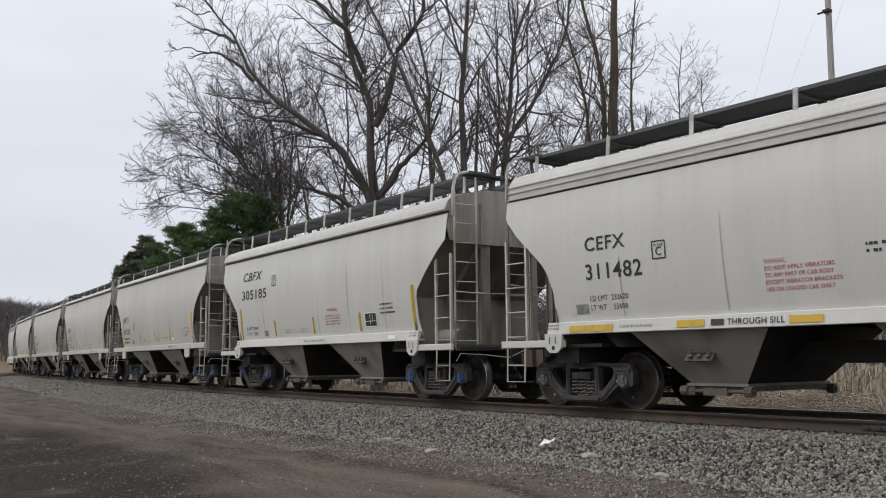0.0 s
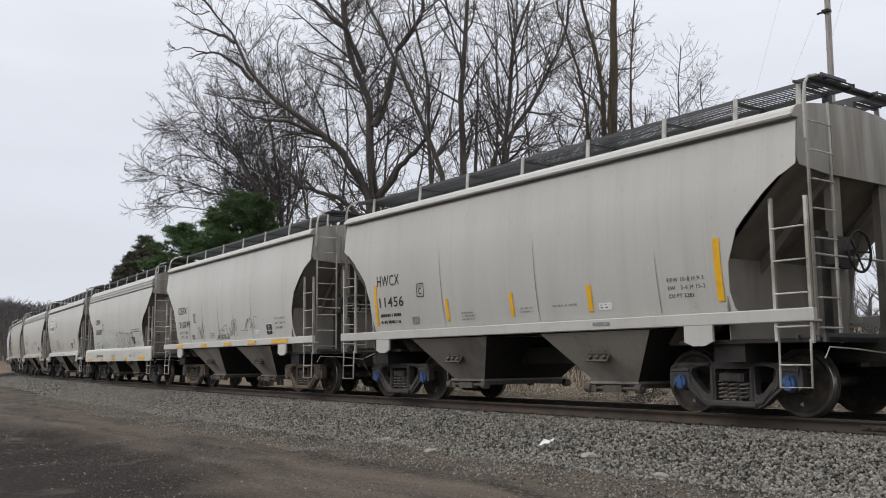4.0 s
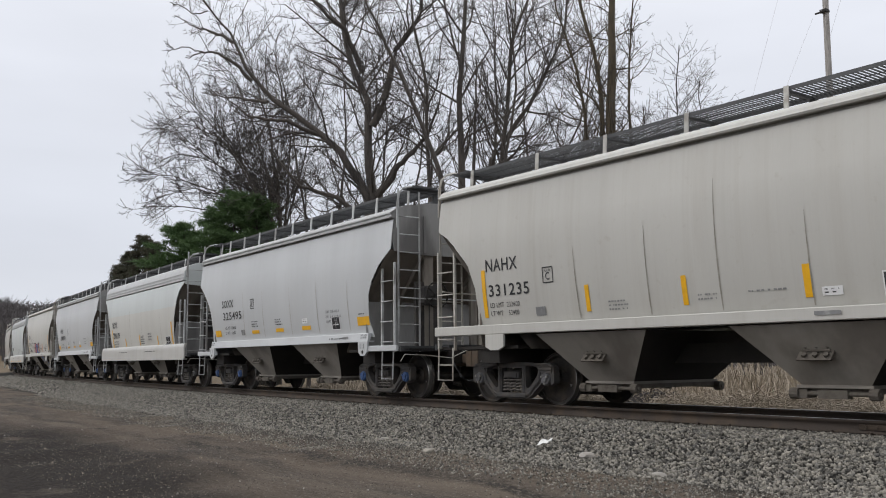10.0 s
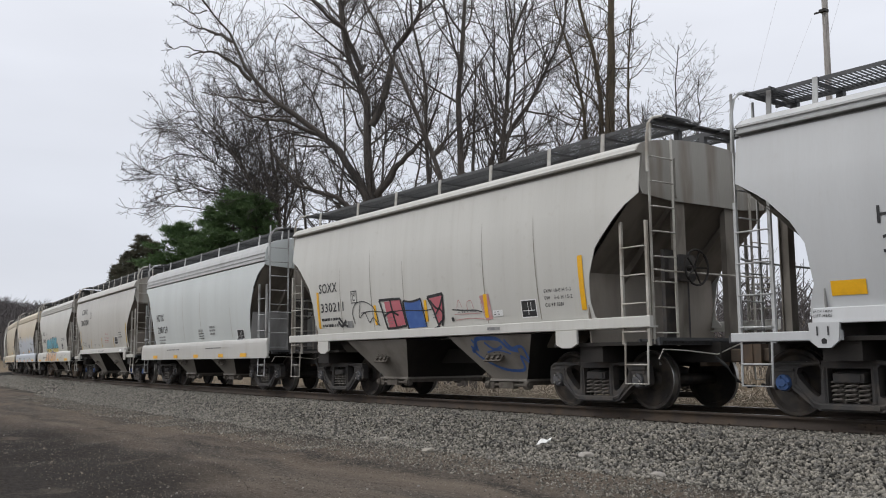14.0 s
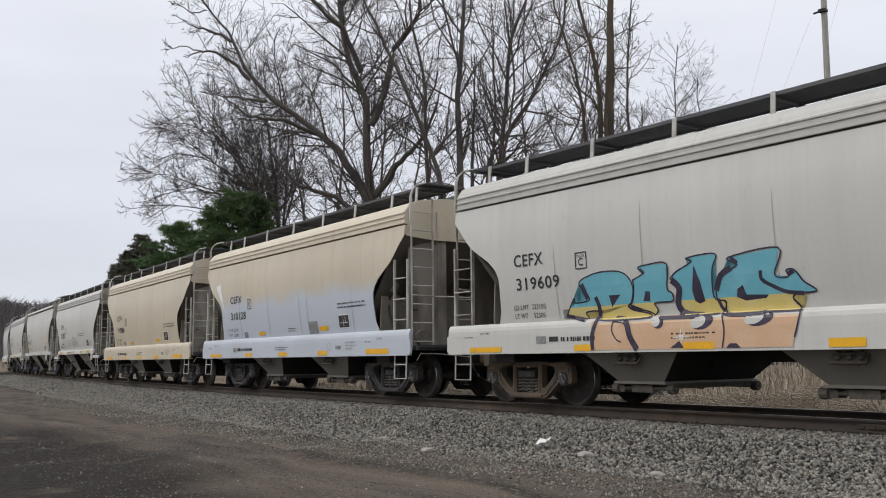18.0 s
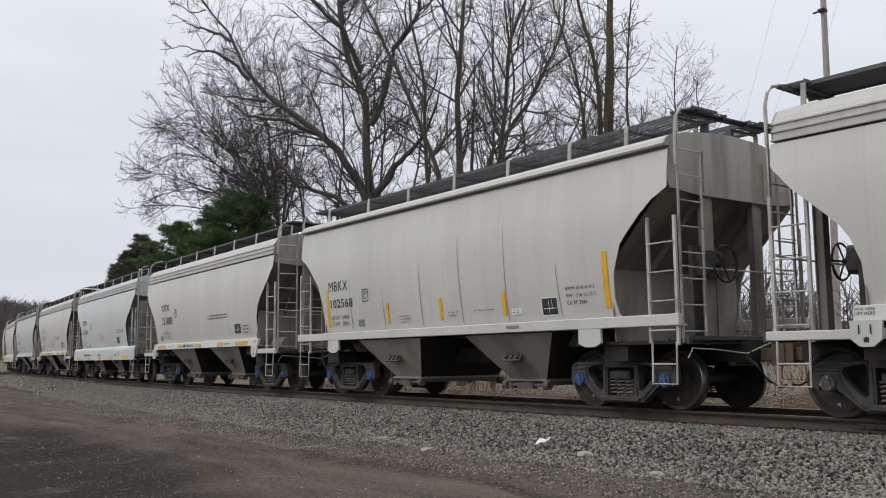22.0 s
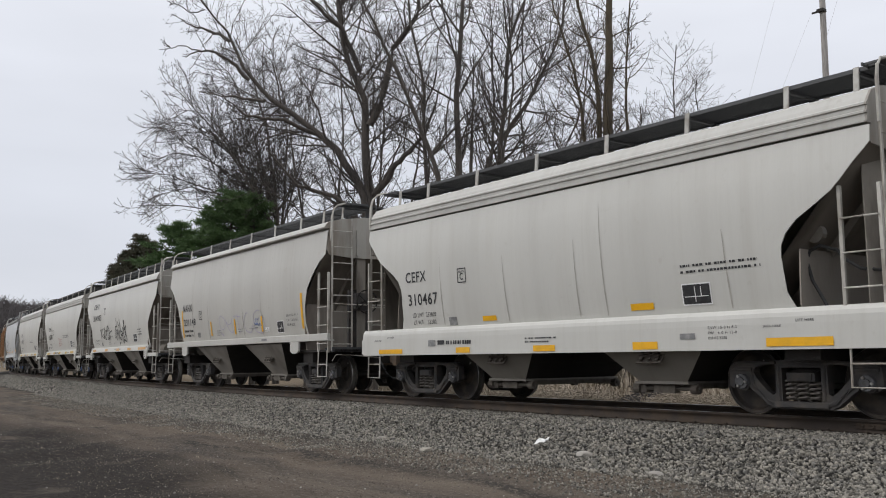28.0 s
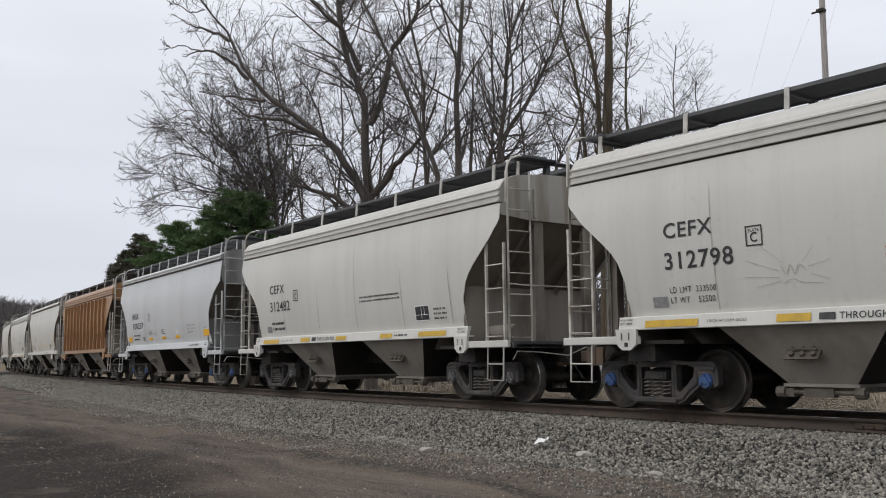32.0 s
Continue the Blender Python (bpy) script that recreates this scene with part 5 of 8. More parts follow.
def box_outline(car, x, z, w, h, mat):
    b = Build()
    t = 0.018
    for a0, a1, c0, c1 in ((0, w, 0, t), (0, w, h - t, h), (0, t, t, h - t), (w - t, w, t, h - t)):
        on_side(b, [(a0, c0), (a1, c0), (a1, c1), (a0, c1)], [(0, 1, 2, 3)], x, z, 0.002)
    on_side(b, *letters("C", 0.13), x + w / 2 - 0.055, z + 0.05, 0.002)
    on_side(b, *letters("PLATE", 0.042, 0.0, w - 0.09), x + 0.045, z + h - 0.085, 0.002)
    me = bpy.data.meshes.new("plate_mark")
    me.from_pydata(b.v, [], b.f)
    me.materials.append(mat)
    return part("plate_mark", me, car)


def inspection_panel(car, x, z, w=0.42, h=0.30):
    patch(car, "panel_border", x - 0.018, x + w + 0.018, z - 0.018, z + h + 0.018, M["label_white"], proud=-0.0015)
    p = patch(car, "inspection_panel", x, x + w, z, z + h, M["black"], label="black inspection stencil panel with white lines")
    b = Build()
    for a0, a1, c0, c1 in ((0.03, w - 0.03, h * 0.36, h * 0.40), (w * 0.44, w * 0.47, 0.03, h - 0.03), (w * 0.66, w * 0.69, h * 0.4, h - 0.03)):
        on_side(b, [(a0, c0), (a1, c0), (a1, c1), (a0, c1)], [(0, 1, 2, 3)], x, z, 0.004)
    me = bpy.data.meshes.new("panel_lines")
    me.from_pydata(b.v, [], b.f)
    me.materials.append(M["label_white"])
    part("panel_lines", me, p)


def stroke(b, pts, width):
    """A brush stroke through (x, z) points, as a ribbon on the side sheet."""
    pts = [Vector(p) for p in pts]
    smooth = []
    for i in range(len(pts) - 1):
        a, p, q, d = pts[max(i - 1, 0)], pts[i], pts[i + 1], pts[min(i + 2, len(pts) - 1)]
        for k in range(5):
            t = k / 5
            smooth.append(0.5 * ((2 * p) + (q - a) * t + (2 * a - 5 * p + 4 * q - d) * t * t + (3 * p - a - 3 * q + d) * t ** 3))
    smooth.append(pts[-1])
    ring = []
    for i, p in enumerate(smooth):
        d = smooth[min(i + 1, len(smooth) - 1)] - smooth[max(i - 1, 0)]
        d = d.normalized() if d.length else Vector((1, 0))
        n = Vector((-d.y, d.x)) * width / 2
        ring += [tuple(p + n), tuple(p - n)]
    on_side(b, ring, [(2 * i, 2 * i + 1, 2 * i + 3, 2 * i + 2) for i in range(len(smooth) - 1)], 0, 0, 0.003)


def scrawl(car, x0, x1, z0, z1, mat, seed, count, width=0.02, label=""):
    """Spray-painted tags: loops and strokes side by side."""
    rnd = random.Random(seed)
    b = Build()
    step = (x1 - x0) / count
    for i in range(count):
        x = x0 + i * step
        h = (z1 - z0)
        pts = [(x + step * rnd.uniform(0, 1.1), z0 + h * rnd.uniform(0, 1)) for _ in range(rnd.randint(4, 6))]
        pts[0] = (x + 0.1 * step, z0 + h * rnd.choice((0.05, 0.9)))
        pts[-1] = (x + 0.95 * step, z0 + h * rnd.choice((0.1, 0.85)))
        stroke(b, pts, width)
    me = bpy.data.meshes.new("graffiti")
    me.from_pydata(b.v, [], b.f)
    me.materials.append(mat)
    return part("graffiti", me, car, label)


def hopper_car(kind, coat, mark, number, caps="grey", frame_mat="truck", split=None, sill_coat=None, side_coat=None, label=""):
    """A covered hopper car with all its parts. Its origin lies at rail height in its middle; x points ahead."""
    k = KINDS[kind]
    car = new("covered_hopper")
    tagged(car, label, "hopper car", "hopper cars of the train")
    p, s = [M[coat]], [M[sill_coat or coat]]
    side_mats = [M[side_coat or coat]] + ([M[split[1]]] if split else [])
    side = shared(("side", kind, side_coat or coat, split), lambda: body_side(kind, side_mats, split[0] if split else None))
    roof = shared(("roof", kind, coat), lambda: roof_mesh(kind, [M["roof_dim"]] if coat in ("white", "grey") else [M["roof_cream"]] if coat == "cream" else p))
    end_coat = [M["end_mottled_grey" if coat in ("grey", "white") else "end_dirt"]]
    ends = shared(("end", kind, coat), lambda: end_sheet(kind, [M["end_mottled_grey"]] if coat == "grey" else [M["end_paint"]] if coat == "cream" else p))
    slope = shared(("slope", kind, coat), lambda: slope_sheet(kind, [M["shaded_dirt"]]))
    sill = shared(("sill", kind, coat, sill_coat), lambda: side_sill(kind, s))
    spine = shared("spine", lambda: centre_sill([M["shaded_grime"]]))
    bay = shared(("bay", kind, coat), lambda: bay_mesh(kind, [M["bay_drab"] if k["sill"] != "deep" else M["shade"], M["shaded_grime"]]))
    gate = shared("gate", lambda: gate_mesh([M["bracket"]]))
    vib = shared("vib", lambda: vibrator_mesh([M["bracket"]]))
    board = shared(("board", kind), lambda: board_mesh(kind, [M["grating"]]))
    post = shared(("post", coat, kind), lambda: board_post(kind, [M["ladder_grey" if coat in ("white", "grey") else "post"]]))
    bracket = shared(("bracket", kind), lambda: board_bracket(kind, [M["grating"]]))
    eboard = shared(("eboard", kind), lambda: end_board(kind, [M["grating"]]))
    lad = [M["ladder_grey" if coat in ("white", "grey") else "ladder"]]
    hatch = shared(("hatch", coat), lambda: hatch_mesh(p))
    long_st = shared(("stile", coat, kind in "SBN"), lambda: stile_mesh(1.0, 4.38 if kind in "SBN" else 4.14, lad))
    short_st = shared(("stile2", coat, kind), lambda: stile_mesh(1.0, 2.85, lad))
    rung = shared(("rung", coat), lambda: rung_mesh(0.52, lad))
    rung2 = shared(("rung2", coat), lambda: rung_mesh(0.50, lad))
    e = k["end"]
    for turn in (None, TURNED):
        part("body_side", side, car, at=turn)
        part("side_sill", sill, car, at=turn)
        part("running_board", board, car, "galvanised steel grating running board", at=turn)
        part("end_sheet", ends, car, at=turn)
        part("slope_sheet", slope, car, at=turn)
        part("lower_end_panel", shared(("epanel", coat), lambda: end_panel(end_coat)), car, at=turn)
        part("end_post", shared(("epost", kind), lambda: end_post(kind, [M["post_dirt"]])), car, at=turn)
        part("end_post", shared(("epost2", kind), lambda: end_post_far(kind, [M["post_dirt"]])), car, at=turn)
        part("end_handrail", shared(("erail", kind, coat), lambda: end_rail(kind, lad)), car, at=turn)
        part("crossover_platform", shared("xplat", lambda: platform([M["grating"]])), car, at=turn)
        part("coupler", shared("coupler", lambda: coupler([M["truck_rust"]])), car, "rusty cast steel coupler", at=turn)
        part("air_hose", shared("hose", lambda: hose([M["rubber"]])), car, "black rubber air hose", at=turn)
        part("uncoupling_lever", shared("ulever", lambda: uncoupling_lever([M["ladder"]])), car, at=turn)
        part("end_board", eboard, car, at=(turn or pose(0, 0, 0)) @ pose(e + 0.02, 0, 0))
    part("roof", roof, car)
    part("trough_hatch", hatch, car)
    part("centre_sill", spine, car, "grimy steel underframe")
    part("brake_wheel", shared("bwheel", lambda: brake_wheel([M["shaded_grime"]])), car, "black hand brake wheel", at=None if kind in "SHN" else TURNED)
    part("brake_housing", shared("bhouse", lambda: brake_housing([M["truck"]])), car, at=None if kind in "SHN" else TURNED)
    part("brake_reservoir", shared("btank", lambda: brake_tank([M["shaded_dirt"]])), car, at=TURNED if kind in "SHN" else None)
    if kind == "F":
        pipe = [M["rubber"]]
        part("brake_hose", shared("pipe1", lambda: Build().tube([(4.67, -1.30, 2.18), (4.53, -1.31, 2.12), (4.49, -1.32, 2.0), (4.56, -1.33, 1.74), (4.74, -1.34, 1.42)], 0.022, 6).tube([(4.67, -1.30, 2.18), (4.89, -1.29, 2.10), (4.96, -1.28, 1.99), (5.17, -1.27, 1.85), (5.48, -1.25, 1.80)], 0.022, 6).mesh("brake_hose", pipe)), car, "black looped brake hose")
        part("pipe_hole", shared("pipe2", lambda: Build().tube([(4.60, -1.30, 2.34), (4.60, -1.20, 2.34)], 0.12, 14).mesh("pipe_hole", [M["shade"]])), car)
    if kind == "O":
        rib = shared("rib", lambda: Build().box(-0.05, 0.05, -1.70, -1.58, 1.35, 3.48, cut=0.02).mesh("side_rib", p))
        for i in range(12):
            part("side_rib", rib, car, at=pose(-4.4 + i * 0.8, 0, 0))
    for x in {"deep": (-1.57, 1.93), "band": (-1.80, 1.93), "bar": (-1.88, 1.93)}[k["sill"]]:
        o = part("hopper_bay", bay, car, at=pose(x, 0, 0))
        part("outlet_gate", gate, o)
        if k["sill"] == "deep":
            part("vibrator_bracket", vib, o, at=pose(0, -1.355, 0.80, -31))
        else:
            for turn in (pose(-0.06, -1.285, 0.85, -33), pose(0.06, 1.285, 0.85, 33, 0, 180)):
                part("vibrator_bracket", vib, o, at=turn)
    for x in k["posts"]:
        for turn in (pose(x, 0, 0), pose(x, 0, 0) @ TURNED):
            o = part("board_post", post, car, at=turn)
            part("board_bracket", bracket, o, "dark steel bracket")
    # ladders: one on the end and one on the side at each corner
    for sx in (-1, 1):
        for sy in (-1, 1):
            o = part("end_ladder", long_st, car, at=pose(sx * (e + 0.09), sy * 1.47, 0, 0, 0, 90 if sy < 0 else -90))
            part("stile", long_st, o, at=pose(0.52, 0, -0.03))
            for i in range(8 if sy < 0 else 4):
                part("rung", rung, o, at=pose(0, 0, 1.16 + i * (0.375 if sy < 0 else 0.75)))
            o = part("side_ladder", short_st, car, at=pose(sx * (e - 0.44) if sy * sx < 0 else sx * (e + 0.06), sy * 1.555, 0, 0, 0, 0 if sy < 0 else 180))
            part("stile", short_st, o, at=pose(0.50, 0, -0.03))
            for i in range(4):
                part("rung", rung2, o, at=pose(0, 0, 1.18 + i * 0.42))
            part("stirrup_step", shared(("step", coat), lambda: step_mesh(lad)), car, at=pose(sx * (e - 0.18), 0, 0, 0, 0, 0 if sy < 0 else 180))
        for turn in (None, TURNED):
            part("roof_grab_iron", shared(("grab", kind, coat, sx), lambda: grab_iron(kind, sx, lad)), car, at=turn)
    # trucks
    axles = []
    cap = M["cap_blue"] if caps == "blue" else M["cap_grey"]
    for sx in (-1, 1):
        truck = part("truck", shared("bolster", lambda: bolster([M["truck"]])), car, "cast steel two-axle truck", at=pose(sx * k["w"], 0, 0))
        for turn in (None, TURNED):
            part("side_frame", shared(("sframe", frame_mat), lambda: side_frame([M[frame_mat]])), truck, at=turn)
            for sp in (-0.17, 0.0, 0.17):
                part("spring", shared(("spring", frame_mat), lambda: springs([M["coil"]])), truck, at=(turn or pose(0, 0, 0)) @ pose(sp, 0, 0))
        for ax in (-0.889, 0.889):
            w = part("wheelset", shared(("wheelset", caps), lambda: wheelset(cap)), truck, caps + "-capped steel wheelset", at=pose(ax, 0, 0.457))
            axles.append((w, sx * k["w"], ax))
    return car, axles



# where each kind carries its lettering: (x, height of the foot, size, width)
MARK_AT = {"A": (-3.75, 2.48, 0.22, 0.82), "S": (-3.77, 2.34, 0.21, 0.84), "H": (-4.24, 2.35, 0.22, 0.84), "B": (-4.16, 3.0, 0.24, 1.25), "F": (-4.11, 2.31, 0.21, 0.69), "N": (-4.02, 2.19, 0.23, 0.80)}
NUMBER_AT = {"A": (-3.76, 2.03, 0.25, 1.13), "S": (-3.73, 1.985, 0.22, 1.36), "H": (-4.19, 1.905, 0.21, 1.05), "B": (-4.21, 2.49, 0.26, 1.62), "F": (-4.06, 1.85, 0.23, 0.97), "N": (-3.96, 1.77, 0.23, 1.08)}
PLATE_AT = {"A": (-2.42, 2.24), "S": (-1.71, 2.22), "H": (-2.79, 2.05), "B": (-2.25, 2.77), "F": (-2.42, 2.20), "N": None}
WEIGHT_AT = {"A": (-3.72, 1.70), "S": (-3.63, 1.72), "H": (-4.19, 1.71), "B": (-4.02, 1.66), "F": (-3.96, 1.62), "N": None}
PANEL_AT = {"A": (2.92, 1.56), "S": (2.95, 1.52), "H": (2.92, 1.51), "B": (2.53, 1.55), "F": (2.70, 1.53), "N": (3.5, 1.40)}
MARK_FOR = {"310783": (-3.7, 2.48, 0.21, 0.89), "311860": (-3.95, 2.47, 0.20, 0.90), "314903": (-4.23, 3.05, 0.22, 1.04), "319609": (-3.87, 2.35, 0.21, 0.71), "310086": (-3.62, 2.40, 0.20, 0.79), "310128": (-3.62, 2.40, 0.20, 0.79), "300036": (-3.85, 2.47, 0.21, 0.86)}
NUMBER_FOR = {"310783": (-3.69, 2.04, 0.22, 1.14), "311860": (-3.93, 2.04, 0.21, 1.10), "314903": (-4.25, 2.54, 0.25, 1.49), "319609": (-3.84, 1.95, 0.21, 1.03), "310086": (-3.63, 1.94, 0.21, 1.05), "310128": (-3.63, 1.94, 0.21, 1.05), "300036": (-3.82, 2.03, 0.21, 1.33), "102568": (-4.19, 1.965, 0.20, 0.98)}
# yellow on the side sheet: (x0, x1, z0, z1)
YELLOW = {
    "S": [(-4.42, -3.98, 1.53, 1.71), (-1.72, -1.24, 1.55, 1.64), (-0.16, 0.30, 1.55, 1.64), (1.36, 1.84, 1.55, 1.65), (4.14, 4.66, 1.56, 1.75)],
    "H": [(-4.37, -4.27, 1.54, 2.39), (-1.86, -1.77, 1.54, 1.96), (0.02, 0.11, 1.54, 1.96), (1.90, 2.0, 1.54, 1.96), (4.36, 4.47, 1.56, 2.42)],
    "B": [(-4.40, -4.31, 1.40, 2.27), (-2.20, -2.12, 1.45, 1.86), (0.0, 0.08, 1.45, 1.86), (2.24, 2.32, 1.45, 1.86), (4.44, 4.54, 1.45, 2.31)],
    "F": [(-1.80, -1.42, 1.47, 1.56), (1.71, 2.15, 1.49, 1.59)],
    "N": [(-4.10, -4.0, 1.42, 2.12), (-2.06, -1.96, 1.42, 1.74), (0.03, 0.12, 1.42, 1.82), (2.44, 2.53, 1.42, 1.72), (4.18, 4.29, 1.42, 2.16)],
    "A": [],
}
# yellow on the sill
SILL_YELLOW = {
    "A": [(-4.16, -3.24, 1.225, 1.325), (-2.04, -1.57, 1.235, 1.335), (-0.28, 0.19, 1.235, 1.33), (1.63, 2.09, 1.235, 1.33), (3.07, 4.0, 1.235, 1.335)],
    "F": [(-5.10, -4.24, 0.91, 1.0), (-2.48, -2.07, 0.91, 1.01), (-0.37, 0.15, 0.91, 1.01), (1.80, 2.27, 0.91, 1.02), (4.04, 4.96, 0.92, 1.03)],
}
SILL_ONLY = {
    "H": [(-4.3, -3.7, 1.27, 1.36), (-2.0, -1.5, 1.27, 1.36), (0.0, 0.5, 1.27, 1.36), (1.8, 2.3, 1.27, 1.36), (3.4, 4.4, 1.27, 1.36)],
    "B": [(-4.3, -3.7, 1.235, 1.325), (-2.0, -1.5, 1.235, 1.325), (0.0, 0.5, 1.235, 1.325), (1.8, 2.3, 1.235, 1.325), (3.4, 4.4, 1.235, 1.325)],
    "N": [(-4.3, -3.8, 0.92, 1.02), (-2.0, -1.6, 0.92, 1.02), (0.0, 0.4, 0.92, 1.02), (2.2, 2.6, 0.92, 1.02), (3.9, 4.4, 0.92, 1.02)],
}
WEIGHTS = {"311482": ("232600", "53400"), "305185": ("233600", "52400"), "11752": ("232000", "54000"), "310749": ("233600", "52400"), "310783": ("232700", "53300"),
           "102480": ("233700", "52300"), "312403": ("233500", "52500"), "331235": ("232600", "53400"), "325495": ("234600", "51400"), "300030": ("234200", "51800"),
           "305100": ("233600", "52400"), "310128": ("233100", "52900"), "310086": ("232700", "53300"), "221800": ("233300", "52700"), "311860": ("232800", "53200"),
           "300036": ("234000", "52000"), "314903": ("231700", "54300"), "312798": ("233500", "52500"), "102568": ("234000", "52000"), "319609": ("223100", "52500"), "310467": ("232800", "53200")}
SEAMS = {"H": (-3.3, -2.01, -0.67, 0.65, 1.96, 3.29), "S": (-2.19, -0.91, 0.69, 2.19, 3.76), "B": (-2.9, -1.35, 0.25, 1.85, 3.4), "A": (-3.0, -1.2, 0.6, 2.4, 4.1), "F": (-2.9, -1.1, 0.7, 1.2, 3.4), "N": (-1.2, 0.45, 3.0), "O": ()}


def seam(car, x, top, rnd, mat):
    """A thin line of dirt that runs down a sheet's weld."""
    b = Build()
    zs = np.linspace(1.44, top, 7)
    w = [0.020, 0.026, 0.024, 0.020, 0.016, 0.012, 0.005]
    lean = rnd.uniform(0.0, 0.05)
    for i in range(6):
        a0, a1 = x - lean * i / 6, x - lean * (i + 1) / 6
        on_side(b, [(a0, zs[i]), (a0 + w[i], zs[i]), (a1 + w[i + 1], zs[i + 1]), (a1, zs[i + 1])], [(0, 1, 2, 3)], 0, 0, 0.0)
    me = bpy.data.meshes.new("seam")
    me.from_pydata(b.v, [], b.f)
    me.materials.append(mat)
    part("seam", me, car)


def lettering(car, kind, mark, number):
    """The marks, numbers, labels and reflectors that a car of this kind carries on its near side."""
    rnd = random.Random(int(number or 7))
    SKIN["sill"] = KINDS[kind]["sill"]
    for x in SEAMS[kind]:
        if rnd.random() < 0.85:
            seam(car, x + rnd.uniform(-0.08, 0.08), rnd.uniform(2.3, 3.3), rnd, M["seam_dark" if kind == "H" else "seam"])
    if kind == "O":
        return
    if mark and number != "102480":
        x, z, h, w = MARK_FOR.get(number, MARK_AT[kind])
        stencil(car, "reporting_mark", mark, x, z, h, M["black"], slant=0.2 if mark == "CBFX" and kind == "B" else 0.0, width=w)
        x, z, h, w = NUMBER_FOR.get(number, NUMBER_AT[kind])
        stencil(car, "car_number", number, x, z, h, M["black"], width=w * (0.86 if len(number) == 5 else 1))
    if PLATE_AT[kind]:
        box_outline(car, *((-2.27, 2.23) if number == "311860" else PLATE_AT[kind]), 0.25, 0.27, M["black"])
    if WEIGHT_AT[kind]:
        x, z = WEIGHT_AT[kind]
        if number in WEIGHTS:
            stencil(car, "load_limit", "LD LMT  " + WEIGHTS[number][0], x, z, 0.085, M["black"])
            stencil(car, "light_weight", "LT WT    " + WEIGHTS[number][1], x, z - 0.145, 0.085, M["black"])
        else:
            bars(car, "weight_lines", x, z, 0.85, 2, M["black"], 0.075, 0.14)
        patch(car, "test_mark", (x - 0.32) if kind == "A" else x + 1.16, (x - 0.06) if kind == "A" else x + 1.40, z - 0.19, z - 0.04, M["faint"])
    if not (kind == "S" and number != "325495") and not number.startswith("11"):
        inspection_panel(car, *PANEL_AT[kind], 0.46 if kind in "ABFN" else 0.36, 0.27)
    on_sill = number in ("310749", "314903", "298159")
    for x0, x1, z0, z1 in ([] if on_sill or (kind == "F" and number not in ("310128", "310086", "310467")) else YELLOW[kind]):
        patch(car, "reflector", x0, x1, z0, z1, M["mustard" if kind == "B" else "yellow"], label="yellow reflective strip", proud=0.002)
    for x0, x1, z0, z1 in (SILL_ONLY[kind] if on_sill else SILL_YELLOW.get(kind, [])):
        patch(car, "reflector", x0, x1, z0, z1, M["mustard" if kind == "A" else "amber" if number == "314903" else "yellow"], sill=True, label="yellow reflective strip", proud=0.002)
    if KINDS[kind]["sill"] == "band":
        for x in (-4.5, 4.5):
            stencil(car, "jack_lettering", "JACK HERE", x - 0.15, 1.325, 0.034, M["black"], width=0.25)
            stencil(car, "lift_lettering", "LIFT HERE", x - 0.14, 1.275, 0.034, M["black"], width=0.24)
            for q in (-0.09, 0.05):
                patch(car, "jack_mark", x + q, x + q + 0.018, 1.05, 1.16, M["black"], proud=0.001)
            b = Build().prism([(x - 0.03, 0.95), (x + 0.03, 0.95), (x + 0.035, 1.0), (x, 1.02), (x - 0.035, 1.0)], -1.629, -1.60, "y")
            part("jacking_hole", b.mesh("jacking_hole", [M["rubber"]]), car)
    if number in ("311482", "312403", "312825", "311505", "312798", "311860"):
        for i, (text, w) in enumerate((("WARNING", 0.30), ("DO NOT APPLY VIBRATORS", 0.97), ("TO ANY PART OF CAR BODY", 0.95), ("EXCEPT VIBRATOR BRACKETS", 1.05), ("USE ON LOADED CAR ONLY", 0.95))):
            stencil(car, "warning_word", text, -0.6, 2.02 - i * 0.092, 0.055, M["red"], width=w)
    if kind == "A":
        bars(car, "small_print", 0.78, 2.12, 1.65, 2, M["black"], 0.045, 0.085)
        bars(car, "small_print", 3.55, 1.74, 0.5, 3, M["black"], 0.045, 0.09)
        stencil(car, "sill_lettering", "2 INCH HF COMP SHOES", -3.10, 1.265, 0.04, M["black"], width=0.62)
        bars(car, "sill_print", 2.20, 1.27, 0.5, 1, M["black"], 0.04, sill=True)
        stencil(car, "sill_lettering", "THROUGH SILL", -1.20, 1.245, 0.085, M["black"], sill=True, width=0.86)
        patch(car, "maker_mark", -1.46, -1.25, 1.245, 1.33, M["black"], sill=True, proud=0.002)
    elif kind == "S":
        for x in (-1.71, -0.18):
            bars(car, "small_print", x, 1.86, 0.45, 3, M["black"], 0.03, 0.065)
        patch(car, "white_label", 1.41, 1.69, 1.71, 1.83, M["label_white"], label="white instruction label", proud=0.001)
        bars(car, "small_print", 1.44, 1.79, 0.22, 2, M["black"], 0.02, 0.045)
        for i, text in enumerate(("EXW  10-8  H 8-9", "EW   6-6  H 14-11", "CU FT  3282")):
            stencil(car, "dimension_print", text, 2.67, 1.90 - i * 0.115, 0.062, M["black"], width=(0.66, 0.72, 0.48)[i])
        bars(car, "small_print", 4.22, 1.80, 0.30, 1, M["black"], 0.03)
        patch(car, "sill_label", 3.52, 3.80, 1.28, 1.33, M["faint"], sill=True, proud=0.001)
        bars(car, "sill_print", 2.9, 1.28, 0.9, 1, M["black"], 0.04, sill=True)
    elif kind == "H":
        for x, w, n in ((-1.39, 0.45, 3), (0.28, 0.4, 2), (1.09, 0.7, 1)):
            bars(car, "small_print", x, 1.66, w, n, M["faint"], 0.03, 0.06)
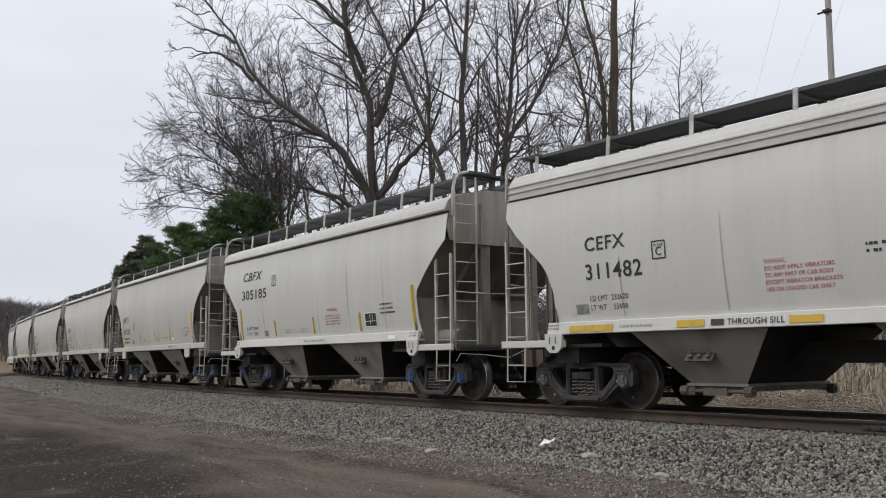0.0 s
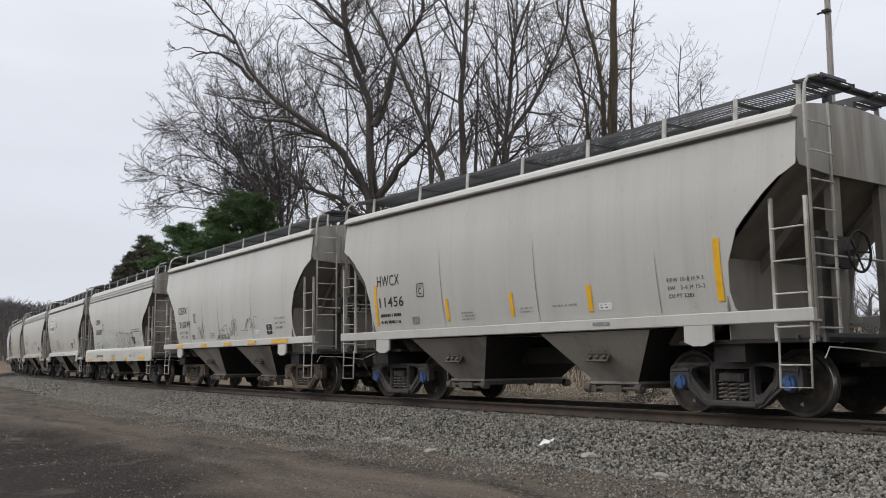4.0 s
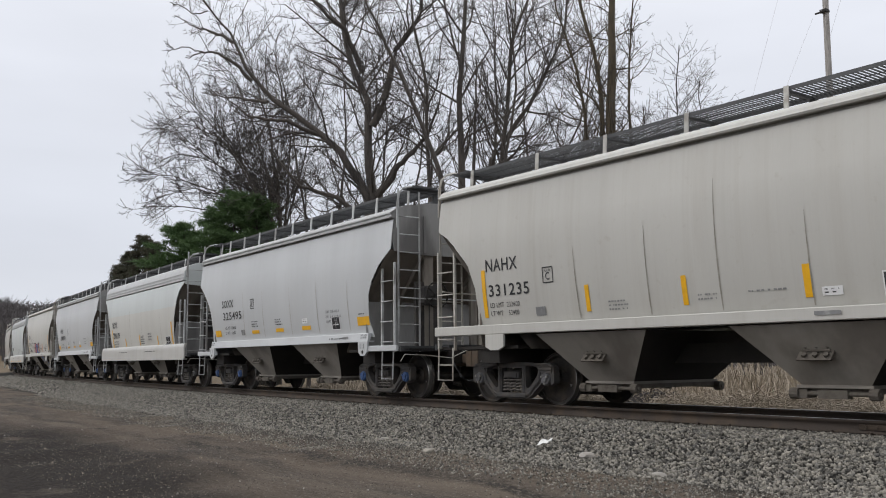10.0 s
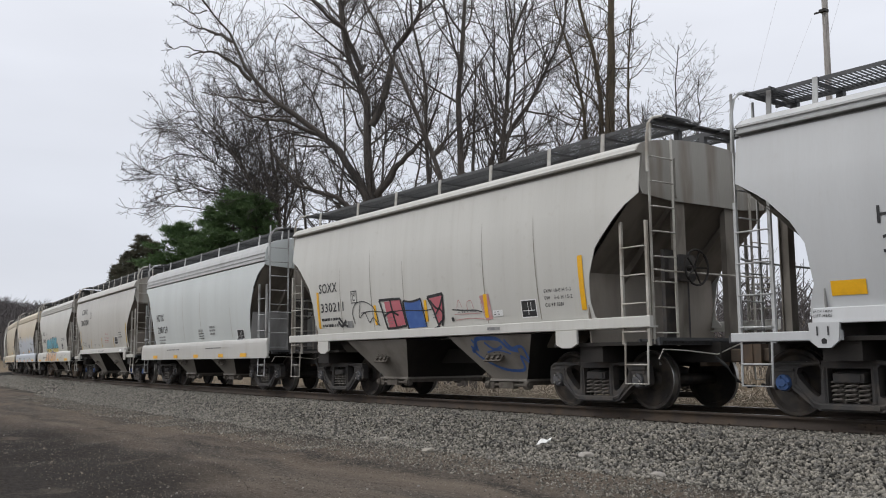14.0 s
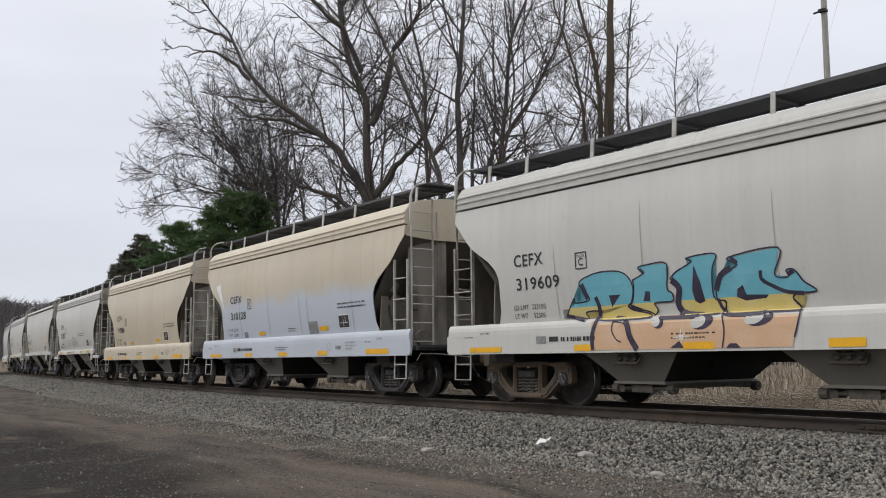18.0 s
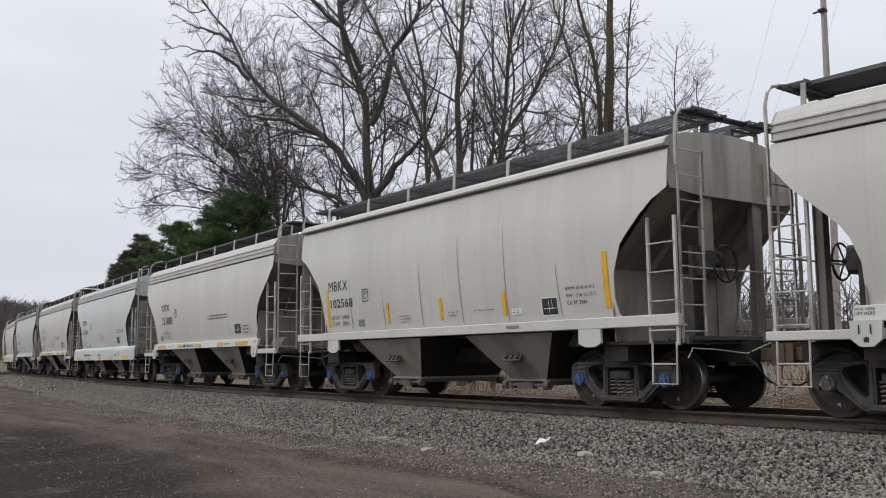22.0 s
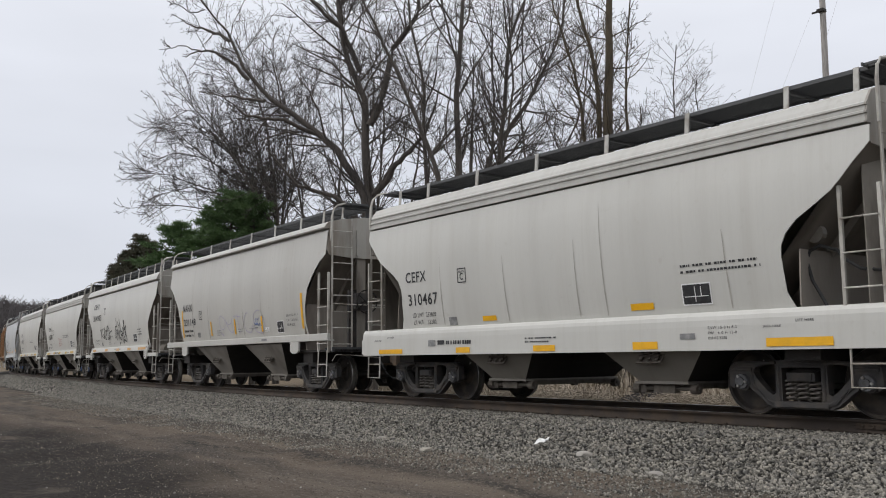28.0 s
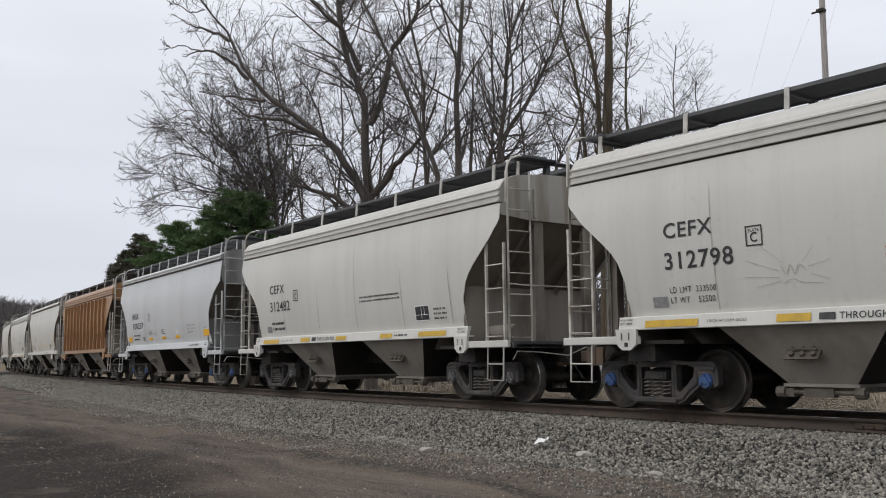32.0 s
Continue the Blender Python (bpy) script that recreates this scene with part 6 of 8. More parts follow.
        patch(car, "white_label", 2.13, 2.40, 1.55, 1.66, M["label_white"], label="white instruction label", proud=0.001)
        bars(car, "small_print", 2.16, 1.62, 0.2, 2, M["black"], 0.02, 0.04)
        for i, text in enumerate(("EXW 10-8 H 9-3", "EW   3-6 H 15-2", "CU FT 3281")):
            stencil(car, "dimension_print", text, 3.52, 1.88 - i * 0.115, 0.058, M["black"], width=(0.64, 0.66, 0.44)[i])
        patch(car, "sill_label", 2.05, 2.40, 1.31, 1.36, M["faint"], sill=True, proud=0.001)
    elif kind == "B":
        for x in (-1.54, -0.69):
            bars(car, "small_print", x, 1.58, 0.36, 2, M["faint"], 0.03, 0.06)
        if number not in ("314903", "102480"):
            stencil(car, "warning_word", "WARNING", 0.78, 1.95, 0.07, M["red"], width=0.5)
            bars(car, "warning_print", 0.68, 1.84, 0.78, 4, M["red"], 0.03, 0.065)
        bars(car, "dimension_print", 3.19, 1.97, 0.65, 3, M["black"], 0.045, 0.09)
        stencil(car, "sill_lettering", "VENT CAR WHEN UNLOADING", -0.41, 1.26, 0.06, M["black"], sill=True, width=1.1)
        patch(car, "sill_label", 3.53, 3.83, 1.24, 1.32, M["label_white"], sill=True, proud=0.001)
    elif kind == "F":
        bars(car, "small_print", 2.7, 2.05, 1.3, 2, M["black"], 0.04, 0.085)
        bars(car, "sill_print", -0.57, 1.12, 0.75, 2, M["black"], 0.03, 0.06, sill=True)
        for i, text in enumerate(("EXW 10-8 H 8-3", "EW   6-0 H 15-0", "CU FT 3250")):
            stencil(car, "dimension_print", text, 3.15, 1.17 - i * 0.07, 0.036, M["black"], width=(0.46, 0.46, 0.30)[i])
        for x in (-4.85, 4.42):
            stencil(car, "jack_lettering", "JACK HERE", x - 0.42, 1.16, 0.035, M["black"], width=0.26)
            stencil(car, "lift_lettering", "LIFT HERE", x + 0.05, 1.225, 0.032, M["black"], width=0.25)
        patch(car, "maker_mark", -3.05, -2.84, 1.07, 1.15, M["black"], sill=True, proud=0.002)
        bars(car, "sill_print", -2.78, 1.07, 0.8, 1, M["black"], 0.085, sill=True)
        patch(car, "sill_label", 2.67, 2.93, 1.04, 1.12, M["faint"], sill=True, proud=0.001)
        patch(car, "test_mark", -3.35, -3.12, 1.04, 1.16, M["faint"], sill=True, proud=0.001)
        for x in (-4.62, 4.57):
            b = Build().prism([(x + 0.05 * math.cos(q), 1.13 + 0.075 * math.sin(q)) for q in np.linspace(0, 2 * math.pi, 13)[:-1]], -1.603, -1.58, "y")
            part("jacking_hole", b.mesh("jacking_hole", [M["rubber"]]), car)
    elif kind == "N":
        bars(car, "small_print", -3.92, 1.62, 0.8, 3, M["faint"], 0.06, 0.1)
        stencil(car, "caution_word", "CAUTION", 0.24, 1.71, 0.075, M["black"], width=0.42)
        bars(car, "small_print", 0.24, 1.64, 0.5, 3, M["black"], 0.04, 0.075)
        bars(car, "small_print", 1.25, 1.80, 0.5, 3, M["faint"], 0.07, 0.10)
        bars(car, "sill_print", -2.68, 1.18, 1.3, 1, M["black"], 0.035, sill=True)
        bars(car, "sill_print", 1.10, 1.18, 1.38, 1, M["black"], 0.035, sill=True)


def end_lettering(car, kind, mark, number):
    """Mark, number and small lines on the upright end sheet that leads."""
    x = KINDS[kind]["end"] - 0.018
    b = Build()
    for text, y, z, h, w in ((mark, 0.02, 3.88, 0.13, 0.46), (number, 0.05, 3.66, 0.13, 0.58)):
        v, f = letters(text, h, 0.0, w)
        b.add([(x, y + p, z + q) for p, q in v], f)
    rnd = random.Random(int(number))
    for i in range(4):
        q = 0.1
        while q < 0.66:
            w = rnd.uniform(0.03, 0.09)
            b.add([(x, q, 3.56 - i * 0.075), (x, q + w, 3.56 - i * 0.075), (x, q + w, 3.585 - i * 0.075), (x, q, 3.585 - i * 0.075)], [(0, 1, 2, 3)])
            q += w + 0.025
    me = bpy.data.meshes.new("end_lettering")
    me.from_pydata(b.v, [], b.f)
    me.materials.append(M["black"])
    part("end_lettering", me, car)


def clip_band(poly, lo, hi):
    """The part of an outline between two heights."""
    for sign, lim in ((1, lo), (-1, hi)):
        res = []
        for i in range(len(poly)):
            a, c = poly[i], poly[(i + 1) % len(poly)]
            ia, ic = sign * (a[1] - lim) >= 0, sign * (c[1] - lim) >= 0
            if ia:
                res.append(a)
            if ia != ic:
                t = (lim - a[1]) / (c[1] - a[1])
                res.append((a[0] + (c[0] - a[0]) * t, lim))
        poly = res
        if len(poly) < 3:
            return []
    return poly


def fill(car, ring, mat, proud=0.002, lo=0.0, hi=9.0, label="spray-painted fill", name="graffiti_fill"):
    """A painted shape on the side, laid in narrow bands so that it follows the curve."""
    flat = bmesh.new()
    ring = clip_band(ring, lo, hi)
    if len(ring) < 3:
        return
    flat.faces.new([flat.verts.new((x, 0, z)) for x, z in ring])
    bmesh.ops.triangulate(flat, faces=flat.faces)
    b = Build()
    for f in flat.faces:
        tri = [(v.co.x, v.co.z) for v in f.verts]
        z0, z1 = min(z for x, z in tri), max(z for x, z in tri)
        cuts = [z0] + [q for q in (1.0, 1.1, 1.21, 1.3, 1.404, 1.408, 1.5, 1.6, 1.7, 1.8, 1.9, 2.0, 2.1, 2.2, 2.3, 2.4, 2.5, 2.65, 2.8, 2.95) if z0 < q < z1] + [z1]
        for a, c in zip(cuts, cuts[1:]):
            piece = clip_band(tri, a, c)
            if len(piece) > 2:
                on_side(b, piece, [tuple(range(len(piece)))], 0, 0, proud)
    flat.free()
    me = bpy.data.meshes.new(name)
    me.from_pydata(b.v, [], b.f)
    weld = bmesh.new()
    weld.from_mesh(me)
    bmesh.ops.remove_doubles(weld, verts=weld.verts[:], dist=0.0005)
    weld.to_mesh(me)
    weld.free()
    me.materials.append(mat)
    return part(name, me, car, label)


def sprayed(car, lines, mat, proud=0.0, label="", name="graffiti"):
    """Spray-painted lines: each is (width, [(x, height), ...])."""
    b = Build()
    for width, pts in lines:
        stroke(b, pts, width)
    b.v = [(x, y - proud, z) for x, y, z in b.v]
    me = bpy.data.meshes.new(name)
    me.from_pydata(b.v, [], b.f)
    me.materials.append(mat)
    return part(name, me, car, label)


def oval(x, z, a, c, lean=0.0):
    return [(x + a * math.cos(q) + lean * math.sin(q), z + c * math.sin(q)) for q in np.linspace(0, 2 * math.pi, 15)[:-1]]


def block_letters(car):
    """A large piece of graffiti: four fat shapes in teal, gold and peach with dark outlines, that runs over the sill."""
    one = [(-2.73, 1.46), (-2.52, 1.74), (-2.49, 1.67), (-2.19, 1.70), (-2.23, 1.79), (-2.37, 1.98), (-2.15, 2.08), (-1.86, 2.12), (-1.54, 2.10), (-1.36, 2.01),
           (-1.28, 1.84), (-1.33, 1.64), (-1.40, 1.55), (-1.02, 1.47), (-1.0, 1.38), (-1.96, 1.38), (-2.02, 1.52), (-2.29, 1.51), (-2.25, 1.40)]
    two = [(-1.27, 1.95), (-1.07, 2.03), (-1.15, 2.12), (-0.99, 2.15), (-0.62, 2.14), (-0.65, 1.79), (-0.57, 1.71), (-0.58, 1.60), (-0.90, 1.59), (-0.86, 1.48),
           (-0.98, 1.39), (-1.02, 1.44), (-1.38, 1.53), (-1.31, 1.64), (-1.26, 1.83)]
    three = [(-0.58, 1.92), (-0.46, 2.01), (-0.26, 2.09), (-0.18, 2.14), (-0.27, 2.18), (-0.02, 2.21), (0.23, 2.19), (0.15, 1.99), (0.13, 1.62), (0.29, 1.55),
             (0.29, 1.45), (0.20, 1.39), (-0.34, 1.38), (-0.47, 1.45), (-0.50, 1.63), (-0.44, 1.74), (-0.47, 1.85)]
    four = [(0.19, 1.79), (0.28, 1.91), (0.55, 2.02), (0.42, 2.13), (1.18, 2.19), (1.09, 1.85), (1.28, 1.81), (1.26, 1.89), (1.37, 1.89), (1.48, 1.74), (1.64, 1.61),
            (1.38, 1.59), (1.31, 1.53), (1.40, 1.42), (1.43, 1.38), (0.95, 1.38), (0.38, 1.38), (0.29, 1.44), (0.31, 1.55), (0.18, 1.59)]
    fill(car, [(-2.11, 1.36), (-1.96, 1.40), (1.43, 1.40), (1.41, 1.23), (1.34, 1.02), (1.32, 0.92), (-2.11, 0.92)], M["spray_peach"], 0.002, label="peach spray paint on the sill")
    for ring in (one, two, three, four):
        fill(car, ring, M["spray_teal"], 0.003, 1.60, 3.0, "teal spray-painted letter shape")
        fill(car, ring, M["spray_gold"], 0.003, 1.0, 1.60, "gold spray-painted letter shape")
    navy = M["spray_navy"]
    for ring in ([(-1.77, 1.75), (-1.54, 1.75), (-1.73, 1.57)], [(-1.11, 1.63), (-1.05, 1.77), (-0.97, 1.76), (-0.98, 1.62)],
                 [(-0.19, 1.58), (-0.22, 1.73), (-0.15, 2.08), (-0.07, 1.84), (-0.02, 1.57), (-0.12, 1.54)],
                 [(0.49, 1.60), (0.51, 1.70), (0.60, 1.75), (0.64, 1.62), (0.97, 1.60), (0.93, 1.56), (0.62, 1.54)],
                 [(-0.59, 0.93), (-0.43, 1.03), (-0.35, 0.93)], [(0.34, 0.92), (0.40, 0.98), (0.50, 0.98), (0.57, 0.92)],
                 oval(-0.80, 1.295, 0.10, 0.085), oval(-0.03, 1.28, 0.17, 0.105, 0.05), oval(0.86, 1.30, 0.20, 0.105, 0.05)):
        fill(car, ring, navy, 0.005, label="dark violet spray-painted shade")
    for ring in (oval(-0.84, 1.31, 0.075, 0.07), oval(-0.10, 1.285, 0.12, 0.085, 0.04), oval(0.78, 1.30, 0.14, 0.08, 0.05)):
        fill(car, ring, M["cream"], 0.007, label="bare spot left in the paint")
    sprayed(car, [(0.022, ring + ring[:1]) for ring in (one, two, three, four)], navy, 0.004, "dark spray-painted outline", "graffiti_outline")
    sprayed(car, [(0.085, [(-2.32, 1.96), (-2.21, 1.72)]), (0.06, [(-2.73, 1.48), (-2.25, 1.39)]), (0.075, [(-2.05, 1.74), (-1.99, 1.58), (-2.02, 1.35), (-2.09, 1.13), (-2.08, 0.92)]),
                  (0.10, [(-1.66, 1.39), (-1.41, 1.33), (-1.33, 1.11), (-1.20, 0.92)]), (0.10, [(-0.56, 1.90), (-0.44, 1.77), (-0.48, 1.54), (-0.36, 1.41), (-0.06, 1.37)]),
                  (0.085, [(0.18, 1.70), (0.28, 1.90), (0.45, 1.99)]), (0.05, [(0.19, 1.59), (0.25, 1.45), (0.38, 1.37), (0.80, 1.36), (0.95, 1.38)]),
                  (0.05, [(0.89, 1.92), (0.90, 1.80), (1.06, 1.70), (1.24, 1.62), (1.47, 1.59)]), (0.022, [(0.28, 1.38), (0.32, 1.16), (0.28, 0.92)]),
                  (0.020, [(1.31, 1.53), (1.43, 1.38), (1.41, 1.23), (1.35, 1.04)]), (0.05, [(-0.79, 1.37), (-0.27, 1.365), (-0.06, 1.385)]), (0.022, [(-1.66, 1.36), (-1.68, 1.21), (-1.60, 1.08), (-1.50, 1.03)]),
                  (0.06, [(0.46, 2.12), (0.55, 2.04)]), (0.06, [(1.28, 1.84), (1.36, 1.88)]), (0.05, [(-1.12, 2.10), (-1.04, 2.03)]), (0.06, [(-1.36, 1.56), (-1.16, 1.49)])],
            navy, 0.005, "dark violet spray-painted shade line", "graffiti_outline")
    sprayed(car, [(0.012, [(-0.53, 1.08), (-0.25, 1.08)]), (0.012, [(-0.39, 0.99), (-0.39, 1.20)]), (0.030, [(-0.42, 1.05), (-0.36, 1.11)]), (0.030, [(-0.42, 1.11), (-0.36, 1.05)])],
            M["label_white"], 0.008, "white spray-painted star", "graffiti_star")


def graffiti(car, number):
    if number == "319609":
        block_letters(car)
    elif number == "310783":
        tall = []
        for q in range(7):
            x0 = -1.85 + 0.26 * q
            tall.append((0.030, [(x0, 1.42), (x0 - 0.03, 1.80), (x0 + 0.02, 2.24 - 0.03 * q), (x0 + 0.14, 2.28 - 0.03 * q), (x0 + 0.19, 1.95), (x0 + 0.13, 1.62), (x0 + 0.20, 1.43)]))
            tall.append((0.022, [(x0 + 0.02, 1.86 - 0.04 * (q % 3)), (x0 + 0.10, 1.93), (x0 + 0.16, 1.84)]))
        sprayed(car, tall, M["label_white"], 0.002, "tall white spray-painted letter shapes")
        sprayed(car, [(0.018, [(-1.40 + 0.22 * q, 1.24), (-1.36 + 0.22 * q, 1.02), (-1.26 + 0.22 * q, 1.22), (-1.24 + 0.22 * q, 1.0)]) for q in range(5)], M["label_white"], 0.002, "white spray-painted marks on the sill")
        bubbles = ([(0.17, 2.04), (0.41, 1.91), (0.58, 2.02), (0.96, 1.99), (0.93, 1.77), (0.69, 1.43), (0.34, 1.43), (0.16, 1.50), (0.43, 1.56), (0.22, 1.80)],
                   [(0.99, 1.98), (1.32, 1.96), (1.28, 1.62), (1.39, 1.52), (1.20, 1.43), (0.98, 1.46)],
                   [(1.42, 1.43), (1.54, 1.95), (1.85, 1.91), (2.10, 1.43), (1.92, 1.43), (1.80, 1.53), (1.64, 1.43)],
                   [(1.91, 1.91), (2.31, 1.93), (2.36, 1.70), (2.23, 1.58), (2.42, 1.43), (2.13, 1.43)],
                   [(2.51, 1.96), (2.85, 1.91), (2.82, 1.80), (2.62, 1.75), (2.86, 1.68), (2.93, 1.43), (2.45, 1.43), (2.30, 1.46), (2.50, 1.57)])
        for ring in bubbles:
            fill(car, ring, M["spray_silver"], 0.001, label="pale spray-painted fill")
        sprayed(car, [(0.018, ring + ring[:2]) for ring in bubbles] + [(0.016, [(0.30, 1.47), (0.38, 1.52), (0.30, 1.50)]), (0.016, [(1.66, 1.78), (1.72, 1.70), (1.68, 1.64)]), (0.02, [(3.0, 1.50), (3.3, 1.60), (3.5, 1.48), (3.7, 1.62), (3.95, 1.46)])],
                M["black"], 0.002, "thin black spray-painted outline letters")
        sprayed(car, [(0.02, [(3.84, 2.02), (3.95, 1.80), (4.05, 2.0), (4.15, 1.78), (4.30, 1.98), (4.45, 1.75), (4.60, 1.92)])], M["seam"], 0.002, "faded grey scribble")
        scrawl(car, -2.4, -1.2, 1.42, 1.75, M["spray_mint"], 7, 4, 0.03, "pale teal spray-painted tag")
    elif number == "330211":
        for ring, c in (([(-1.42, 2.01), (-0.81, 2.02), (-0.69, 1.52), (-1.03, 1.48), (-1.33, 1.47)], "spray_red"),
                        ([(-0.67, 1.96), (-0.10, 1.98), (0.01, 1.44), (-0.61, 1.43)], "spray_blue"),
                        ([(0.19, 1.98), (0.65, 2.02), (0.62, 1.65), (0.45, 1.43), (0.31, 1.72)], "spray_red")):
            fill(car, ring, M[c], 0.002, label="spray-painted block")
        fill(car, [(1.80, 1.94), (2.06, 1.96), (2.11, 1.51), (1.92, 1.49)], M["spray_rose"], 0.002, label="faded pink spray-painted block")
        sprayed(car, [(0.050, [(-1.62, 2.05), (-1.51, 1.81), (-1.40, 1.45)]), (0.050, [(-1.62, 2.05), (-1.24, 2.05), (-0.81, 2.04)]), (0.050, [(-0.81, 2.04), (-0.73, 1.77), (-0.67, 1.49)]),
                      (0.045, [(-1.40, 1.45), (-1.03, 1.46), (-0.67, 1.49)]), (0.055, [(-1.20, 2.07), (-1.13, 1.79), (-1.03, 1.44)]), (0.045, [(-1.46, 1.71), (-1.20, 1.79), (-0.92, 1.71)]),
                      (0.040, [(-0.71, 1.99), (-0.40, 1.96), (-0.08, 2.00)]), (0.045, [(-0.71, 1.99), (-0.67, 1.71), (-0.61, 1.42)]), (0.030, [(-0.08, 2.00), (-0.00, 1.68), (0.03, 1.43)]),
                      (0.060, [(0.15, 2.01), (0.66, 2.05)]), (0.050, [(0.15, 2.01), (0.31, 1.78), (0.45, 1.41)]), (0.050, [(0.66, 2.05), (0.64, 1.71), (0.55, 1.44)]), (0.045, [(0.23, 1.95), (0.48, 1.77), (0.65, 1.98)]),
                      (0.040, [(0.38, 1.67), (0.53, 1.77), (0.64, 1.60), (0.45, 1.48)]), (0.022, [(-2.70, 1.61), (-2.75, 1.86), (-2.58, 2.04), (-2.24, 2.06), (-1.96, 1.97), (-1.80, 1.84), (-1.69, 1.52)]),
                      (0.020, [(-2.39, 2.06), (-2.48, 1.73), (-2.24, 1.82), (-2.08, 1.61), (-1.91, 1.70), (-1.73, 1.55)]), (0.018, [(-2.38, 1.82), (-1.91, 1.84), (-1.35, 1.79), (-0.71, 1.80), (-0.00, 1.76), (0.29, 1.78)]),
                      (0.020, [(0.93, 1.73), (1.37, 1.70), (1.63, 1.69), (1.83, 1.65)]), (0.070, [(0.91, 1.59), (0.93, 1.51)]), (0.070, [(-3.43, 1.68), (-3.28, 1.57), (-3.07, 1.68)]),
                      (0.060, [(-3.38, 1.76), (-3.22, 1.63), (-3.02, 1.55)])],
                M["black"], 0.004, "black spray-painted lines")
        sprayed(car, [(0.014, [(1.02, 1.53), (1.45, 1.55), (1.87, 1.52)]), (0.012, [(0.99, 1.64), (1.79, 1.63)]), (0.014, [(1.08, 1.74), (1.15, 1.90), (1.25, 1.75)]), (0.014, [(1.42, 1.69), (1.39, 1.83), (1.53, 1.87), (1.59, 1.72)]),
                      (0.012, [(1.80, 1.94), (1.84, 1.70), (1.92, 1.50)])],
                M["spray_rose"], 0.003, "thin red spray-painted lines")
        # a blue tag on the second bay
        b = Build()
        for width, pts in [(0.050, [(1.32, 1.05), (1.36, 0.90), (1.60, 0.74), (1.93, 0.62), (2.32, 0.59), (2.51, 0.64), (2.56, 0.84), (2.70, 0.74)]), (0.070, [(1.44, 0.95), (1.53, 1.15), (1.86, 1.17), (2.18, 1.14), (2.33, 0.99), (2.56, 0.94)]),
                          (0.050, [(1.74, 1.10), (1.94, 0.97), (2.18, 1.02)]), (0.060, [(1.27, 0.93), (1.44, 1.05), (1.41, 1.16)]), (0.050, [(2.33, 1.14), (2.44, 0.99), (2.71, 1.01), (2.73, 0.79)]),
                          (0.030, [(1.69, 0.92), (2.02, 0.96), (2.33, 0.89)])]:
            stroke(b, pts, width)
        b.v = [(x, -(1.00 + 0.52 * (z - 0.44) / 0.78) - 0.006, z) for x, y, z in b.v]
        me = bpy.data.meshes.new("graffiti")
        me.from_pydata(b.v, [], b.f)
        me.materials.append(M["spray_blue"])
        part("graffiti", me, car, "blue spray-painted tag on a hopper bay")
    elif number == "310749":
        for x0, x1, z0, z1, sd in ((-2.44, -1.8, 1.5, 2.0, 2), (-0.85, 0.2, 1.5, 1.9, 3), (0.25, 0.82, 1.55, 2.0, 4), (1.4, 2.4, 1.7, 2.05, 5)):
            scrawl(car, x0, x1, z0, z1, M["faint"], sd, 3, 0.018, "faded grey spray-painted tag")
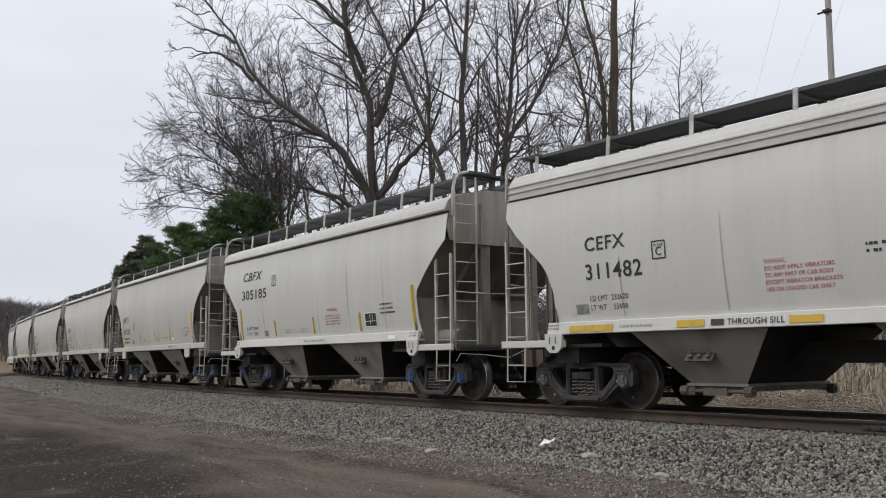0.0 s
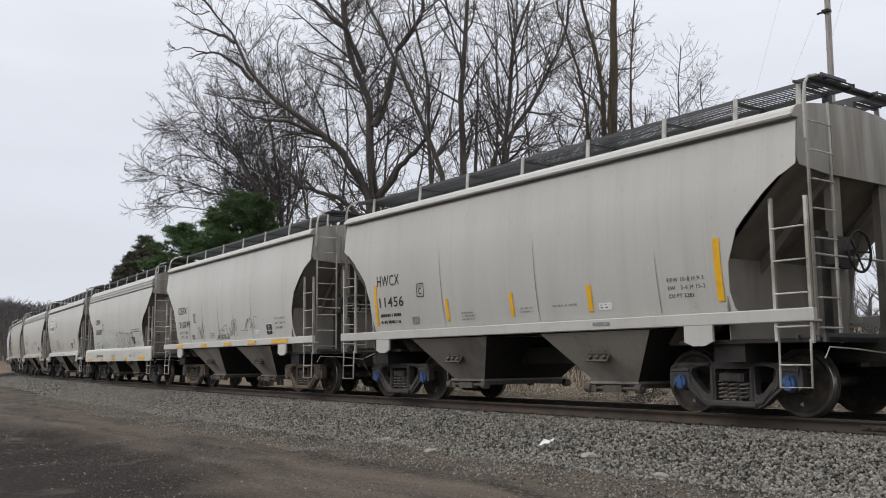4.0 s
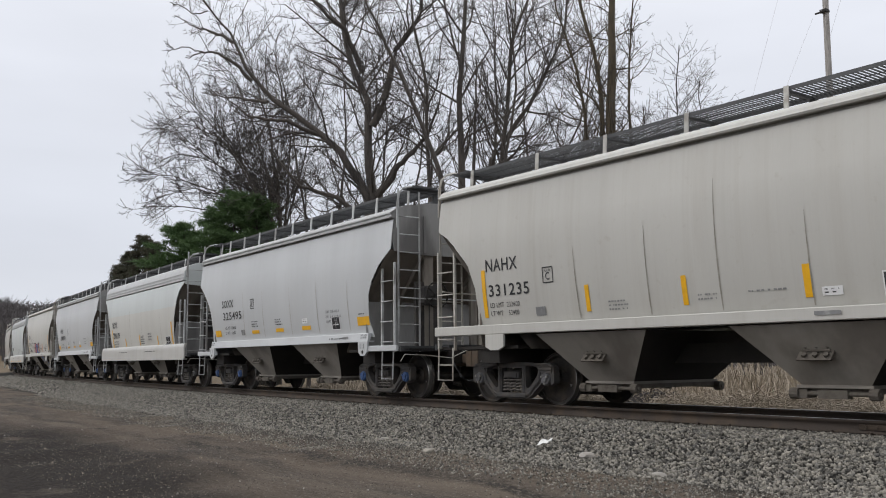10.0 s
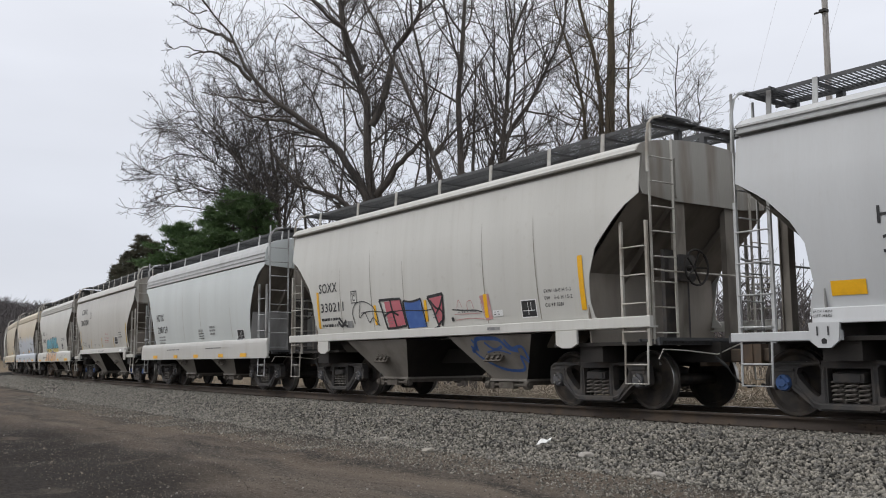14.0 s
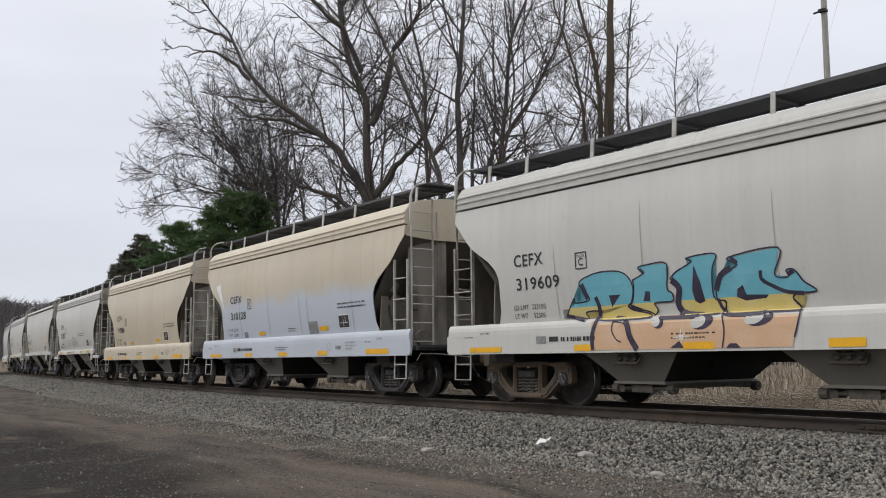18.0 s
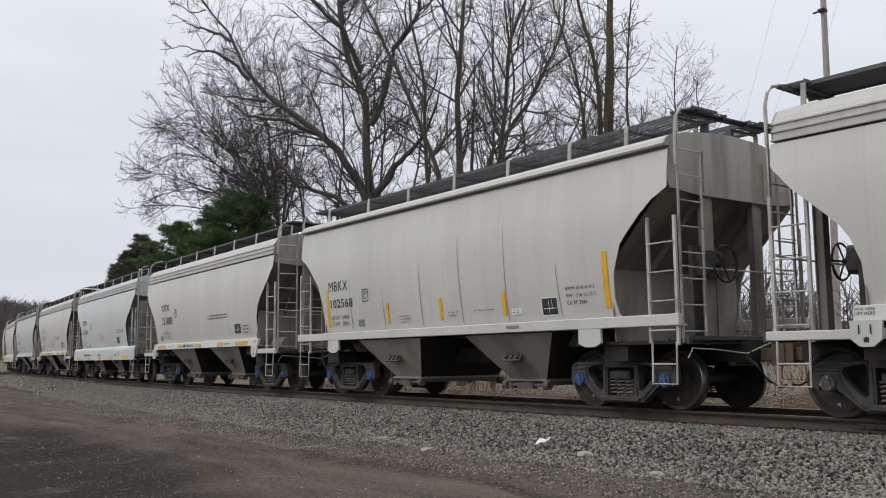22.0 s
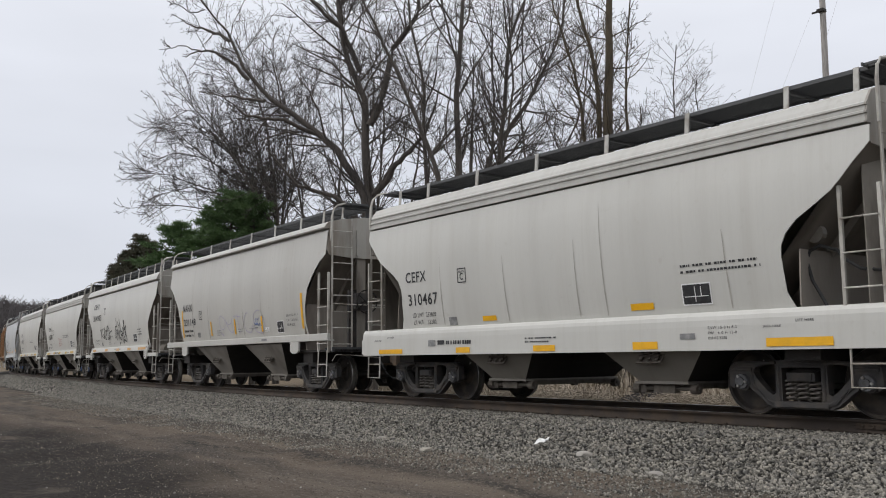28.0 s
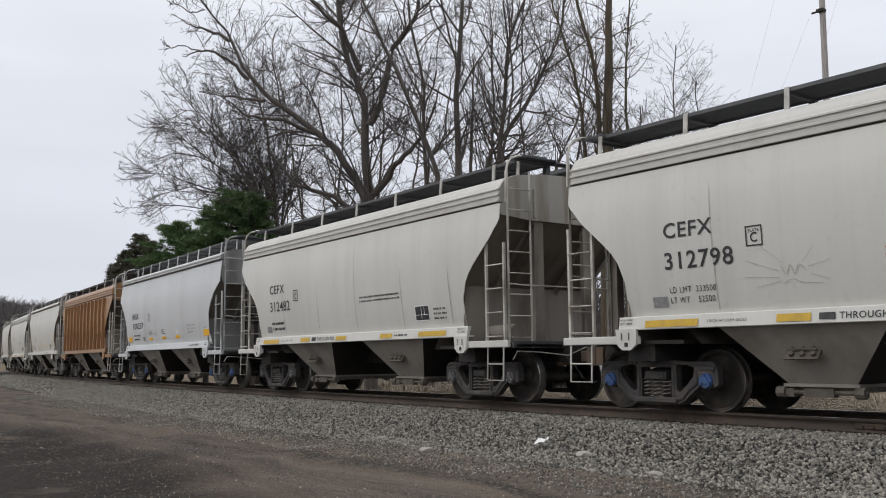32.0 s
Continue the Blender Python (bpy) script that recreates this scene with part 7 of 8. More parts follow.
        scrawl(car, -0.85, 0.2, 1.46, 1.62, M["black"], 31, 6, 0.022, "black spray-painted tag")
    elif number == "312825":
        sprayed(car, [(0.024, q) for q in (
            [(-3.55, 1.50), (-3.45, 1.86), (-3.36, 1.52), (-3.26, 1.84), (-3.16, 1.52)], [(-3.05, 1.56), (-2.92, 1.70), (-2.80, 1.54)], [(-2.60, 1.86), (-2.52, 1.58), (-2.36, 1.50), (-2.25, 1.72), (-2.28, 1.92)],
            [(-2.10, 1.92), (-2.06, 1.56), (-1.92, 1.52), (-1.84, 1.90)], [(-1.74, 1.52), (-1.70, 1.92), (-1.52, 1.54), (-1.48, 1.94)], [(-1.38, 1.54), (-1.24, 1.94), (-1.10, 1.52)], [(-1.32, 1.68), (-1.12, 1.70)],
            [(-0.95, 1.80), (-0.86, 1.94), (-0.72, 1.80), (-0.80, 1.56), (-0.56, 1.84), (-0.66, 1.96)], [(-0.45, 1.95), (-0.40, 1.56), (-0.20, 1.56)], [(-0.10, 1.94), (-0.06, 1.56), (0.10, 1.60), (0.14, 1.94)],
            [(0.28, 1.55), (0.30, 1.95), (0.46, 1.86), (0.32, 1.74), (0.52, 1.55)], [(0.66, 1.95), (0.60, 1.72), (0.78, 1.56), (0.92, 1.74)])], M["spray_mint"], 0.002, "pale teal spray-painted script")
    elif number == "331148":
        sprayed(car, [(0.018, [(-1.10, 2.01), (-1.06, 1.81), (-1.02, 1.54)]), (0.016, [(-1.10, 2.01), (-0.97, 2.09), (-0.82, 2.06), (-0.68, 1.96), (-0.66, 1.83), (-0.76, 1.72), (-0.94, 1.70), (-1.05, 1.79)]),
                      (0.014, [(-1.02, 1.54), (-0.96, 1.62), (-0.84, 1.50), (-0.99, 1.58)]), (0.018, [(-0.59, 1.98), (-0.51, 1.86), (-0.33, 1.83), (-0.17, 1.89), (-0.14, 1.99)]),
                      (0.018, [(-0.58, 1.93), (-0.49, 1.78), (-0.33, 1.64), (-0.15, 1.60), (-0.04, 1.66), (-0.01, 1.79)]), (0.016, [(0.00, 2.03), (0.17, 2.05), (0.33, 2.03), (0.55, 2.00)]),
                      (0.018, [(0.28, 2.11), (0.33, 1.89), (0.40, 1.58)]), (0.020, [(1.04, 2.09), (0.91, 2.08), (0.77, 1.95), (0.75, 1.80), (0.82, 1.66), (0.96, 1.58), (1.19, 1.57), (1.26, 1.63), (1.32, 1.75)]),
                      (0.018, [(1.86, 2.12), (1.66, 2.13), (1.47, 2.05), (1.41, 1.90), (1.44, 1.74), (1.54, 1.59), (1.72, 1.54), (1.93, 1.53), (2.06, 1.61), (2.12, 1.73), (2.08, 1.89), (1.96, 2.02)])],
                M["spray_pale"], 0.003, "dull violet spray-painted letters")
        sprayed(car, [(0.022, [(1.44, 1.84), (1.51, 1.75), (1.55, 1.79)]), (0.022, [(1.63, 1.91), (1.54, 1.89), (1.59, 1.82), (1.61, 1.77), (1.53, 1.76)]), (0.022, [(1.78, 1.93), (1.68, 1.86), (1.68, 1.77), (1.77, 1.73), (1.81, 1.79), (1.95, 1.71)])],
                M["spray_blue"], 0.004, "small blue spray-painted mark")
    elif number == "314903":
        sprayed(car, [(0.045, [(-2.82, 2.22), (-2.76, 1.78)]), (0.045, [(-2.48, 2.20), (-2.72, 2.00), (-2.44, 1.80)]), (0.05, [(-2.95, 2.12), (-2.80, 2.16)])], M["black"], 0.002, "black spray-painted strokes")
        sprayed(car, [(0.035, [(-2.38, 1.97), (-2.32, 1.77), (-2.19, 1.83)]), (0.045, [(-2.31, 2.21), (-2.13, 2.10), (-2.32, 1.91), (-2.11, 1.83)]), (0.050, [(-2.15, 2.23), (-2.08, 2.00), (-2.02, 1.75), (-1.82, 1.78), (-1.87, 2.00), (-1.96, 2.09), (-1.78, 2.08), (-1.69, 2.23)]),
                      (0.050, [(-1.68, 2.24), (-1.60, 2.02), (-1.58, 1.75), (-1.43, 1.76), (-1.38, 2.05), (-1.33, 2.12), (-1.63, 2.28), (-1.71, 2.17)]), (0.050, [(-1.35, 2.17), (-1.39, 1.95), (-1.34, 1.72), (-1.09, 1.87)]),
                      (0.045, [(-1.36, 1.95), (-1.17, 2.01), (-0.82, 2.06)]), (0.040, [(-1.00, 1.85), (-0.97, 1.82)]), (0.040, [(-0.88, 1.85), (-0.85, 1.82)]), (0.030, [(-0.15, 2.53), (-0.05, 2.29), (0.05, 2.14)]),
                      (0.040, [(0.03, 2.22), (-0.15, 2.21), (-0.27, 2.06), (-0.32, 1.77), (-0.13, 1.80), (0.03, 1.66), (0.10, 1.84), (0.03, 1.98), (-0.10, 2.08)]), (0.036, [(-0.10, 2.08), (-0.05, 1.85), (0.04, 1.98), (0.13, 1.90), (0.13, 2.08)]),
                      (0.040, [(0.13, 2.08), (0.26, 1.85), (0.25, 1.74), (0.33, 1.95), (0.41, 2.06), (0.38, 1.84), (0.40, 1.69), (0.52, 1.77)]), (0.034, [(0.17, 2.41), (0.21, 2.30), (0.33, 2.24), (0.40, 2.17)]),
                      (0.042, [(0.40, 2.47), (0.52, 2.26), (0.61, 2.00), (0.64, 1.65), (0.75, 1.71)]), (0.055, [(0.69, 2.02), (0.83, 1.92), (0.71, 1.82), (0.82, 1.85), (0.95, 1.68), (1.01, 1.54), (1.07, 1.65), (1.21, 1.62), (1.36, 1.59), (1.49, 1.61), (1.47, 1.77), (1.33, 2.02), (1.13, 2.27), (1.08, 2.36), (1.16, 2.39), (1.18, 2.28), (1.15, 2.04), (1.28, 2.07), (1.47, 2.19)]),
                      (0.045, [(0.83, 1.92), (0.88, 2.08), (0.99, 2.12), (1.08, 2.04), (1.06, 1.90), (0.93, 1.89), (0.83, 1.96)]), (0.036, [(1.49, 2.17), (1.33, 2.02), (1.22, 1.79), (1.16, 1.71), (1.32, 1.84), (1.40, 1.84)]),
                      (0.030, [(1.06, 1.81), (1.21, 1.70), (1.28, 1.61)]), (0.036, [(0.29, 1.46), (0.39, 1.54), (0.54, 1.57)])],
                M["black"], 0.002, "black spray-painted script tags")
    elif number == "102480":
        for x0, x1, z0, z1, text in ((-4.30, -3.16, 3.02, 3.36, "MBKX"), (-4.38, -2.80, 2.54, 2.90, "102480")):
            patch(car, "number_placard", x0, x1, z0, z1, M["label_white"], label="white placard with black lettering", proud=0.001)
            stencil(car, "placard_lettering", text, x0 + 0.12, z0 + 0.07, z1 - z0 - 0.14, M["black"], width=x1 - x0 - 0.24, proud=0.004)
        sprayed(car, [(0.020, [(-3.64, 1.92), (-3.56, 2.09), (-3.52, 1.82), (-3.40, 2.05), (-3.34, 1.82)]), (0.020, [(-3.24, 2.06), (-3.26, 1.84), (-3.12, 1.82), (-3.10, 2.04)]), (0.020, [(-3.05, 2.08), (-3.0, 1.84), (-2.92, 1.95), (-2.80, 1.86), (-2.85, 1.75)])], M["faint"], 0.002, "faded black spray-painted tag")
        sprayed(car, [(0.026, [(-2.31, 1.94), (-2.12, 2.02), (-1.95, 1.99), (-2.04, 1.80), (-2.0, 1.66)]), (0.026, [(-1.90, 1.72), (-1.73, 2.11), (-1.66, 1.75), (-1.80, 1.88), (-1.62, 1.88)]), (0.026, [(-1.70, 2.10), (-1.44, 2.05), (-1.50, 1.72), (-1.34, 1.70)]),
                      (0.026, [(-1.19, 1.95), (-1.30, 1.74), (-1.12, 1.66), (-1.06, 1.82), (-1.20, 1.85)]), (0.024, [(-2.08, 1.64), (-1.60, 1.58), (-1.20, 1.64), (-1.02, 1.58), (-1.14, 1.46)])], M["black"], 0.002, "black spray-painted script tag")
    elif number == "312798":
        rays = [[(-2.44, 2.05), (-1.99, 1.89)], [(-2.22, 2.23), (-1.91, 1.98)], [(-2.49, 1.84), (-1.96, 1.80)], [(-1.48, 2.17), (-1.64, 1.98)], [(-1.28, 1.98), (-1.57, 1.91)], [(-2.32, 1.70), (-1.95, 1.76)], [(-1.30, 1.74), (-1.55, 1.82)]]
        sprayed(car, [(0.007, r) for r in rays] + [(0.011, [(-1.95, 1.95), (-1.88, 1.84), (-1.82, 1.96), (-1.76, 1.83), (-1.70, 1.95), (-1.60, 1.86)]), (0.009, [(-1.92, 1.73), (-1.80, 1.77), (-1.66, 1.72), (-1.39, 1.70)])], M["seam"], 0.002, "faint scratched burst of thin lines")
    elif number == "310128":
        patch(car, "primer_patch", 1.16, 1.64, 1.43, 1.72, M["faint"], label="grey primer patch")
        fill(car, [(-4.72, 2.96), (-4.42, 3.02), (-4.22, 2.62), (-4.10, 2.20), (-4.30, 2.48), (-4.55, 2.74)], M["label_white"], 0.001, label="bare white patch at the edge of the sheet")
        bars(car, "small_print", 0.02, 1.58, 0.44, 2, M["black"], 0.03, 0.06)
        sprayed(car, [(0.008, [(2.26, 1.11), (2.37, 1.20), (2.48, 1.11), (2.37, 1.02), (2.26, 1.11)])], M["faint"], 0.002, "thin printed diamond", "diamond_mark")


# ---- the train: kind, coat, mark, number, bearing caps, trucks, place along the train ----
CARS = [
    ("A", "cream", "CEFX", "311482", "grey", 142.22), ("B", "cream", "CBFX", "305185", "blue", 129.18),
    ("H", "cream", "HWCX", "11525", "blue", 116.20), ("H", "cream", "HWCX", "11752", "blue", 103.64),
    ("H", "cream", "HWCX", "11456", "blue", 90.72), ("H", "cream", "CEFX", "310749", "grey", 77.77),
    ("F", "cream", "CEFX", "310783", "grey", 64.67), ("B", "cream", "MBKX", "102480", "grey", 51.97),
    ("A", "cream", "CEFX", "312403", "grey", 39.05), ("H", "cream", "NAHX", "331235", "grey", 26.15),
    ("S", "grey", "SOXX", "325495", "blue", 13.20), ("N", "white", "NDYX", "298179", "grey", 0.35),
    ("S", "grey", "HKRX", "300030", "blue", -12.50), ("H", "cream", "SOXX", "330211", "grey", -25.39),
    ("N", "white", "NDYX", "298159", "grey", -38.25), ("B", "cream", "CBFX", "305100", "blue", -51.12),
    ("F", "cream", "CEFX", "319609", "grey", -63.88), ("F", "tan", "CEFX", "310128", "grey", -76.62),
    ("F", "tan", "CEFX", "310086", "grey", -89.36), ("A", "cream", "CEFX", "312825", "grey", -102.23),
    ("H", "cream", "MBKX", "102568", "blue", -115.12), ("A", "cream", "CITX", "221800", "blue", -128.04),
    ("F", "white", "CBFX", "311860", "grey", -140.99), ("A", "cream", "CEFX", "311505", "grey", -153.95),
    ("S", "grey", "HKRX", "300036", "blue", -166.90), ("F", "cream", "CEFX", "310467", "grey", -179.63),
    ("H", "cream", "NAHX", "331148", "grey", -192.73), ("B", "cream", "CBFX", "314903", "grey", -205.66),
    ("A", "cream", "CEFX", "312798", "blue", -218.60), ("A", "cream", "CEFX", "312482", "grey", -231.53),
    ("S", "grey", "HKRX", "300257", "blue", -244.45), ("O", "rust", "", "", "grey", -257.35),
    ("H", "cream", "", "", "grey", -270.25), ("A", "cream", "", "", "grey", -283.15),
    ("H", "cream", "", "", "grey", -296.05), ("F", "cream", "", "", "grey", -308.95),
]
COAT_WORDS = {"cream": "dusty off-white", "white": "chalky white", "grey": "clean light grey", "tan": "sun-stained tan", "rust": "rusty brown"}
KIND_WORDS = {"A": "covered hopper car with ribbed roof edge", "B": "covered hopper car with straight-cut ends", "H": "covered hopper car with rounded ends",
              "S": "covered hopper car with curved end cut-outs", "F": "covered hopper car with deep side sill", "N": "covered hopper car with deep smooth sill", "O": "covered hopper car with ribbed sides"}
EXTRA_WORDS = {"319609": ", large teal graffiti", "330211": ", red and blue graffiti", "314903": ", black graffiti tags", "102480": ", white number placards", "310783": ", white graffiti", "310128": ", bleached lower half"}
SIDE_COATS = {"310128": "tan_bleached", **dict.fromkeys(("305100", "331235", "331148", "11525", "11752", "11456"), "cream_dull")}
SILL_COATS = {"310128": "chalk", "298179": "dusty", "298159": "dusty", **dict.fromkeys(("305100", "331235", "331148", "11525", "11752", "11456"), "cream_dull")}
TRAIN = []
for kind, coat, mark, number, caps, place in CARS:
    extra = {}
    if kind == "N" and number == "298179":
        extra["split"] = (2.6, "cream")
    car, axles = hopper_car(kind, coat, mark, number, caps, label=COAT_WORDS[coat] + " " + KIND_WORDS[kind] + EXTRA_WORDS.get(number, ""),
                            frame_mat="truck_rust" if number in ("319609", "310749") else "truck", sill_coat=SILL_COATS.get(number), side_coat=SIDE_COATS.get(number), **extra)
    lettering(car, kind, mark, number)
    graffiti(car, number)
    if kind == "S":
        end_lettering(car, kind, mark, number)
    TRAIN.append((car, axles, place, kind, number))


# ---- trees, pole ----
def tubes(p, r0, r1, sides):
    """Tapered round bars along many lines at once: p is (bars, points, 3)."""
    count, n, _ = p.shape
    d = np.gradient(p, axis=1)
    d /= np.linalg.norm(d, axis=2)[..., None] + 1e-9
    ref = np.where(np.abs(d[..., 2:3]) < 0.9, np.array([0, 0, 1.0]), np.array([1.0, 0, 0]))
    a = np.cross(d, ref)
    a /= np.linalg.norm(a, axis=2)[..., None] + 1e-9
    b = np.cross(d, a)
    t = np.arange(sides) * 2 * math.pi / sides
    u = np.linspace(0, 1, n)
    r = (r0[:, None] * (1 - u) + r1[:, None] * u)[..., None, None]
    v = p[:, :, None, :] + r * (a[:, :, None, :] * np.cos(t)[:, None] + b[:, :, None, :] * np.sin(t)[:, None])
    i, j = np.meshgrid(np.arange(n - 1), np.arange(sides), indexing="ij")
    f = np.stack([i * sides + j, i * sides + (j + 1) % sides, (i + 1) * sides + (j + 1) % sides, (i + 1) * sides + j], -1).reshape(-1, 4)
    f = f[None] + (np.arange(count) * n * sides)[:, None, None]
    return v.reshape(-1, 3), f.reshape(-1, 4)


def bundle(name, groups, sides, mats):
    """One mesh out of groups of bars; a group is (lines, radius at foot, radius at tip)."""
    vs, fs, k = [], [], 0
    for p, r0, r1 in groups:
        v, f = tubes(p, r0, r1, sides)
        vs.append(v)
        fs.append(f + k)
        k += len(v)
    return array_mesh(name, np.concatenate(vs), np.concatenate(fs), mats, smooth=True)


def limb_tubes(limbs, sides, name, mats):
    """Bars given one by one as (points, radius at foot, radius at tip), all with as many points."""
    p = np.array([l[0] for l in limbs], dtype=float)
    return bundle(name, [(p, np.array([l[1] for l in limbs]), np.array([l[2] for l in limbs]))], sides, mats)


def sprout(rng, parents, per_metre, points, upward, spread, shrink, start, longest, thin, kink=0.10):
    """Side branches from all parents at once."""
    p, r0, r1 = parents
    n = p.shape[1]
    length = np.linalg.norm(np.diff(p, axis=1), axis=2).sum(1)
    which = np.repeat(np.arange(len(p)), np.maximum(2, (length * per_metre).astype(int)))
    m = len(which)
    t = rng.uniform(start, 1.0, m)
    i = np.minimum((t * (n - 1)).astype(int), n - 2)
    frac = (t * (n - 1) - i)[:, None]
    a, b = p[which, i], p[which, i + 1]
    d = b - a
    d /= np.linalg.norm(d, axis=1)[:, None] + 1e-9
    side = rng.normal(size=(m, 3))
    side -= d * (side * d).sum(1)[:, None]
    side /= np.linalg.norm(side, axis=1)[:, None]
    ang = rng.uniform(*spread, m)[:, None]
    go = d * np.cos(ang) + side * np.sin(ang)
    ln = np.minimum(length[which] * rng.uniform(*shrink, m) * (1.15 - 0.6 * t), longest)
    rr = np.maximum((r0[which] * (1 - t) + r1[which] * t) * rng.uniform(0.3, 0.6, m), thin)
    rr = np.maximum(np.minimum(rr, 0.012 * ln + 0.007), thin)
    q = [a + (b - a) * frac]
    for _ in range(points - 1):
        go = go + rng.normal(size=(m, 3)) * kink + np.array([0, 0, upward * 0.35])
        go /= np.linalg.norm(go, axis=1)[:, None]
        q.append(q[-1] + go * (ln / (points - 1))[:, None])
    return np.stack(q, 1), rr, np.maximum(rr * 0.4, thin * 0.8)


def bare_tree(seed, foot, limbs, density=(1.5, 2.0, 2.6, 3.2), mats=("bark", "twig"), label="", upward=0.15, shrink=(0.3, 0.6), thin=0.006, start=0.3):
    """A leafless tree at foot; limbs are outlines of (radius, [(across, height, depth), ...]) in metres."""
    rng = np.random.default_rng(seed)
    fx, fy = foot
    d = Vector((fx - EYE.x, fy - EYE.y)).normalized()
    ax, ay = d.y, -d.x
    lines, radii = [], []
    for r, pts in limbs:
        q = np.array([[ax * a + d.x * e, ay * a + d.y * e, z] for a, z, e in pts])
        cum = np.concatenate([[0], np.cumsum(np.linalg.norm(np.diff(q, axis=0), axis=1))])
        at = np.linspace(0, cum[-1], 22)
        line = np.stack([np.interp(at, cum, q[:, i]) for i in range(3)], -1)
        wob = np.cumsum(rng.normal(size=(22, 3)) * 0.036, axis=0)
        line += wob - wob[0]
        lines.append(line)
        radii.append(r)
    main = (np.array(lines), np.array(radii), np.maximum(np.array(radii) * 0.13, 0.016))
    one = sprout(rng, main, density[0], 8, upward, (0.5, 1.1), shrink, start, 3.6, 2 * thin, 0.15)
    two = sprout(rng, one, density[1], 5, upward, (0.45, 1.05), (0.32, 0.6), 0.12, 1.9, 1.3 * thin, 0.15)
    three = sprout(rng, two, density[2] * 1.15, 4, upward, (0.5, 1.1), (0.35, 0.65), 0.08, 1.0, thin)
    four = sprout(rng, three, density[3] * 1.2, 3, upward * 0.6, (0.5, 1.2), (0.35, 0.7), 0.1, 0.5, thin)
    tree = new("bare_tree")
    tree.location = (fx, fy, 0)
    tagged(tree, label or "leafless grey-brown deciduous tree with fine twigs", "tree", "trees behind the track")
    for i in range(len(limbs)):
        part("trunk" if i == 0 else "main_limb", bundle("trunk", [(main[0][i:i + 1], main[1][i:i + 1], main[2][i:i + 1])], 10, [M[mats[0]]]), tree)
    part("limb_mass", bundle("limb_mass", [one], 6, [M[mats[0]]]), tree, kind="stuff")
    part("branch_mass", bundle("branch_mass", [two], 4, [M[mats[1]]]), tree, kind="stuff")
    part("twig_mass", bundle("twig_mass", [three, four], 3, [M[mats[1]]]), tree, kind="stuff")
    return tree


G = -0.6
bare_tree(11, (-31.2, 9.4), [
    (0.29, [(0.1, G, 0), (0.1, 4.0, 0), (0.05, 7.6, 0), (-0.1, 9.8, 0), (-0.15, 11.8, 0), (-0.9, 13.7, 0.5), (-1.3, 16.3, 0.8), (-1.6, 21, 1.0)]),
    (0.17, [(0.0, 10.6, 0), (0.4, 11.3, -0.3), (1.0, 13.6, -0.6), (2.1, 15.1, -0.8), (2.3, 18.5, -0.8)]),
    (0.20, [(-0.1, 6.2, 0), (-0.3, 7.8, 0.2), (-1.4, 9.7, 0.5), (-2.4, 10.4, 0.8), (-4.5, 12.0, 1.0), (-5.5, 13.2, 1.0), (-6.2, 14.9, 1.2), (-7.4, 16.4, 1.2)]),
    (0.13, [(-0.4, 13.0, 0.2), (-1.2, 14.6, -0.5), (-2.5, 15.8, -0.8), (-4.0, 17.0, -1)]),
    (0.15, [(0.2, 5.5, 0), (-0.9, 7.0, -0.3), (-1.6, 7.6, -0.4), (-3.0, 8.0, -0.6), (-4.4, 9.6, -0.6)]),
    (0.15, [(0.2, 7.6, 0), (1.0, 8.6, -0.5), (2.2, 10.0, -1.0), (2.9, 12.0, -1.2)]),
    (0.09, [(-5.2, 12.8, 1.0), (-6.2, 13.7, 0.8), (-7.1, 13.9, 0.6), (-7.9, 13.6, 0.5)]),
    (0.08, [(-6.1, 14.6, 1.2), (-7.1, 15.1, 1.4), (-7.7, 15.3, 1.5), (-8.2, 15.5, 1.5)]),
    (0.08, [(-4.5, 11.9, 1.0), (-5.4, 12.0, 1.3), (-6.4, 12.3, 1.6), (-7.3, 12.5, 1.7)]),
    (0.10, [(-2.3, 10.4, 0.8), (-3.7, 10.6, 0.4), (-5.2, 10.8, 0.1), (-6.6, 12.0, 0)]),
    (0.028, [(-7.1, 13.9, 0.6), (-7.8, 14.0, 0.5), (-8.3, 13.8, 0.4), (-8.7, 13.9, 0.4)]),
    (0.028, [(-7.2, 16.0, 1.2), (-7.8, 15.9, 1.2), (-8.3, 16.2, 1.2), (-8.7, 16.6, 1.2)]),
], density=(2.0, 2.4, 2.7, 2.8), shrink=(0.2, 0.42), thin=0.0065)
bare_tree(12, (-25.25, 9.1), [
    (0.20, [(0.1, G, 0), (0.13, 7.2, 0), (0.1, 10.9, 0), (0.3, 14.2, 0), (0.5, 19, 0)]),
    (0.15, [(0.55, G, 0.5), (0.62, 7.0, 0.4), (0.64, 9.8, 0.4), (0.67, 12.3, 0.4)]),
    (0.13, [(-0.9, G, 1.0), (-1.0, 7.5, 0.8), (-1.1, 10.9, 0.8), (-1.5, 14.2, 0.8), (-1.8, 18, 0.8)]),
    (0.14, [(-0.4, G, -0.5), (-0.6, 7.3, -0.5), (-2.2, 11.4, -0.7), (-3.5, 14.3, -0.9), (-4.2, 17, -1)]),
    (0.10, [(1.2, G, 0), (1.4, 6, 0), (2.1, 10, 0), (2.3, 15, 0)]),
], density=(1.25, 1.7, 2.4, 2.6), shrink=(0.2, 0.4), start=0.4)
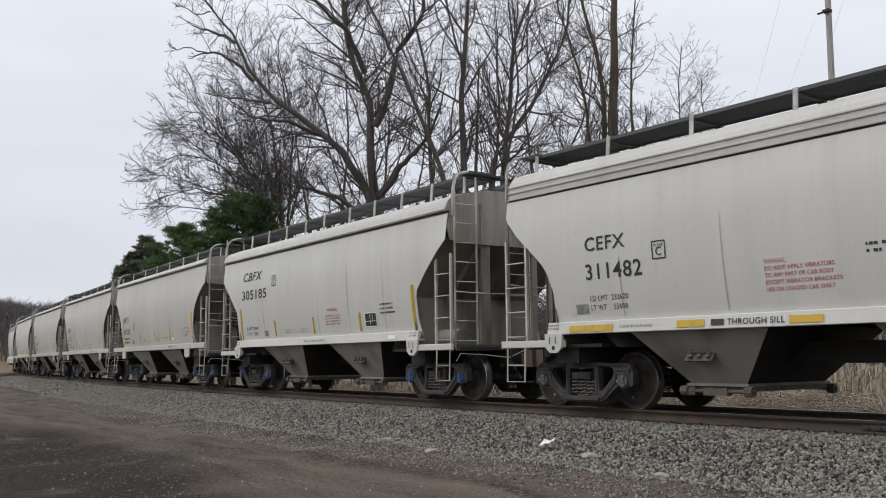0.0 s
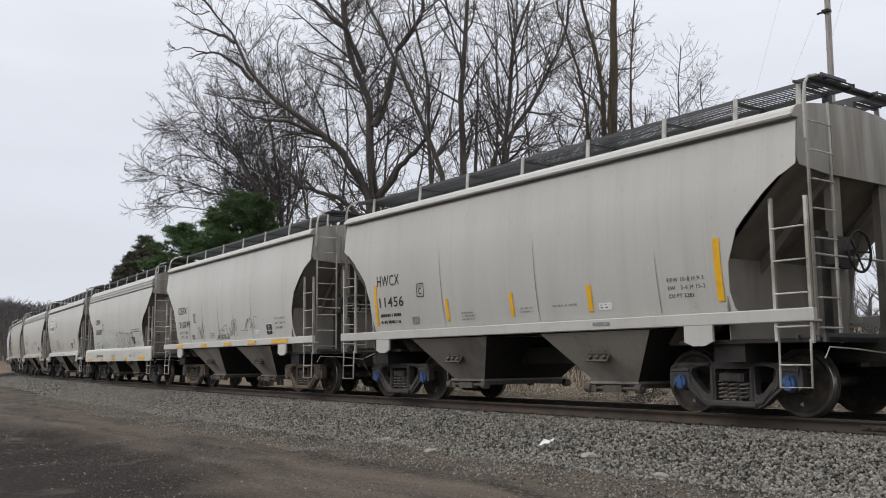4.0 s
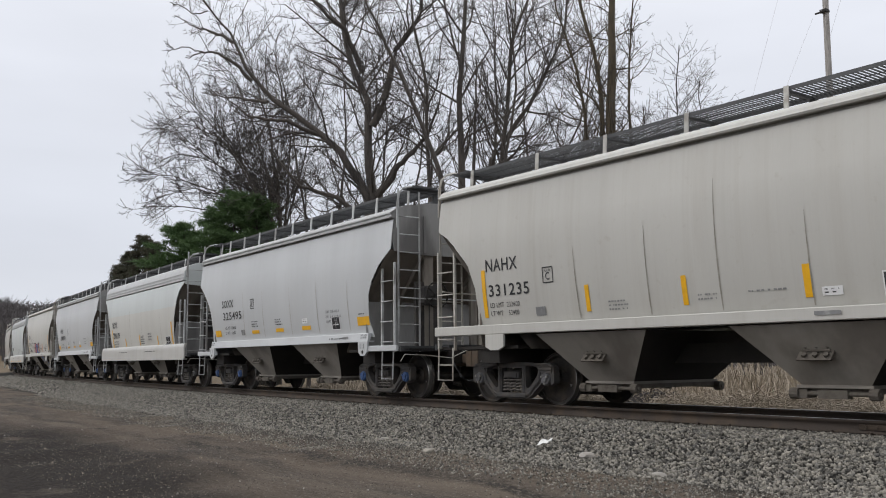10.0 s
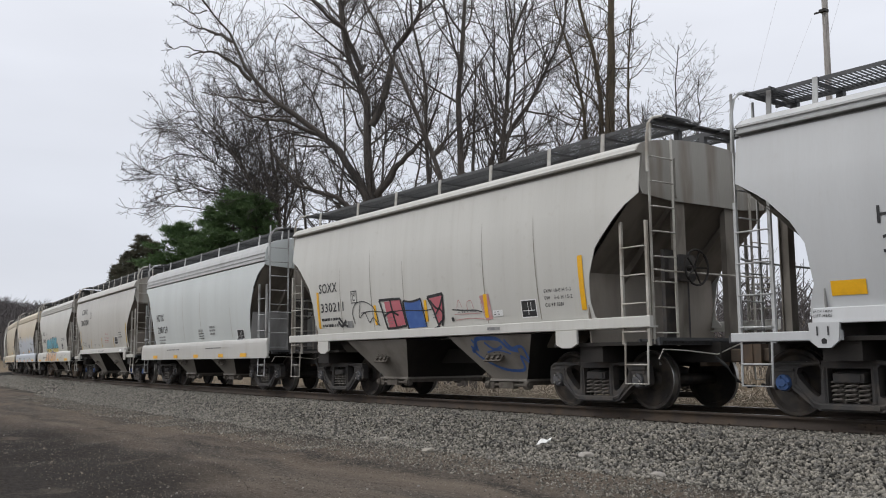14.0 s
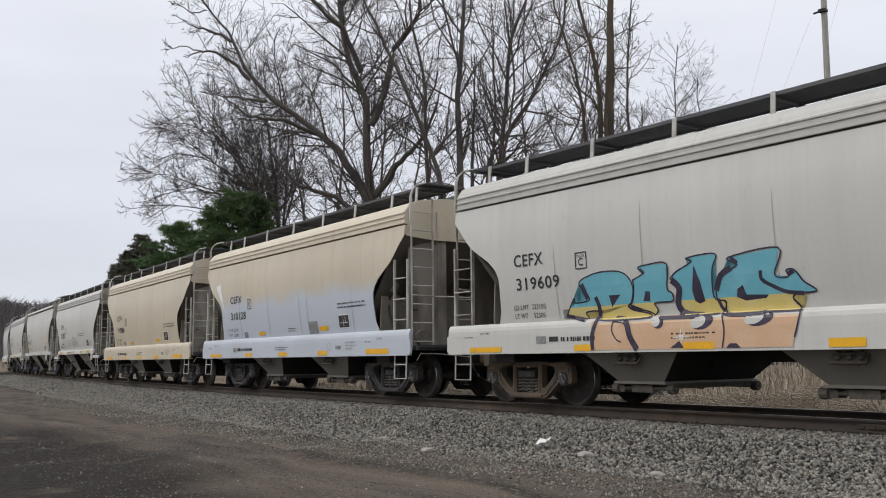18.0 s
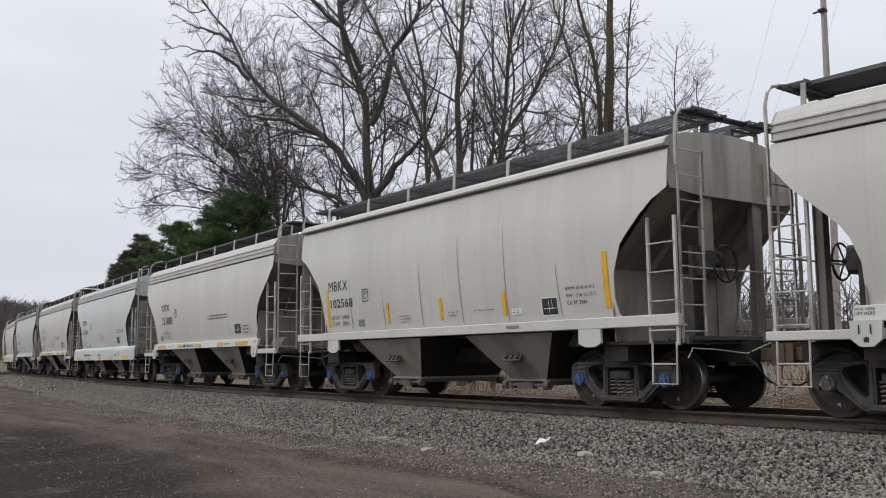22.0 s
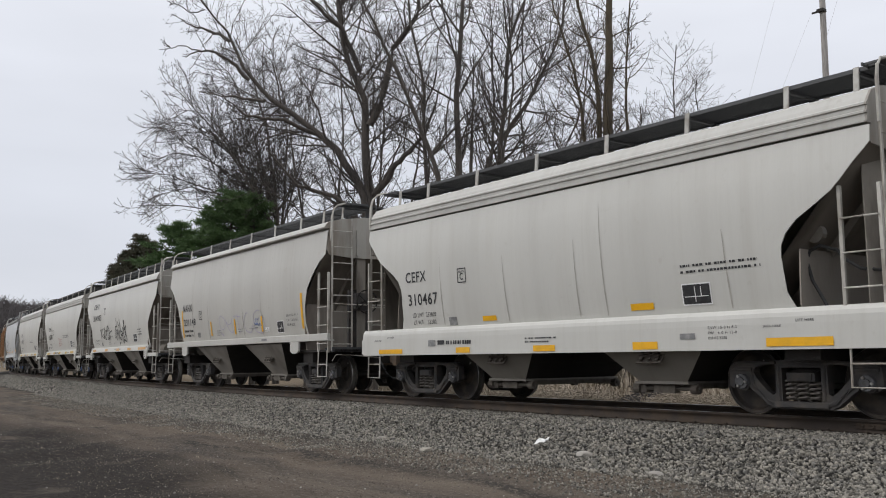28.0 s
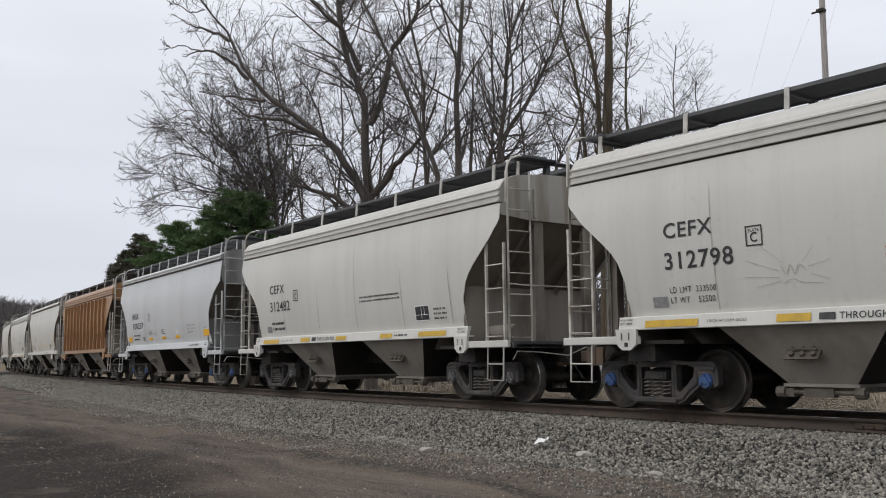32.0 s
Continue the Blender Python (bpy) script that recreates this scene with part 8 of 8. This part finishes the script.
bare_tree(13, (-26.4, 12.4), [
    (0.17, [(-0.3, G, 0), (-0.3, 8.3, 0), (0.05, 11.1, 0), (0.25, 13.9, 0), (0.86, 15.3, 0), (1.2, 19, 0)]),
    (0.17, [(-0.5, G, 0.3), (-0.4, 8.5, 0.2), (1.5, 11.3, 0), (2.7, 13.8, 0), (2.9, 15.3, 0), (3.2, 18, 0)]),
    (0.13, [(1.6, G, 1), (2.0, 7.5, 1), (3.2, 10.5, 1.2), (4.4, 13.4, 1.4)]),
], density=(1.3, 1.8, 2.4, 2.6), shrink=(0.2, 0.42), start=0.4)
bare_tree(14, (-19.4, 10.74), [
    (0.30, [(0.1, G, 0), (0.11, 8.0, 0), (0.2, 10.8, 0), (0.23, 12.7, 0), (0.2, 17, 0)]),
    (0.17, [(-0.25, G, 0.3), (-0.26, 8.8, 0.3), (-0.40, 11.2, 0.3), (-0.80, 12.8, 0.3), (-1.2, 16, 0.3)]),
    (0.12, [(-0.5, G, 0.5), (-0.62, 8.0, 0.5), (-0.95, 10.6, 0.5), (-1.5, 12.6, 0.5), (-1.9, 15, 0.5)]),
    (0.09, [(0.5, G, 0.3), (0.62, 8.6, 0.3), (0.75, 10.9, 0.3), (0.9, 13.5, 0.3)]),
], density=(3.0, 2.6, 2.8, 2.8), shrink=(0.07, 0.16), mats=("vine_bark", "twig"), thin=0.005, label="tall leafless tree with a vine-covered brown trunk")
bare_tree(15, (-45.3, 10.3), [
    (0.17, [(1.7, G, 0), (2.2, 8.1, 0), (1.5, 13.5, 0), (0.55, 16.7, 0), (-0.4, 18.6, 0)]),
    (0.12, [(1.6, G, 0.6), (1.9, 8.0, 0.6), (0.35, 10.3, 0.8), (-1.8, 11.8, 0.9), (-3.6, 12.2, 1.0), (-4.5, 11.6, 1.0)]),
    (0.12, [(1.5, G, -0.6), (1.9, 8.1, -0.6), (-0.1, 12.1, -0.6), (-2.4, 14.5, -0.8), (-3.3, 15.3, -1.0)]),
    (0.10, [(1.3, G, 0), (1.7, 7.9, 0), (-0.2, 9.6, 0), (-2.6, 10.1, -0.3), (-4.5, 9.2, -0.5)]),
    (0.09, [(1.2, G, 0.2), (1.6, 7.6, 0.2), (-1.2, 10.0, 0.2), (-3.6, 10.9, 0.1), (-5.0, 10.9, 0)]),
    (0.09, [(1.4, G, 0.2), (1.8, 7.8, 0.2), (-0.6, 11.0, 0.2), (-2.8, 12.6, 0.1), (-4.0, 13.6, 0)]),
    (0.13, [(1.8, G, 0.5), (2.1, 8.1, 0.5), (0.6, 13.4, 0.5), (-0.6, 16.6, 0.6), (-1.6, 17.4, 0.6)]),
    (0.12, [(2.2, G, 0.8), (2.5, 8.1, 0.8), (2.8, 12.9, 0.7), (2.4, 16.1, 0.6), (1.8, 18.4, 0.4)]),
    (0.10, [(2.4, G, 1.2), (2.8, 8.1, 1.2), (4.0, 12.6, 1.2), (4.6, 16.3, 1.2)]),
    (0.09, [(1.2, G, 0.4), (1.6, 7.5, 0.4), (-0.5, 8.6, 0.4), (-3.2, 8.8, 0.3), (-5.2, 8.6, 0.2)]),
    (0.11, [(1.6, G, -1.0), (1.9, 8.0, -1.0), (-0.9, 12.4, -1.0), (-3.0, 13.3, -1.1), (-4.1, 12.8, -1.2)]),
    (0.11, [(1.6, G, 1.4), (1.9, 8.0, 1.4), (0.9, 11.2, 1.4), (-1.5, 14.4, 1.3), (-3.1, 14.5, 1.2)]),
], density=(2.2, 2.3, 2.6, 2.5), shrink=(0.12, 0.25), thin=0.008, start=0.46)
bare_tree(17, (-36.5, 12.5), [
    (0.12, [(-1.2, G, 0), (-1.0, 7.0, 0), (-0.6, 12.0, 0), (-0.8, 17.0, 0)]),
    (0.11, [(0.6, G, 1), (0.9, 7.0, 1), (1.2, 12.0, 1), (1.0, 16.5, 1)]),
    (0.11, [(-2.6, G, 1), (-2.8, 7.0, 1), (-3.4, 11.0, 1), (-4.2, 15.0, 1)]),
    (0.10, [(2.2, G, 0), (2.6, 7.0, 0), (3.2, 11.0, 0), (3.4, 15.5, 0)]),
    (0.09, [(-1.2, G, 0), (-1.4, 6.0, 0), (-3.2, 8.4, 0), (-5.4, 9.6, 0)]),
    (0.09, [(0.2, G, 0.4), (0.0, 6.4, 0.4), (-1.6, 9.2, 0.4), (-2.6, 12.4, 0.4)]),
], density=(1.4, 1.9, 2.4, 2.4), shrink=(0.2, 0.38), thin=0.0065, start=0.35)
bare_tree(18, (-29.0, 16.0), [
    (0.12, [(-1.6, G, 0), (-1.5, 8.0, 0), (-1.2, 12.0, 0), (-1.4, 18.0, 0)]),
    (0.11, [(0.4, G, 1), (0.6, 8.0, 1), (0.2, 12.0, 1), (0.5, 17.5, 1)]),
    (0.11, [(2.2, G, 1), (2.5, 8.0, 1), (3.2, 12.0, 1), (3.6, 16.0, 1)]),
], density=(1.0, 1.5, 2.3, 2.6), shrink=(0.18, 0.34), thin=0.006, start=0.35)
bare_tree(16, (-18.0, 11.9), [
    (0.04, [(0.1, G, 0), (0.16, 6, 0), (0.2, 8.7, 0), (0.25, 11.1, 0)]),
    (0.03, [(0.8, G, 0.5), (0.9, 6, 0.5), (1.1, 9.8, 0.5)]),
    (0.03, [(-0.6, G, 0.5), (-0.7, 6, 0.5), (-0.6, 9.3, 0.5)]),
], density=(3.4, 2.6, 2.2, 2.0), shrink=(0.12, 0.24), start=0.62, upward=0.12, thin=0.0032, mats=("twig", "twig"), label="thin leafless sapling behind the track")


def conifer(seed, foot, height, base, width, mat, label, taper=0.75):
    """A pine: a trunk with drooping whorled boughs of many small needle tufts."""
    rng = np.random.default_rng(seed)
    tree = new("pine_tree")
    tree.location = (foot[0], foot[1], 0)
    tagged(tree, label, "tree", "trees behind the track")
    part("trunk", limb_tubes([([(0, 0, G), (0, 0, height * 0.5), (0, 0, height * 0.98)], 0.16, 0.02)], 8, "trunk", [M["bark"]]), tree)
    boughs, tufts = [], []
    z = base
    while z < height * 0.99:
        reach = width * (1 - (z - base) / (height - base)) ** taper * rng.uniform(0.75, 1.1)
        for q in range(6):
            a = rng.uniform(0, 2 * math.pi)
            r = max(reach * rng.uniform(0.6, 1.1), 0.25)
            pts = [np.array([0, 0, z]), np.array([math.cos(a) * r * 0.5, math.sin(a) * r * 0.5, z + 0.05 * r]), np.array([math.cos(a) * r, math.sin(a) * r, z + 0.10 * r + rng.normal() * 0.08])]
            boughs.append((pts, 0.03, 0.008))
            for c in range(int(14 + 22 * r)):
                t = rng.uniform(0.25, 1.05)
                at = pts[0] + (pts[2] - pts[0]) * t + rng.normal(size=3) * np.array([0.12, 0.12, 0.06])
                tufts.append(at)
        z += rng.uniform(0.22, 0.36)
    part("bough_mass", limb_tubes(boughs, 4, "bough_mass", [M["bark"]]), tree, kind="stuff")
    c = np.array(tufts)
    # each tuft: a few crossed slim blades
    vs, fs, k = [], [], 0
    out = c * np.array([1, 1, 0])
    out /= np.linalg.norm(out, axis=1)[:, None] + 1e-6
    for blade in range(9):
        d = rng.normal(size=c.shape) * 0.62 + out * 0.7 + np.array([0, 0, 0.30])
        d /= np.linalg.norm(d, axis=1)[:, None]
        e = np.cross(d, rng.normal(size=c.shape))
        e /= np.linalg.norm(e, axis=1)[:, None]
        ln = rng.uniform(0.16, 0.34, size=(len(c), 1))
        tri = np.stack([c - e * 0.017, c + e * 0.017, c + d * ln], 1)
        vs.append(tri.reshape(-1, 3))
        fs.append(k + np.arange(len(c) * 3).reshape(-1, 3))
        k += len(c) * 3
    part("needles", array_mesh("needles", np.concatenate(vs), np.concatenate(fs), [M[mat]]), tree, kind="stuff")
    return tree


conifer(21, (-41.2, 8.0), 9.15, 1.5, 2.7, "needles", "dense dark green pine behind the track", 0.42)
conifer(22, (-44.4, 6.8), 7.75, 1.5, 3.6, "needles", "low spreading green pine beside a taller one", 0.5)
conifer(25, (-40.1, 8.7), 8.75, 1.5, 2.6, "needles", "bushy green pine under bare branches", 0.5)
conifer(26, (-42.6, 7.5), 8.1, 1.5, 2.6, "needles", "bushy green pine between two others", 0.5)
for _i, (_x, _y, _h, _w) in enumerate(((-72.9, 15.5, 11.1, 3.9), (-70.8, 15.6, 10.1, 2.8), (-75.0, 15.1, 9.8, 2.8), (-76.7, 14.8, 8.7, 2.4), (-69.4, 15.5, 9.0, 2.6))):
    conifer(230 + _i, (_x, _y), _h, 2.0, _w, "needles_dark", "dull brownish green spruce behind the track", 0.7)


def far_woods(seed, count, x0, x1, y0, y1, name, high):
    """Leafless woods on the far hills: many small bare crowns as one mass."""
    rng = np.random.default_rng(seed)
    x, y = rng.uniform(x0, x1, count), rng.uniform(y0, y1, count)
    z = ground_height(x, y, np.full(count, 30.0)) - 0.5
    limbs = []
    for a, b, c in zip(x, y, z):
        h = rng.uniform(*high)
        limbs.append(([(a, b, c), (a, b, c + h * 0.5), (a + rng.normal() * 0.4, b, c + h)], 0.22, 0.05))
        for k in range(9):
            t = rng.uniform(0.35, 0.95)
            d = rng.normal(size=2)
            d /= np.hypot(*d)
            r = h * rng.uniform(0.15, 0.32)
            limbs.append(([(a, b, c + h * t), (a + d[0] * r * 0.6, b + d[1] * r * 0.6, c + h * t + r * 0.5), (a + d[0] * r, b + d[1] * r, c + h * t + r)], 0.10, 0.03))
    ob = new(name, limb_tubes(limbs, 3, name, [M["far_wood"]]))
    return tagged(ob, "grey-brown leafless woods on distant hills", "woods", kind="stuff")


far_woods(31, 3400, -430, -230, 10, 160, "far_woods", (6, 9.5))
far_woods(32, 700, -180, -60, 60, 150, "far_woods", (8, 13))

# utility pole with its wires
pole = new("utility_pole")
pole.location = (-15.8, 18.2, 0)
tagged(pole, "weathered grey wooden utility pole with thin wires", "utility pole")
part("shaft", Build().tube([(0, 0, -1.0), (0.1, 0.05, 6.0), (0.18, 0.1, 15.0)], 0.135, 14, r2=0.10).mesh("shaft", [M["pole"]], smooth=True), pole)
part("bracket", Build().box(-0.20, 0.05, -0.02, 0.02, 12.95, 13.01).box(0.04, 0.28, -0.13, 0.13, 12.93, 13.03).mesh("bracket", [M["shaded_grime"]]), pole)
for foot, top in (((-0.3, 0, 12.85), (-1.72, -1.8, 7.5)), ((-0.58, -1.7, 13.4), (-1.34, -3.33, 8.0)), ((0.2, 0.1, 11.9), (1.2, 0.4, 15.0))):
    part("wire", Build().tube([foot, top], 0.004, 4).mesh("wire", [M["wire"]]), pole, "thin slanting wire")


# ---- dead grass and brush beyond the track ----
def grass(seed, count, s0, s1, lat0, lat1, high, mat, name, tag):
    """Bent blades of dead grass, as one mass."""
    rng = np.random.default_rng(seed)
    ss, lat = rng.uniform(min(s0, s1), max(s0, s1), count), lat0 + (lat1 - lat0) * rng.random(count) ** 1.3
    x, y, a = track(ss, lat)
    z = ground_height(x, y, lat) - 0.02
    h = rng.uniform(*high, count) * (0.6 + 0.4 * np.sin(x * 1.7 + y * 0.8) ** 2)
    t = rng.uniform(0, 2 * math.pi, count)
    lean = rng.uniform(0.2, 1.3, count) * h
    w = rng.uniform(0.006, 0.014, count)
    dx, dy = np.cos(t), np.sin(t)
    foot = np.stack([x, y, z], -1)
    side = np.stack([-dy * w, dx * w, np.zeros(count)], -1)
    mid = foot + np.stack([dx * lean * 0.35, dy * lean * 0.35, h * 0.7], -1)
    tip = foot + np.stack([dx * lean, dy * lean, h * rng.uniform(0.6, 1.0, count)], -1)
    v = np.stack([foot - side, foot + side, mid + side * 0.8, mid - side * 0.8, tip], 1).reshape(-1, 3)
    k = (np.arange(count) * 5)[:, None]
    f = np.concatenate([k + np.array([0, 1, 2]), k + np.array([0, 2, 3]), k + np.array([3, 2, 4])])
    ob = new(name, array_mesh(name, v, f, [mat]))
    return tagged(ob, tag, "grass", kind="stuff")


grass(41, 42000, -3.0, -40.0, 3.2, 9.0, (0.10, 0.38), M["straw"], "dead_grass", "matted tan dead grass on the bank behind the track")
grass(42, 12000, 6.0, -40.0, 8.0, 16.0, (0.3, 0.7), M["straw"], "tall_dead_grass", "tall tan dead weeds behind the track")
grass(43, 320, -8.0, -16.0, -9.0, -6.6, (0.02, 0.05), M["straw"], "lane_grass", "sparse dead grass on the dirt lane")


def brush_pile(seed, x, y, size, count, mat, label):
    """A heap of cut branches and stalks."""
    rng = np.random.default_rng(seed)
    lat, _ = side_of(np.array([x]), np.array([y]))
    z = float(ground_height(np.array([x]), np.array([y]), lat)[0])
    r = size * np.sqrt(rng.random(count))
    t = rng.uniform(0, 2 * math.pi, count)
    top = size * 0.55 * (1 - (r / size) ** 2)
    c = np.stack([r * np.cos(t), r * np.sin(t), top * rng.random(count) + 0.02], -1)
    d = rng.normal(size=(count, 3)) * np.array([1, 1, 0.35])
    d /= np.linalg.norm(d, axis=1)[:, None]
    ln = rng.uniform(0.3, 1.1, count)[:, None]
    p = np.stack([c - d * ln / 2, c + rng.normal(size=c.shape) * 0.03, c + d * ln / 2], 1)
    p[:, :, 2] = np.maximum(p[:, :, 2], 0.0)
    rad = rng.uniform(0.004, 0.014, count)
    ob = new("brush_pile", bundle("brush_pile", [(p, rad, rad * 0.6)], 4, [mat]))
    ob.location = (x, y, z)
    return tagged(ob, label, "brush pile", kind="stuff")


brush_pile(51, -11.4, 5.6, 1.3, 1600, M["straw"], "heap of dry cut stalks beside the track")
brush_pile(52, -14.6, 6.4, 1.1, 900, M["twig"], "heap of grey cut branches beside the track")
brush_pile(53, -19.0, 6.2, 1.2, 900, M["straw"], "heap of dry cut stalks beside the track")


for i, (x, y, size) in enumerate(((-8.6, 4.9, 1.1), (-10.2, 6.4, 1.4), (-12.9, 5.2, 1.2), (-15.8, 5.4, 1.2), (-17.4, 6.0, 1.3), (-21.5, 5.6, 1.2), (-6.6, 6.2, 1.4))):
    brush_pile(70 + i, x, y, size, 1500, M["straw"], "heap of pale dry brush beyond the rails")


def shrub(seed, x, y, high, stems):
    """A leafless thicket bush."""
    rng = np.random.default_rng(seed)
    lat, _ = side_of(np.array([x]), np.array([y]))
    z = float(ground_height(np.array([x]), np.array([y]), lat)[0])
    a = rng.uniform(0, 2 * math.pi, stems)
    r = rng.uniform(0.1, 0.9, stems)
    tip = np.stack([np.cos(a) * r * high * 0.45, np.sin(a) * r * high * 0.45, high * rng.uniform(0.6, 1.0, stems)], -1)
    foot = np.stack([np.cos(a) * 0.2, np.sin(a) * 0.2, np.full(stems, -0.1)], -1)
    u = np.linspace(0, 1, 5)[None, :, None]
    p = foot[:, None] * (1 - u) + tip[:, None] * u + rng.normal(size=(stems, 5, 3)) * 0.06
    rad = rng.uniform(0.012, 0.03, stems)
    one = (p, rad, rad * 0.3)
    two = sprout(rng, one, 3.0, 4, 0.3, (0.4, 1.0), (0.25, 0.5), 0.15, 1.3, 0.006)
    three = sprout(rng, two, 3.5, 3, 0.3, (0.4, 1.0), (0.4, 0.7), 0.1, 0.7, 0.005)
    ob = new("bare_shrub")
    ob.location = (x, y, z)
    tagged(ob, "leafless tangled shrub beyond the track", "shrub", "shrubs beyond the track")
    part("stem_mass", bundle("stem_mass", [one], 5, [M["bark"]]), ob, kind="stuff")
    part("twig_mass", bundle("twig_mass", [two, three], 3, [M["twig"]]), ob, kind="stuff")


for i, (x, y, h) in enumerate(((-6.5, 17, 5.5), (-9.5, 19, 5.0), (-3.5, 20, 6.0), (-12.5, 15, 4.2), (-16.5, 14, 4.0), (-21, 13, 4.0), (-25.5, 13.5, 4.5), (-30, 14, 4.5), (-35, 14, 4.5), (-40, 14.5, 4.5), (-8, 26, 7.0), (-14, 24, 6.0))):
    shrub(60 + i, x, y, h, 9)
bare_tree(19, (-8.8, 27.0), [
    (0.16, [(0.2, G, 0), (0.1, 4.0, 0), (0.5, 7.5, 0), (0.2, 11.0, 0)]),
    (0.10, [(0.2, 3.0, 0), (-1.2, 5.5, 0.4), (-2.4, 8.0, 0.6)]),
    (0.10, [(0.2, 3.6, 0), (1.6, 6.0, -0.4), (2.6, 8.6, -0.6)]),
], density=(2.0, 1.8, 2.2, 2.4), shrink=(0.2, 0.45))


# ---- what moves ----
def gone(t):
    """How far the train has gone at t seconds, counted from 13 s."""
    u = t - 13.0
    return 11.315 * u - 0.00883 * u * u / 2 + 0.00083 * u ** 3 / 6


def car_pose(s, half):
    x0, y0, _ = track(s - half)
    x1, y1, _ = track(s + half)
    z0, z1 = float(grade(x0)), float(grade(x1))
    return pose((x0 + x1) / 2, (y0 + y1) / 2, (z0 + z1) / 2, 0, -math.degrees(math.atan2(z1 - z0, 2 * half)), math.degrees(math.atan2(y1 - y0, x1 - x0)))


def motions():
    for car, axles, place, kind, number in TRAIN:
        half = KINDS[kind]["w"]
        walk(car, [(t, car_pose(place + gone(t), half)) for t in range(33)])
        for wheel, centre, ax in axles:
            # the wheels turn as they roll; keyed closely while they are near
            near = [n for n in range(961) if -48 < place + centre + gone(n / 30) < 0]
            if not near:
                continue

            def turned(n):
                return pose(ax, 0, 0.457, 0, math.degrees(gone(n / 30) / 0.457) % 360, 0)
            rows = [(n / 30, turned(n)) for n in near]
            if near[0] > 0:
                rows.insert(0, (0.0, turned(near[0])))
            if near[-1] < 960:
                rows.append((32.0, turned(near[-1])))
            walk(wheel, rows)


motions()
